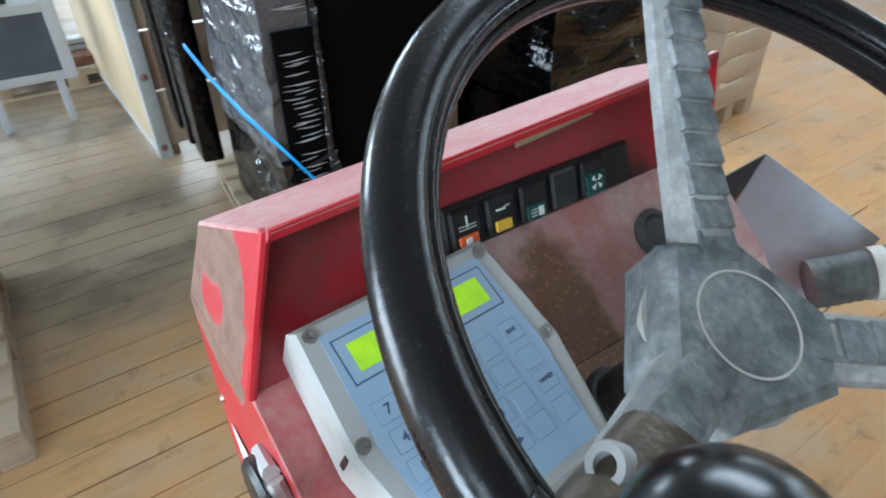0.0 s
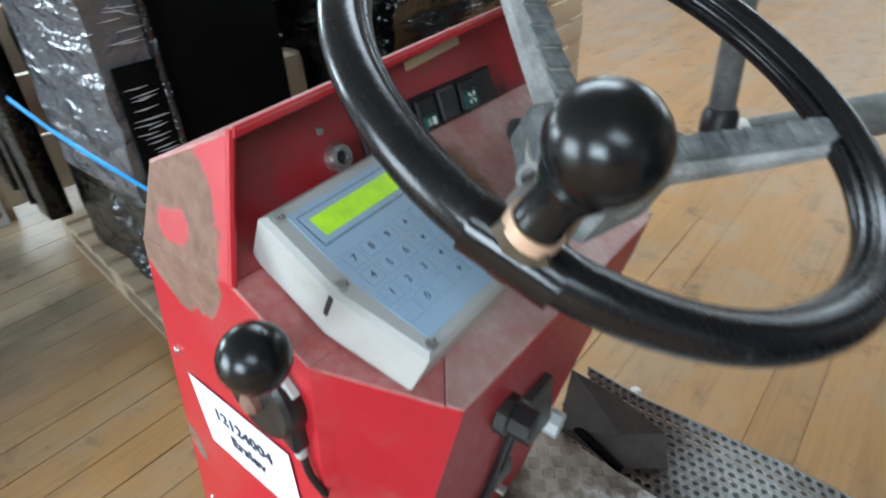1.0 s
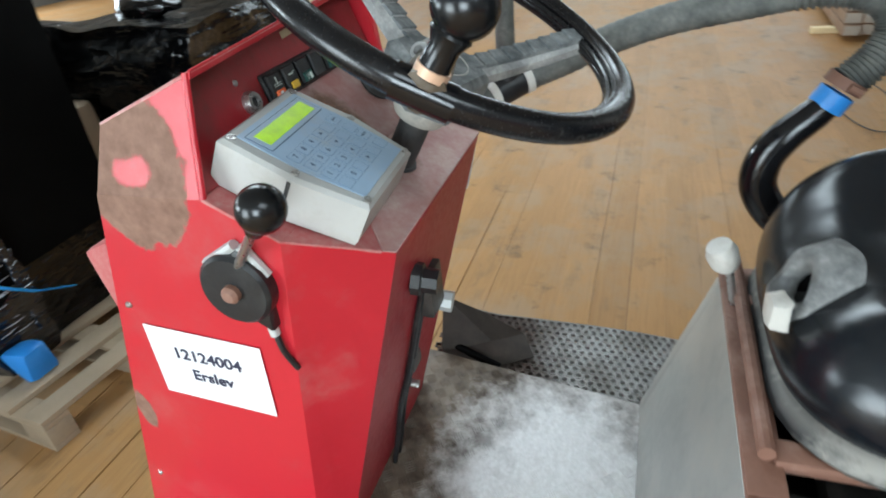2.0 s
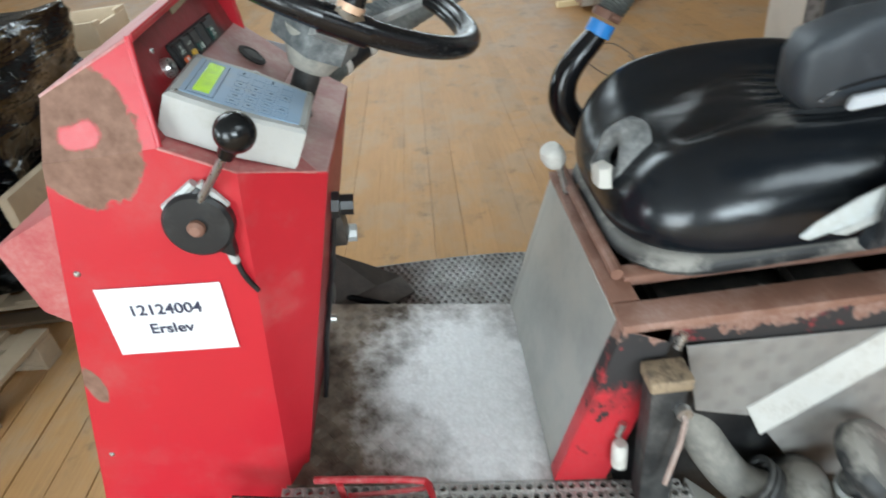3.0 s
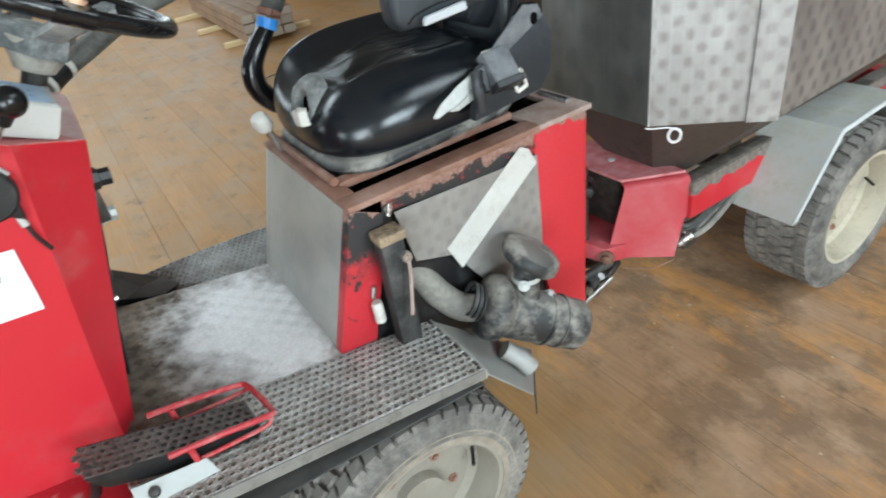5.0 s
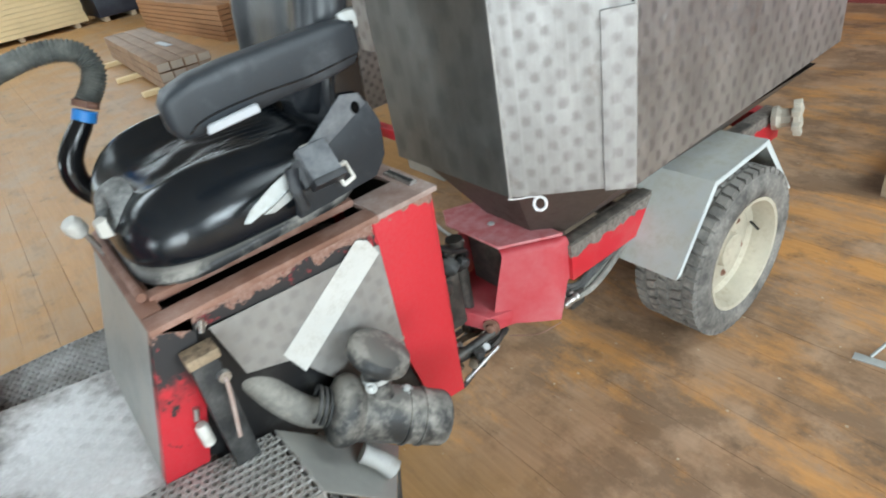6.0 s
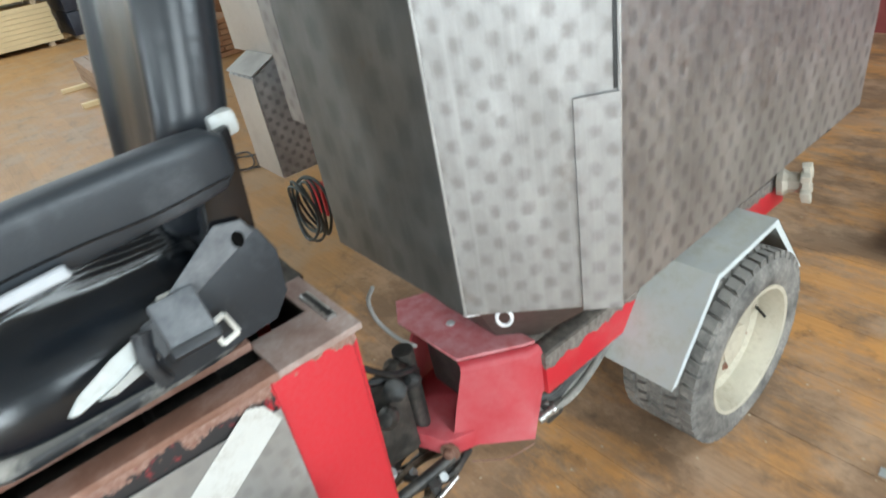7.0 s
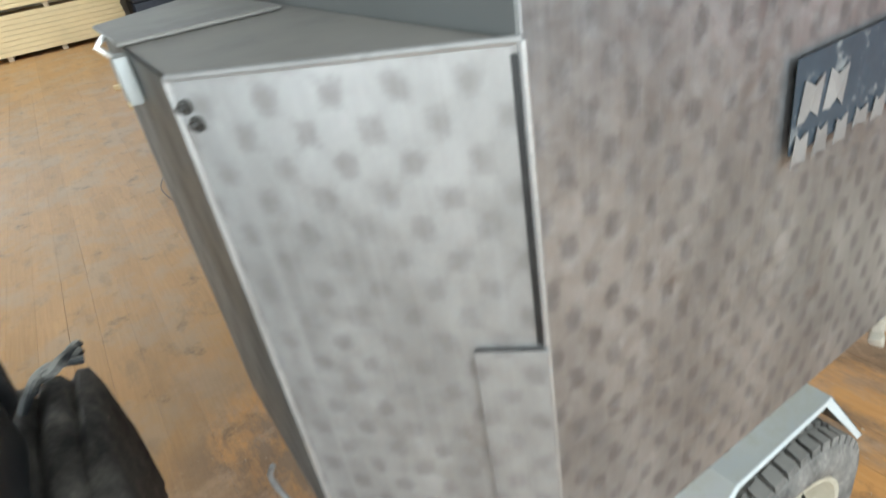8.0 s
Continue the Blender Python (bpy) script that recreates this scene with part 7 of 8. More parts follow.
    # rear frame rails
    for s in (-1, 1):
        x0, x1 = sorted((s * 0.165, s * 0.228))
        part("frame_rail", box(x0 - 0.008 * s, x1 - 0.008 * s, -2.42, -1.135, 0.470, 0.600, 0.004), M_rail, truck, "red frame rail under a crust of dust")
        part("rail_ledge", box(x0 + 0.012, x1 - 0.012, -2.20, -1.14, 0.6015, 0.606, 0.001), M_coverdust, truck, "dust-covered brown ledge strip")
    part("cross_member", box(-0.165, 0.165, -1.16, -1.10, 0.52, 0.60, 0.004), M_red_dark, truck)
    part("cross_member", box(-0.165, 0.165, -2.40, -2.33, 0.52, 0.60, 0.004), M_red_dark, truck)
    # cast hose coupling at the tail
    cast = [lathe([(0, -0.05), (0.045, -0.05), (0.050, -0.03), (0.036, -0.015), (0.036, 0.02), (0.060, 0.03), (0.060, 0.05), (0, 0.05)], axis_pose((-0.270, -2.36, 0.585), (-0.9, -0.3, 0.1)), 8)]
    for k in range(6):
        a = 2 * math.pi * k / 6
        cast.append(box(-0.013, 0.013, -0.013, 0.013, -0.016, 0.016, 0.004, axis_pose((-0.310, -2.365, 0.59), (-0.9, -0.3, 0.1)) @ pose(0.055 * math.cos(a), 0.055 * math.sin(a), 0)))
    cc = part("cast_coupling", lumpy(cast[0], 0.003, 60), M_stone, truck, "pale cast hose coupling")
    for lug in cast[1:]:
        part("coupling_lug", lumpy(lug, 0.003, 60), M_stone, cc)


joint()


def joint_clutter():
    """Grease-caked hoses, fittings and bolts crowded round the pivot and under the frame."""
    rng = random.Random(31)
    for k in range(8):
        x0, x1 = rng.uniform(-0.13, 0.06), rng.uniform(-0.12, 0.05)
        z0, z1 = rng.uniform(0.28, 0.37), rng.uniform(0.28, 0.35)
        pts = [(x0, -0.60, z0), (x0 + rng.uniform(-0.03, 0.03), -0.70, z0 + rng.uniform(-0.03, 0.03)), (x1 + rng.uniform(-0.03, 0.03), -0.82, z1 + rng.uniform(-0.03, 0.02)), (x1, -0.93, z1)]
        part("hydraulic_hose", lumpy(tube(glide(pts, 6), rng.uniform(0.006, 0.012), 8), 0.003, 30, k), (M_black_dusty, M_engine, M_greasy)[k % 3], truck)
    for k in range(12):
        p = (rng.uniform(-0.17, 0.02), rng.uniform(-0.86, -0.64), rng.uniform(0.27, 0.36))
        way = (rng.uniform(-1, 0.2), rng.uniform(-0.6, 0.6), rng.uniform(0, 1))
        r = rng.uniform(0.010, 0.022)
        part("hose_fitting", lumpy(lathe([(0, -r * 1.4), (r * 0.8, -r * 1.4), (r, -r * 0.5), (r * 0.7, -r * 0.3), (r * 0.7, r), (r * 0.9, r), (r * 0.9, r * 1.5), (0, r * 1.5)], axis_pose(p, way), 8), 0.003, 50, k), (M_engine, M_black_dusty, M_greasy, M_galv)[k % 4], truck)
    # twin grey hoses and a chromed coupling behind the side plate
    for k in range(2):
        part("hydraulic_hose", tube(glide([(-0.170 - 0.02 * k, -1.165, 0.365), (-0.180 - 0.022 * k, -1.24, 0.372), (-0.180 - 0.020 * k, -1.34, 0.405), (-0.170 - 0.012 * k, -1.46, 0.455)]), 0.011, 10), M_dustpipe, truck, "dusty grey hydraulic hose")
        part("hose_coupling", lathe([(0, -0.030), (0.014, -0.030), (0.017, -0.012), (0.013, -0.008), (0.013, 0.012), (0.016, 0.016), (0.016, 0.028), (0, 0.028)], axis_pose((-0.172 - 0.024 * k, -1.145, 0.375), (-0.2, -0.8, 0.25)), 12), M_steel, truck, "bright steel coupling")
    part("brake_wire", tube(glide([(-0.225, -1.06, 0.350), (-0.20, -0.98, 0.342), (-0.15, -0.90, 0.36)]), 0.0018, 6), M_rust, truck)
    part("grey_cable", tube(glide([(0.10, -0.875, 0.83), (0.125, -0.865, 0.78), (0.125, -0.875, 0.71), (0.085, -0.90, 0.655), (0.05, -0.93, 0.625)]), 0.006, 8), M_pipeend, truck, "thin grey cable")


joint_clutter()


# -- rear tank --
def tank():
    zb, zt = 0.872, 1.632
    foot = [(-0.219, -0.913), (-0.447, -1.142), (-0.458, -2.245), (0.458, -2.245), (0.50, -1.142), (0.300, -0.913)]
    rise = (0, 0, 0.058, 0.058, 0, 0)
    names = ("corner_sheet", "side_sheet", "rear_sheet", "side_sheet", "corner_sheet", "front_sheet")
    labels = ("bright engine-turned steel corner sheet", "dull engine-turned steel tank side", "", "", "", "dull steel tank front, its shade in the colour")
    for i in range(6):
        (xa, ya), (xb, yb) = foot[i], foot[(i + 1) % 6]
        ta = zt if i in (0, 4, 5) else 1.95
        q = [(xa, ya, zb + rise[i]), (xb, yb, zb + rise[(i + 1) % 6]), (xb, yb, ta), (xa, ya, ta)]
        c = Vector((0, -1.6, 1.2))
        n = (Vector(q[1]) - Vector(q[0])).cross(Vector(q[3]) - Vector(q[0]))
        if n.dot(Vector(q[0]) - c) < 0:
            q.reverse()
        part(names[i], slab(q, 0.004, 0.001, True), (M_swirl, M_swirl_side, M_swirl_side, M_swirl_side, M_swirl, M_swirl_shade)[i], truck, labels[i])
    part("tank_floor", slab([(x, y, zb + r + 0.004) for (x, y), r in zip(foot, rise)], 0.004), M_greysheet, truck)
    # front top with its hinged lid
    part("tank_top", slab([(-0.219, -0.913, zt), (-0.447, -1.142, zt), (0.50, -1.142, zt), (0.300, -0.913, zt)], 0.004, 0.001), M_topsheet, truck, "dusty grey tank top")
    part("tank_lid", slab([(0.050, -0.905, zt + 0.007), (0.036, -1.120, zt + 0.007), (0.50, -1.125, zt + 0.007), (0.325, -0.905, zt + 0.007)], 0.006, 0.002), M_topsheet, truck, "dusty grey hinged lid")
    part("upper_front", slab([(-0.447, -1.142, zt), (0.50, -1.142, zt), (0.50, -1.142, 1.95), (-0.447, -1.142, 1.95)], 0.004), M_swirl_shade, truck, "dull steel upper tank front, toned for shade")
    part("upper_roof", slab([(-0.449, -1.140, 1.952), (-0.46, -2.247, 1.952), (0.46, -2.247, 1.952), (0.502, -1.140, 1.952)], 0.004), M_topsheet, truck)
    # rivetless overlap strip and folded seam on the corner sheet
    a, b = Vector((-0.219, -0.913, 0)), Vector((-0.447, -1.142, 0))
    d = (b - a).normalized()
    n = Vector((-d.y, d.x, 0))
    if n.y < 0:
        n = -n

    def on(s, z, out):
        p = a + d * s + n * out
        return (p.x, p.y, z)

    L = (b - a).length
    part("overlap_strip", slab([on(L - 0.078, zb - 0.002, 0.005), on(L + 0.001, zb - 0.002, 0.005), on(L + 0.001, 1.322, 0.005), on(L - 0.078, 1.318, 0.005)][::-1], 0.003, 0.0008, True), M_swirl, truck, "riveted-on engine-turned strip")
    part("seam_gap", slab([on(L - 0.010, 1.325, 0.002), on(L - 0.003, 1.325, 0.002), on(L - 0.003, zt - 0.01, 0.002), on(L - 0.010, zt - 0.01, 0.002)], 0.001, 0), M_black, truck)
    part("seam_fold", tube([on(L, zb, 0.001), on(L, zt, 0.001)], 0.004, 8), M_swirl_edge, truck, "bright worn folded edge")
    part("corner_fold", tube([on(0, zb, 0), on(0, zt, 0)], 0.0035, 8), M_swirl_edge, truck)
    part("top_fold", tube([on(0, zt, 0), on(L, zt, 0)], 0.004, 8), M_swirl_edge, truck)
    for s, z in ((0.010, 1.605), (0.017, 1.588)):
        part("corner_bolt", lumpy(bolt(on(s, z, 0.001), n, 0.0045, 0.009), 0.0015, 90), M_engine, truck, "corroded corner bolt")
    # toggle latch on the front sheet
    la = part("toggle_latch", box(0.022, 0.064, -0.911, -0.893, 1.566, 1.626, 0.004), M_galv, truck, "galvanised toggle latch")
    part("latch_hook", tube([(0.043, -0.90, 1.62), (0.043, -0.885, 1.640), (0.043, -0.897, 1.650)], 0.004, 8), M_steel, la)
    # hopper below the tank
    bm = bmesh.new()
    top = [(-0.20, -0.95), (-0.42, -1.17), (-0.42, -2.18), (0.42, -2.18), (0.44, -1.17), (0.27, -0.95)]
    bot = [(-0.09, -1.10), (-0.16, -1.18), (-0.16, -2.10), (0.16, -2.10), (0.16, -1.18), (0.09, -1.10)]
    va, vb = [bm.verts.new((x, y, 0.872)) for x, y in top], [bm.verts.new((x, y, 0.615)) for x, y in bot]
    for k in range(6):
        bm.faces.new((va[k], va[(k + 1) % 6], vb[(k + 1) % 6], vb[k]))
    bm.faces.new(vb)
    part("hopper", bm, M_rustsheet, truck, "brown-grey tapered hopper", 20)
    # white cord through a ring
    part("cord_ring", tube([Vector((-0.236 + 0.0, -1.005, 0.818)) + 0.017 * (math.cos(t) * d + math.sin(t) * Vector((0, 0, 1.25))) for t in (2 * math.pi * k / 20 for k in range(20))], 0.0045, 8, True), M_paper, truck, "white cord loop")
    part("cord", tube(glide([(-0.236, -1.0, 0.842), (-0.228, -0.975, 0.850), (-0.212, -0.935, 0.856), (-0.205, -0.918, 0.862)]), 0.0025, 6), M_paper, truck)
    # faded maker's panel: lettering given as plain blocks
    x = -0.4605
    sgn = part("marking_panel", slab([(x, -1.520, 1.402), (x - 0.002, -1.95, 1.402), (x - 0.002, -1.95, 1.524), (x, -1.512, 1.520)], 0.0008, 0), M_navypanel, truck, "peeling dark blue-grey marking panel")
    rng = random.Random(8)
    for k in range(2):
        y0 = -1.526 - k * 0.052
        part("marking_block", lumpy(slab([(x - 0.003, y0, 1.440), (x - 0.003, y0 - 0.012, 1.440), (x - 0.003, y0 - 0.022, 1.452), (x - 0.003, y0 - 0.042, 1.440), (x - 0.003, y0 - 0.040, 1.492), (x - 0.003, y0 - 0.022, 1.482), (x - 0.003, y0 - 0.004, 1.493)], 0.0006, 0), 0.003, 60, k), M_flake, sgn)
    for k in range(8):
        y0 = -1.522 - k * 0.045
        lo, hi = 1.388 + rng.uniform(-0.004, 0.004), 1.424 + rng.uniform(-0.004, 0.004)
        part("marking_block", lumpy(slab([(x - 0.003, y0, lo), (x - 0.003, y0 - 0.014, lo + 0.004), (x - 0.003, y0 - 0.032, lo), (x - 0.003, y0 - 0.027, hi), (x - 0.003, y0 - 0.013, hi - 0.008), (x - 0.003, y0 - 0.003, hi)], 0.0006, 0), 0.003, 60, k), M_flake, sgn)
    # folded flap, hose hung on a red bracket
    part("side_flap", slab([(0.303, -0.917, 1.21), (0.385, -0.922, 1.21), (0.385, -0.922, 1.628), (0.303, -0.917, 1.628)], 0.004, 0.001, True), M_swirl, truck, "bright engine-turned steel flap")
    br = part("hose_bracket", join(box(0.30, 0.86, -1.155, -1.115, 0.775, 0.815, 0.004), box(0.76, 0.86, -1.115, -1.100, 0.720, 0.845, 0.004)), M_red, truck, "red painted hose bracket")
    for j in range(6):
        tilt = 0.10 * math.sin(2.1 * j)
        part("hose_coil", tube([Vector((0.80 + 0.006 * math.sin(j), -1.088 + 0.012 * j, 0.760)) + (0.098 - 0.006 * (j % 4)) * Vector((math.cos(t) + tilt * math.sin(t), 0.10 * math.sin(t * 2 + j), 1.15 * math.sin(t))) for t in (2 * math.pi * k / 28 for k in range(28))], 0.0055, 8, True), M_coil, br, "coiled thin dark hose")


M_coil = worn("grey_green_thin_hose", (0.045, 0.055, 0.050), (0.16, 0.16, 0.14), (0.5, 0.8), relief=0.1)
# Plainer steel, toned darker to hold the shade of the forward faces.
M_swirl_shade = swirl("dull_steel_in_shade", (0.33, 0.335, 0.33), (0.16, 0.165, 0.16), (0.13, 0.17), 0.72, 0.35, 0.07, 0.5)
M_side_steel = worn("scuffed_plain_steel", (0.50, 0.48, 0.45), (0.36, 0.33, 0.29), (0.32, 0.6), metal=0.55, grain=60, patch=5, relief=0.06)
M_swirl_edge = worn("worn_bright_edge", (0.46, 0.45, 0.44), (0.26, 0.25, 0.235), (0.42, 0.7), metal=0.7, grain=120, patch=20, relief=0.1)
M_rustsheet = worn("brown_stained_steel", (0.10, 0.08, 0.07), (0.06, 0.042, 0.034), (0.5, 0.8), metal=0.3, grain=50, patch=6, relief=0.15)
M_navypanel = worn("faded_dark_blue_film", (0.035, 0.05, 0.065), (0.28, 0.28, 0.27), (0.4, 0.6), grain=60, patch=24, dust_lo=0.55, dust_hi=0.62, relief=0.05)
tank()


M_lip = worn("bright_galvanised_lip", (0.66, 0.70, 0.70), (0.50, 0.51, 0.50), (0.45, 0.75), metal=0.1, grain=60, patch=12, dust_lo=0.45, dust_hi=0.75, relief=0.06, vary=0.1)


def fender(s):
    prof = [(-1.405, 0.399), (-1.600, 0.672), (-1.926, 0.690), (-2.150, 0.405)]
    xi, xo = s * 0.155, s * 0.412
    fd = None
    for (ya, za), (yb, zb) in zip(prof, prof[1:]):
        q = [(xi, ya, za), (xo, ya, za), (xo, yb, zb), (xi, yb, zb)]
        if s > 0:
            q.reverse()
        if fd is None:
            fd = part("fender", slab(q, 0.004, 0.001), M_fender, truck, "folded galvanised sheet fender")
        else:
            part("fender_sheet", slab(q, 0.004, 0.001), M_fender, fd)
    c = Vector((0, -1.77, 0.45))
    inner = []
    for y, z in prof:
        p = Vector((0, y, z))
        k = (c - p).normalized() * 0.026
        inner.append((y + k.y, z + k.z))
    for k in range(3):
        q = [(xo, *prof[k]), (xo, *prof[k + 1]), (xo, *inner[k + 1]), (xo, *inner[k])]
        if s < 0:
            q.reverse()
        part("fender_lip", slab(q, 0.003, 0.0008), M_lip, fd, "bright folded lip")


fender(-1)
fender(1)

# ---- the hall ----
X0, X1, Y0, Y1, H = -7.0, 17.5, -6.4, 14.0, 4.5


def wall_with_openings(name, axis, at, thick, lo, hi, openings, mat, label):
    """A wall along axis ("x" or "y") made of piers, sills and heads round its openings (centre, width, sill, head)."""
    bms = []

    def piece(a, b, z0, z1):
        if b - a > 0.01 and z1 - z0 > 0.01:
            t0, t1 = sorted((at, at + thick))
            bms.append(box(a, b, t0, t1, z0, z1, 0) if axis == "x" else box(t0, t1, a, b, z0, z1, 0))

    edge = lo
    for c, w, z0, z1 in sorted(openings):
        piece(edge, c - w / 2, 0, H)
        piece(c - w / 2, c + w / 2, 0, z0)
        piece(c - w / 2, c + w / 2, z1, H)
        edge = c + w / 2
    piece(edge, hi, 0, H)
    return solid(name, join(*bms), mat, label, "wall", kind="structure", smooth=0)


wall_with_openings("wall_west", "y", X0, -0.3, Y0 - 0.3, Y1 + 0.3, [(-1.2, 3.0, 1.5, 3.7), (5.0, 4.0, 0.0, 3.6)], M_wall, "pale painted hall wall with windows")
wall_with_openings("wall_north", "x", Y1, 0.3, X0, X1, [(c, 3.0, 1.5, 3.7) for c in (-3.5, 2.5, 8.5)], M_wall, "pale painted hall wall with windows")
wall_with_openings("wall_east", "y", X1, 0.3, Y0 - 0.3, Y1 + 0.3, [(c, 4.0, 2.75, 4.05) for c in (-3.0, 2.5, 8.0)], M_wall, "pale painted hall wall with high windows")
wall_with_openings("wall_south", "x", Y0, -0.3, X0, X1, [], M_wall, "pale painted hall wall with red dado")
solid("dado", box(X0, X1, Y0, Y0 + 0.012, 0.0, 1.1, 0), M_wallred, "dark red painted lower wall", "dado", kind="structure")
sk = [(3.2, 2.8), (8.5, -1.0), (-3.2, -3.4), (13.0, 0.5)]
solid("ceiling", box(X0 - 0.3, X1 + 0.3, Y0 - 0.3, Y1 + 0.3, H + 0.02, H + 0.25, 0), M_ceiling, "whitewashed hall ceiling", "ceiling", kind="structure")


def window(name, axis, c, at, sgn, w=1.5, za=1.5, zb=3.7):
    win = thing(name, "unseen tall daylight window in pale frame", "window", "hall windows", "structure")

    def bar(a, b, z0, z1, d0, d1):
        p, q = sorted((at + sgn * d0, at + sgn * d1))
        return box(a, b, p, q, z0, z1, 0.004) if axis == "x" else box(p, q, a, b, z0, z1, 0.004)

    part("window_frame", join(bar(c - w, c + w, za, za + 0.06, 0.10, 0.18), bar(c - w, c + w, zb - 0.06, zb, 0.10, 0.18), bar(c - w, c - w + 0.06, za + 0.06, zb - 0.06, 0.10, 0.18), bar(c + w - 0.06, c + w, za + 0.06, zb - 0.06, 0.10, 0.18)), M_white, win)
    for k in (-0.5, 0.5):
        part("glazing_bar", bar(c + k * w / 1.5 - 0.02, c + k * w / 1.5 + 0.02, za + 0.06, zb - 0.06, 0.12, 0.16), M_white, win)
    for k in (-1, 0, 1):
        g = part("pane", bar(c + (k - 0.48) * w / 1.5, c + (k + 0.48) * w / 1.5, za + 0.06, zb - 0.06, 0.137, 0.143), M_glass, win)
        g.visible_shadow = False


for i, c in enumerate((-1.2,)):
    window(f"window_{i + 1}", "y", c, X0, -1)
# The openings at 2.5 and 8.5 are added for their light.
for i, c in enumerate((-3.5, 2.5, 8.5)):
    window(f"window_{i + 2}", "x", c, Y1, 1)
for i, c in enumerate((-3.0, 2.5, 8.0)):
    window(f"window_{i + 5}", "y", c, X1, 1, 2.0, 2.75, 4.05)
# Frames for the added roof lights, out of view.
for i, (cx, cy) in enumerate(sk):
    solid(f"added_light_frame_{i + 1}", join(box(cx - 1.06, cx - 1.0, cy - 1.86, cy + 1.86, H - 0.06, H + 0.02, 0), box(cx + 1.0, cx + 1.06, cy - 1.86, cy + 1.86, H - 0.06, H + 0.02, 0), box(cx - 1.0, cx + 1.0, cy - 1.86, cy - 1.80, H - 0.06, H + 0.02, 0), box(cx - 1.0, cx + 1.0, cy + 1.80, cy + 1.86, H - 0.06, H + 0.02, 0)), M_white, "pale frame of an added, unseen roof light", "roof light", "roof lights")


# ---- floor boards ----
floor = solid("floor", box(X0, X1, Y0, Y1, -0.20, -0.030, 0), M_sub, "worn dusty wooden plank floor", "floor", kind="structure")


TIGHT = (0.9998, 0.9995, 0.999, 0.999, 0.9985, 0.998, 0.997, 0.995, 0.989)
OPEN = (0.985, 0.980, 0.975, 0.970, 0.966, 0.960, 0.954)


def boards():
    lengths = (2.4, 3.0, 3.6, 4.2, 4.8)
    wide, gap, thick = 0.152, 0.0003, 0.030
    meshes = {}

    def plank(L):
        if L not in meshes:
            bm = bmesh.new()
            bmesh.ops.create_cube(bm, size=1)
            bm.transform(Matrix.Translation((L / 2, wide / 2, -thick / 2)) @ Matrix.Diagonal((L - gap, wide - gap, thick, 1)))
            top = [e for e in bm.edges if all(v.co.z > -0.001 for v in e.verts)]
            bmesh.ops.bevel(bm, geom=top, offset=0.0003, segments=1, affect="EDGES")
            meshes[L] = finish(bm, "plank", M_floor, 0)
        return meshes[L]

    rng = random.Random(4)
    near, far = [], []
    y = Y0 + 0.012
    while y + wide < Y1:
        x = X0 - rng.random() * 2.5
        while x < X1:
            L = rng.choice(lengths)
            (near if x + L > -2.6 and x < 6.2 and -4.0 < y < 5.0 else far).append((x, y, L))
            x += L
        y += wide
    near.sort(key=lambda p: (p[0] + p[2] / 2 - 0.8) ** 2 * 0.5 + (p[1] - 0.2) ** 2)
    for x, y, L in near[:300]:
        ob = new("plank", plank(L))
        ob.location = (x, y, rng.uniform(-0.0005, 0.0002))
        ob.scale.y = rng.choice(OPEN if y > 0.75 and x < 0.5 else TIGHT)
        ob.parent = floor
    verts, faces = [], []
    for x, y, L in near[300:] + far:
        a, b = max(x, X0) + gap / 2, min(x + L, X1) - gap / 2
        if b - a < 0.05:
            continue
        k = len(verts)
        z = rng.uniform(-0.0005, 0.0002)
        tight = rng.choice(OPEN if y > 0.75 and x < 0.5 else TIGHT)
        for zz in (z, -thick):
            verts += [(a, y, zz), (b, y, zz), (b, y + (wide - gap) * tight, zz), (a, y + (wide - gap) * tight, zz)]
        faces += [(k, k + 1, k + 2, k + 3), (k, k + 4, k + 5, k + 1), (k + 1, k + 5, k + 6, k + 2), (k + 2, k + 6, k + 7, k + 3), (k + 3, k + 7, k + 4, k)]
    me = bpy.data.meshes.new("far_planks")
    me.from_pydata(verts, [], faces)
    me.materials.append(M_floor)
    ob = new("far_planks", me)
    ob.parent = floor
    tagged(ob, kind="stuff")


# ---- goods in the hall ----
def pallet(name, label, m, mat=M_pallet, length=1.2, width=0.8):
    """A timber pallet, its corner at the origin: deck boards along x, bearers, blocks."""
    p = thing(name, label, "pallet", "timber pallets")
    n = round(length / 0.172)
    for k in range(n):
        y = k * (length - 0.1) / (n - 1)
        part("deck_board", box(0, width, y, y + 0.1 - 0.002 * (k % 2), 0.122, 0.144, 0.003), mat, p)
    for x in (0, width / 2 - 0.05, width - 0.1):
        part("bearer", box(x, x + 0.1, 0, length, 0.100, 0.1215, 0.003), mat, p)
        part("bottom_board", box(x, x + 0.1, 0, length, 0.0, 0.021, 0.003), mat, p)
        for y in (0, length / 2 - 0.07, length - 0.14):
            part("block", box(x, x + 0.1, y, y + 0.14, 0.0215, 0.0995, 0.003), mat, p)
    p.matrix_world = m
    return p


pal = pallet("pallet", "grey weathered timber pallet under wrapped goods", pose(0.270, 2.05, 0, 0, 0, -6), M_pallet, 1.55, 0.9)


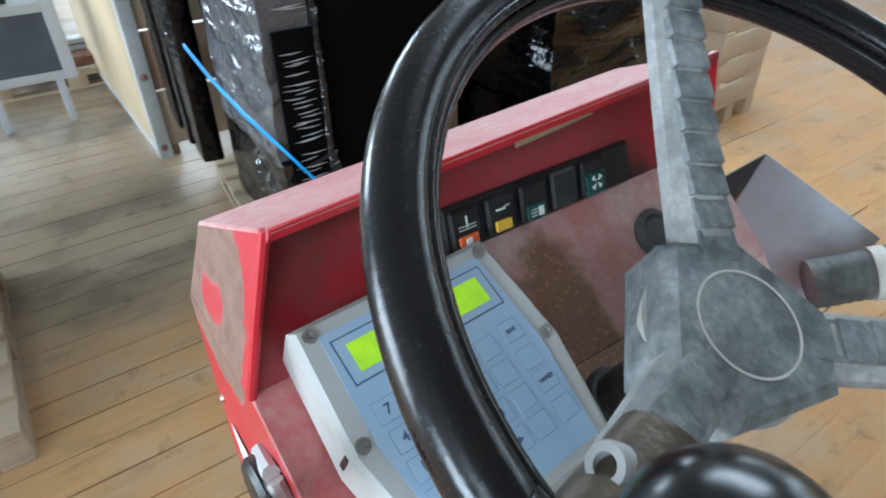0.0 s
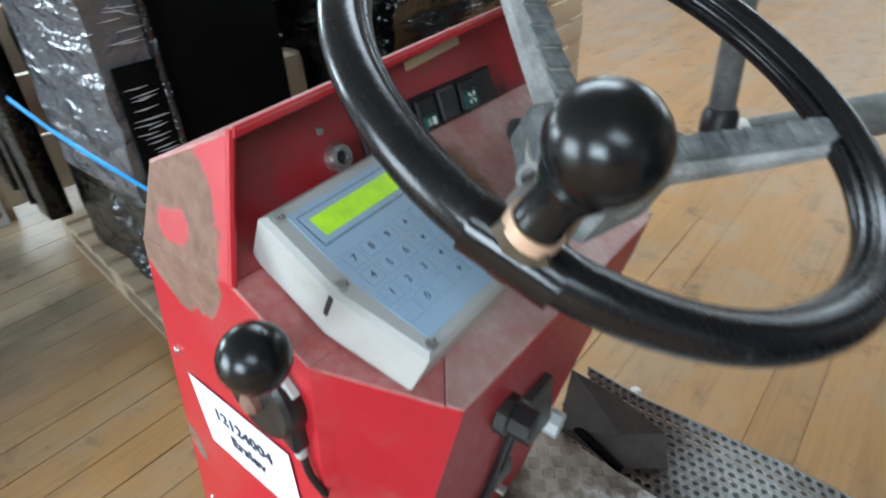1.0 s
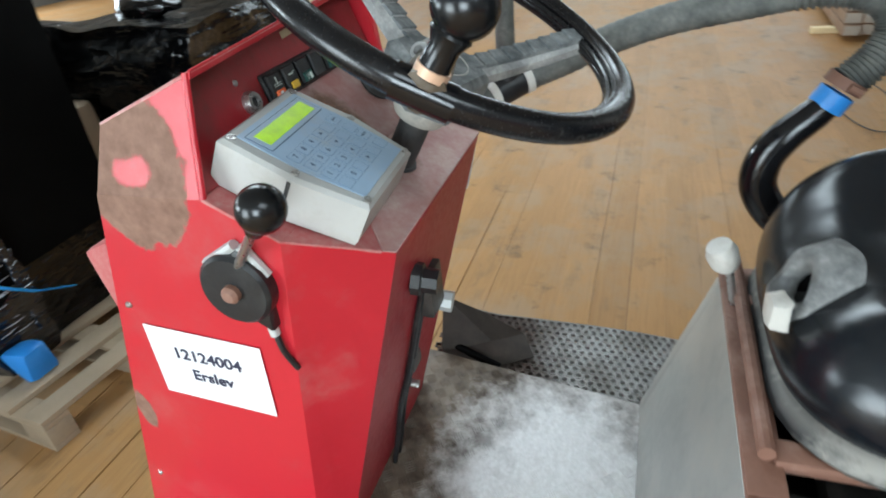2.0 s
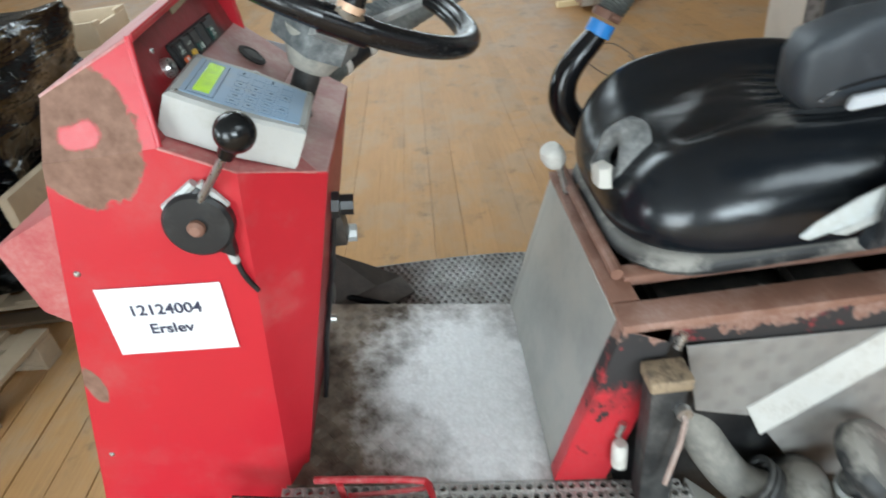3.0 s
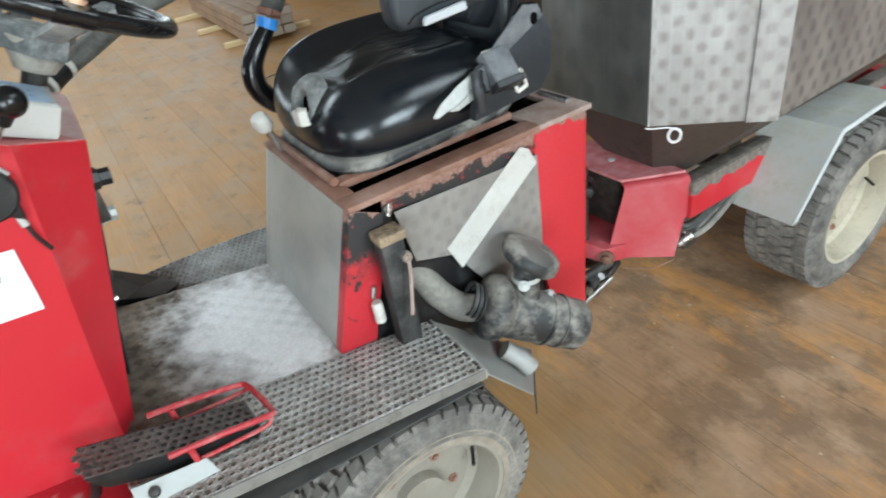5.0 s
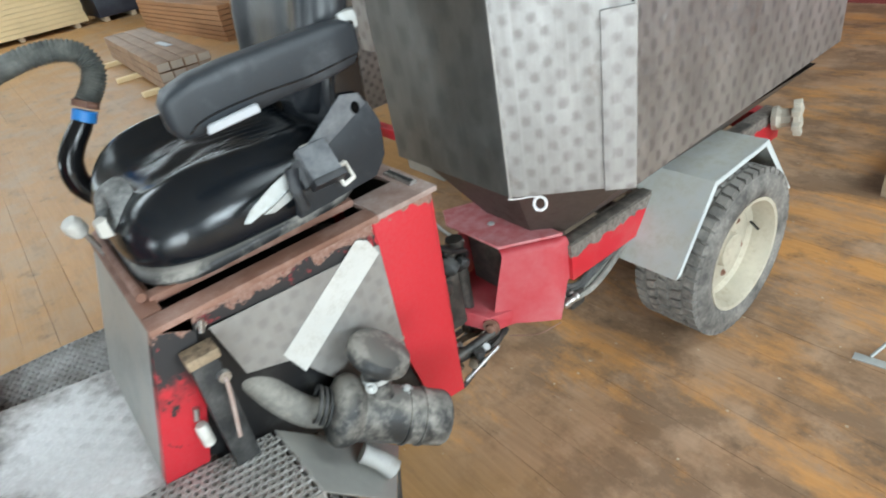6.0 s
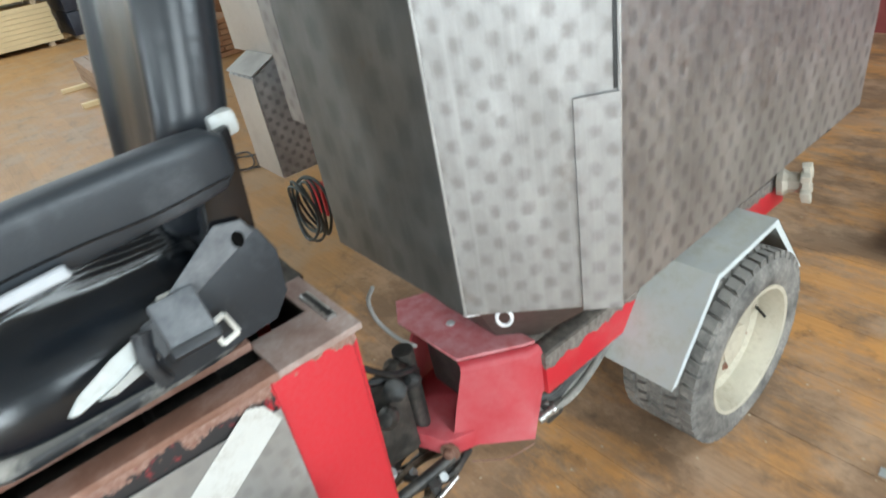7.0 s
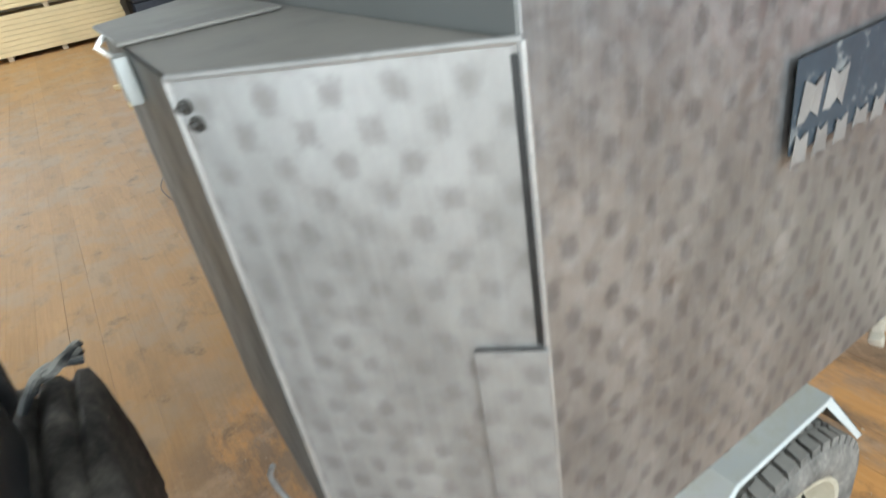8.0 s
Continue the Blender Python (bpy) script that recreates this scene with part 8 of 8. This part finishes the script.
def film_box(x0, x1, y0, y1, z0, z1, mat, name, parent, label, seed, crease):
    bm = bmesh.new()
    bmesh.ops.create_cube(bm, size=1)
    bmesh.ops.subdivide_edges(bm, edges=bm.edges, cuts=28, use_grid_fill=True)
    bm.transform(Matrix.Translation(((x0 + x1) / 2, (y0 + y1) / 2, (z0 + z1) / 2)) @ Matrix.Diagonal((x1 - x0, y1 - y0, z1 - z0, 1)))
    for v in bm.verts:
        d = noise.noise_vector(Vector((v.co.x * 4, v.co.y * 4, v.co.z * 9)) + Vector((seed, 0, seed)))
        ridge = math.sin(v.co.z * 95 + 7 * noise.noise(v.co * 3 + Vector((0, seed, 0))))
        v.co += d * crease + Vector((d.y, d.x, 0)) * 0.4 * crease * ridge
    return part(name, bm, mat, parent, label, 60)


def wrapped_stack(name, label, x0, x1, y0, y1, z0, z1, mat, seed, crease=0.012, tiers=2):
    """Goods in tiers, each wound in stretch film with folds, a loose gathered tail of film on top."""
    st = thing(name, label, "wrapped goods", "film-wrapped goods")
    rng = random.Random(int(seed))
    for k in range(tiers):
        za, zb = z0 + (z1 - z0) * k / tiers, z0 + (z1 - z0) * (k + 1) / tiers - 0.004
        dx, dy = rng.uniform(-0.03, 0.03), rng.uniform(-0.03, 0.03)
        film_box(x0 + dx, x1 + dx, y0 + dy, y1 + dy, za, zb, mat, "wrapped_tier", st, "", seed + 2.3 * k, crease)
    tail = [((x0 + x1) / 2 + 0.22 * math.cos(a) * rng.uniform(0.5, 1), (y0 + y1) / 2 + 0.22 * math.sin(a) * rng.uniform(0.5, 1), z1 + 0.03) for a in (0.4, 1.7, 3.0, 4.2)]
    part("film_tail", lumpy(tube(glide(tail, 8), lambda t: 0.045 * (0.4 + math.sin(math.pi * t)), 14), 0.02, 14, seed), mat, st)
    return st


front_stack = thing("wrapped_stack", "tall black cartons wound in glossy stretch film on a pallet", "wrapped goods")


film_box(0.44, 1.16, 2.42, 3.16, 0.146, 1.75, M_film, "wrapped_body", front_stack, "black film-wrapped cartons", 1.0, 0.010)
film_box(0.41, 0.60, 2.38, 3.05, 0.60, 1.75, M_milky, "clear_film", front_stack, "milky layers of clear stretch film", 3.0, 0.014)
part("carton_band", lumpy(box(0.448, 0.606, 2.356, 2.372, 0.36, 1.10, 0.004), 0.003, 12), M_blackbox, front_stack, "black carton edge under the film")
film_box(0.42, 0.66, 2.36, 2.75, 0.150, 0.60, M_clear, "clear_film", front_stack, "loose clear stretch film", 5.0, 0.028)
part("carton_face", box(0.62, 1.17, 2.375, 2.405, 0.50, 1.75, 0.004), M_blackbox, front_stack, "matt black carton face")
rng = random.Random(17)
part("film_rope", lumpy(tube([(0.615, 2.366, 0.25), (0.618, 2.360, 0.7), (0.612, 2.364, 1.2), (0.616, 2.362, 1.74)], 0.019, 12), 0.014, 26), M_clear, front_stack, "gathered rope of clear film")
# Pale slivers along the pleats, their white glints put into the colour.
for k in range(84):
    z = 0.30 + 1.42 * (k / 83) + rng.uniform(-0.012, 0.012)
    if 1.02 < z < 1.16 or rng.random() < 0.12:
        continue
    xa = 0.452 + rng.uniform(0.0, 0.06)
    xb = min(0.605, xa + rng.uniform(0.07, 0.16))
    tilt = rng.uniform(-0.012, 0.006) + (0.05 if z > 1.16 and k % 5 == 0 else 0.0)
    part("glint_pleat", tube([(xa, 2.356, z + tilt), ((xa + xb) / 2, 2.350, z + tilt * 0.4), (xb, 2.356, z)], lambda t: 0.0027 * (0.25 + math.sin(math.pi * t)), 6, False, (0.5, 1)), M_glintpleat, front_stack)
part("blue_bag", lumpy(box(0.42, 0.54, 2.24, 2.36, 0.147, 0.27, 0.03), 0.02, 14), M_blue, front_stack, "crumpled blue plastic")
part("strap", tube([(0.338, 3.20, 0.885), (0.336, 2.85, 0.825), (0.345, 2.50, 0.775), (0.42, 2.36, 0.665), (0.52, 2.335, 0.515), (0.64, 2.33, 0.415), (0.80, 2.345, 0.33)], 0.014, 8, False, (0.25, 1)), M_cyan, front_stack, "bright blue strap")

wrapped_stack("wrapped_load", "black and clear film-wrapped goods with bright creases", 1.30, 2.20, 3.0, 3.9, 0.15, 1.15, M_clear, 9.0, 0.03)
wrapped_stack("wrapped_load", "low heap of goods under shiny black film", 1.45, 2.35, 2.0, 2.8, 0.15, 1.22, M_film, 12.0, 0.035)
pallet("pallet", "grey weathered timber pallet under wrapped goods", pose(1.40, 1.95, 0, 0, 0, 0))
pallet("pallet", "grey weathered timber pallet under wrapped goods", pose(1.34, 2.95, 0, 0, 0, 1))
solid("paper_sack", lumpy(box(1.20, 1.42, 2.55, 2.75, 0.146, 0.92, 0.05), 0.03, 8), M_pallet, "crumpled tan paper sack", "sack")


solid("loose_film", lumpy(box(3.6, 5.2, 3.4, 4.6, 0.0, 0.72, 0.2), 0.12, 3), M_teal, "heap of pale teal clear plastic film", "film", smooth=60)
for k in range(3):
    solid("timber_board", box(1.25, 2.30, 1.88 + 0.004 * k, 1.93, 0.30 + 0.14 * k, 0.43 + 0.14 * k, 0.004), M_pallet, "brown board standing along the wrapped goods", "board", "boards by the wrapped goods")


def crate():
    """Plywood crate with a galvanised corner post and wooden collars."""
    c = thing("plywood_crate", "tall pale plywood crate with galvanised corner post", "crate")
    part("side_sheet", box(0.22, 0.245, 4.02, 6.4, 0.10, 1.9, 0.003), M_ply, c, "pale plywood side")
    for k in range(5):
        z = 0.12 + k * 0.34
        part("collar_board", box(0.25, 1.3, 3.985, 4.01, z, z + 0.325, 0.004), M_brownwood if k % 2 else M_pallet, c, "brown board")
    part("corner_post", join(box(0.215, 0.235, 3.965, 4.05, 0.05, 1.9, 0.002), box(0.215, 0.29, 3.960, 3.980, 0.05, 1.9, 0.002)), M_galv, c, "galvanised angle post")
    for z in (0.12, 0.55, 0.98, 1.4):
        part("post_bolt", bolt((0.25, 3.960, z), (0, -1, 0), 0.012, 0.015), M_rust, c)
    for y in (4.1, 5.2, 6.2):
        part("foot_block", box(0.24, 0.36, y, y + 0.14, 0.0, 0.10, 0.003), M_pallet, c)
    part("skid", box(0.22, 0.26, 4.0, 6.4, 0.055, 0.10, 0.003), M_lightgrey, c)


crate()
drape = thing("black_film_drape", "hanging black film beside the crate", "film")
for k in range(3):
    part("film_fold", lumpy(box(0.32 + 0.008 * k, 0.42 - 0.01 * k, 3.28 + 0.22 * k, 3.50 + 0.22 * k, 0.25 + 0.03 * k, 1.8, 0.02), 0.03, 6, k), M_film, drape)


def bench():
    """Pale grey steel workbench with a dark panel front and a rail of fittings."""
    b = thing("grey_bench", "light grey steel bench with dark grey front panel", "bench")
    for x in (-1.35, -0.50, -0.10):
        part("leg", box(x - 0.025, x + 0.025, 5.10, 5.15, 0, 0.30, 0.004), M_lightgrey, b)
    part("bottom_rail", box(-1.5, -0.05, 5.09, 5.16, 0.30, 0.36, 0.004), M_lightgrey, b)
    part("front_panel", box(-1.5, -0.06, 5.10, 5.13, 0.36, 0.74, 0.004), M_greyfab, b, "dark grey front panel")
    part("top_rail", box(-1.5, -0.05, 5.08, 5.50, 0.74, 0.80, 0.004), M_lightgrey, b)
    part("end_post", box(-0.06, 0.02, 5.08, 5.16, 0.30, 1.30, 0.004), M_lightgrey, b)
    for k in range(8):
        part("fitting", box(-1.45 + k * 0.16, -1.35 + k * 0.16, 5.15, 5.32, 0.80, 0.88, 0.01), M_black, b)


bench()
pallet("pallet", "pale timber pallet stacked with boards", pose(-0.55, 6.6, 0, 0, 0, -90), M_pallet_pale)
for k in range(3):
    solid("timber_board", box(-0.5 + 0.05 * k, 0.6, 6.15, 6.28, 0.16 + 0.05 * k, 0.20 + 0.05 * k, 0.003), M_lightgrey, "pale grey board lying on a pallet", "board", "boards on the pallet")
solid("scrap_metal", lumpy(box(-0.2, 0.25, 5.9, 6.1, 0.146, 0.22, 0.02), 0.03, 12), M_rust, "rusty brown metal fitting on a pallet", "fitting")
# edge of a timber pallet close to the console's left
pallet("pallet", "brown weathered timber pallet lying on the floor", pose(-1.485, 2.03, 0, 0, 0, 0))
solid("wrapped_load", lumpy(box(-1.46, -1.0, 2.35, 3.15, 0.146, 0.60, 0.03), 0.015, 6), M_greyfab, "dark grey wrapped goods on a pallet", "wrapped goods")


def collar_pile():
    """Slatted timber collars piled on a pallet: rough boards, a hand slot under each top board, offcuts sticking out."""
    m = pose(3.26, 2.31, 0, 0, 0, 4)
    pallet("pallet", "pale timber pallet under a pile of collars", m, M_pallet_pale, 1.2, 0.62)
    rng = random.Random(3)
    for k in range(5):
        c = thing("pallet_collar", "rough pale timber collar with a hand slot", "collar", "piled pallet collars")
        z0 = 0.146 + 0.168 * k
        z1 = z0 + 0.164
        off, skew = rng.uniform(0.0, 0.014), rng.uniform(-0.008, 0.008)
        for y0, y1 in ((skew, skew + 0.022), (1.178 + skew, 1.2 + skew)):
            part("collar_board", box(off, 0.62 - off, y0, y1, z0, z1 - 0.030, 0.003), M_collar, c)
            part("collar_spacer", box(0.40, 0.62 - off, y0 + 0.001, y1 - 0.001, z1 - 0.029, z1, 0.002), M_collar, c)
            part("collar_spacer", box(off, 0.10, y0 + 0.001, y1 - 0.001, z1 - 0.029, z1, 0.002), M_collar, c)
        for x0, x1 in ((off, off + 0.022), (0.598 - off, 0.62 - off)):
            part("collar_board", box(x0, x1, 0.0235 + skew, 1.1765 + skew, z0, z1 - 0.002, 0.003), M_collar, c)
        c.matrix_world = m
    solid("timber_offcut", box(0.600, 0.700, 0.05, 0.12, 0.46, 0.60, 0.004, m), M_lightwood, "short brown board end sticking out of the pile", "offcut")


M_collar = worn("rough_pale_spruce", (0.60, 0.48, 0.34), (0.40, 0.31, 0.21), (0.7, 0.9), grain=70, patch=5, dust_lo=0.42, dust_hi=0.75, relief=0.35, vary=0.18)
collar_pile()
solid("black_bag", lumpy(box(2.35, 2.75, 2.25, 2.60, 0.0, 0.22, 0.08), 0.03, 7), M_film, "crumpled black plastic bag on the floor", "bag", smooth=60)
solid("white_cap", lathe([(0, 0), (0.02, 0), (0.02, 0.02), (0.012, 0.03), (0, 0.03)], pose(1.15, 0.66, 0), 16), M_white, "small white plastic cap on the floor", "cap")


def board_stack(name, label, cols, rows, w, h, L, mat, end, m, group, seed):
    """Square timbers bundled in rows, slightly out of line, their sawn ends greyer than their sides."""
    b = thing(name, label, "timber", group)
    rng = random.Random(seed)
    for r in range(rows):
        for c in range(cols):
            dx, dz = rng.uniform(-0.03, 0.03), rng.uniform(-0.003, 0.003)
            t = part("timber", box(dx, L + dx, c * w + 0.003, (c + 1) * w - 0.005, r * h + 0.004, (r + 1) * h - 0.007 + dz, 0.005), mat, b)
            part("sawn_end", box(dx - 0.0025, dx, c * w + 0.008, (c + 1) * w - 0.010, r * h + 0.009, (r + 1) * h - 0.012 + dz, 0), end, t)
    b.matrix_world = m
    return b


board_stack("timber_bundle", "bundle of brown square timbers with grey sawn ends on battens", 4, 3, 0.150, 0.105, 3.4, M_brownwood, M_endgrain, pose(5.96, -2.12, 0.06, 0, 0, -3), "timber bundles", 5)
for k, x in enumerate((6.35, 7.6, 9.0)):
    solid("batten", box(x, x + 0.09, -2.45, -1.35, 0.0, 0.058, 0.003), M_lightwood, "pale batten under the timber bundle", "batten", "battens")
board_stack("timber_bundle", "reddish brown hardwood boards stacked on the floor", 4, 7, 0.20, 0.075, 4.0, M_redwood, M_redwood, pose(8.2, -3.9, 0.0, 0, 0, 2), "timber bundles", 6)
solid("plastic_tag", box(6.9, 7.4, -2.0, -1.92, 0.378, 0.384, 0.001, pose(0, 0, 0)), M_lightgrey, "pale blue-white strap offcut on timbers", "strap offcut")


def pale_stacks():
    for k, (y0, y1) in enumerate(((-2.5, 0.2), (0.35, 3.0), (3.2, 5.8))):
        st = thing("board_pack", "long pack of fresh pale boards on bearers", "timber", "packs of pale boards")
        for z0, z1 in ((0.10, 0.88), (0.98, 1.70), (1.80, 2.5)):
            for j in range(8):
                h = (z1 - z0) / 8
                part("board", box(15.1, 16.4, y0 + 0.01 * ((j * 7 + k) % 3), y1, z0 + j * h, z0 + (j + 1) * h - 0.006, 0.002), M_lightwood, st)
            for y in (y0 + 0.2, (y0 + y1) / 2, y1 - 0.3):
                part("bearer", box(15.12, 16.38, y, y + 0.1, z0 - 0.10, z0 - 0.002, 0.002), M_pallet_pale, st)


pale_stacks()
navy = thing("navy_pack", "dark navy wrapped pack with timber battens", "wrapped goods")
for k in range(4):
    part("pack_layer", box(14.9, 16.2, -4.35, -2.72, 0.10 + k * 0.5, 0.585 + k * 0.5, 0.02), M_tarp, navy)
for y in (-4.2, -3.5, -2.9):
    part("bearer", box(14.92, 16.1, y, y + 0.1, 0, 0.098, 0.002), M_pallet_pale, navy)
part("prop", box(-0.05, 0.05, -0.02, 0.02, 0, 2.3, 0.003, pose(14.75, -4.35, 0.0, 8, 0, 0)), M_lightwood, navy)
board_stack("timber_bundle", "reddish brown hardwood boards stacked on the floor", 5, 10, 0.22, 0.07, 4.0, M_redwood, M_redwood, pose(12.6, -6.0, 0.0, 0, 0, 0), "timber bundles", 7)

# dark cable on the floor: one wide slack loop and two small snarls
rng = random.Random(11)
for cx, cy, rx, ry, turns in ((4.15, -1.32, 0.55, 0.20, 1), (3.70, -1.72, 0.26, 0.17, 2), (3.60, -1.80, 0.20, 0.12, 2)):
    pts = []
    for j in range(turns * 9 + 2):
        a = j * 0.70 + cx
        rr = rng.uniform(0.82, 1.12)
        pts.append((cx + rx * rr * math.cos(a), cy + ry * rr * math.sin(a), 0.004 + 0.009 * (j % 3)))
    solid("cable", tube(glide(pts, 6), 0.0042, 6), M_black, "thin black cable lying in slack loops on the floor", "cable", "cable tangle")

# timber goods by the rear left of the vehicle, only their corner in view
pallet("pallet", "brown timber pallet by the rear of the vehicle", pose(-0.47, -3.79, 0, 0, 0, 90))
solid("carton", box(-1.64, -0.475, -3.78, -3.00, 0.148, 0.26, 0.006), M_pallet_pale, "low pale brown carton on a timber pallet", "carton")
# folded steel angle on the floor
solid("steel_angle", join(box(0, 0.42, 0, 0.035, 0, 0.004, 0.001, pose(-1.23, -1.93, 0, 0, 0, 8)), rod((-0.86, -1.88, 0.004), (-0.98, -2.10, 0.22), 0.006)), M_galv, "galvanised angle piece lying on the floor", "angle")


def steel_cabinet():
    """Plain steel cabinet on a plinth, a lower engine-turned box with a sloping lid on its front."""
    c = thing("steel_cabinet", "scuffed plain steel cabinet with engine-turned switch box", "cabinet")
    part("body", box(1.50, 1.937, -2.25, -1.389, 1.145, 1.89, 0.006), M_side_steel, c)
    part("plinth", box(1.52, 1.90, -2.25, -1.92, 0.0, 1.142, 0.006), M_greysheet, c)
    sb = part("switch_box", prism([(-1.915, 0.616), (-1.268, 0.616), (-1.268, 1.084), (-1.384, 1.139), (-1.915, 1.139)], 1.50, 1.767, 0.004, True), M_swirl_box, c, "engine-turned steel switch box")
    part("box_front", slab([(1.503, -1.264, 0.619), (1.765, -1.264, 0.619), (1.765, -1.264, 1.080), (1.503, -1.264, 1.080)], 0.002, 0), M_side_steel, sb)
    part("box_lid", slab([(1.492, -1.260, 1.092), (1.775, -1.260, 1.092), (1.775, -1.386, 1.150), (1.492, -1.386, 1.150)], 0.004, 0.001), M_topsheet, sb, "dusty grey sloping lid")


steel_cabinet()


def crumbs():
    """Crumbs and splinters lying about on the boards near the vehicle."""
    rng = random.Random(21)
    verts, faces = [], []
    for _ in range(130):
        x, y = rng.uniform(-1.6, 0.8), rng.uniform(-3.2, -0.4)
        r, h, a = rng.uniform(0.002, 0.006), rng.uniform(0.0015, 0.004), rng.uniform(0, 6.28)
        b = len(verts)
        for k in range(4):
            t = a + k * 1.571
            verts.append((x + r * math.cos(t) * rng.uniform(0.7, 1.8), y + r * math.sin(t), 0.0))
        verts.append((x, y, h))
        faces += [(b, b + 1, b + 4), (b + 1, b + 2, b + 4), (b + 2, b + 3, b + 4), (b + 3, b, b + 4)]
    me = bpy.data.meshes.new("floor_crumbs")
    me.from_pydata(verts, [], faces)
    me.materials.append(M_pallet_pale)
    tagged(new("floor_crumbs", me), "pale wood crumbs scattered on the floor", "crumbs", kind="stuff")


crumbs()
boards()
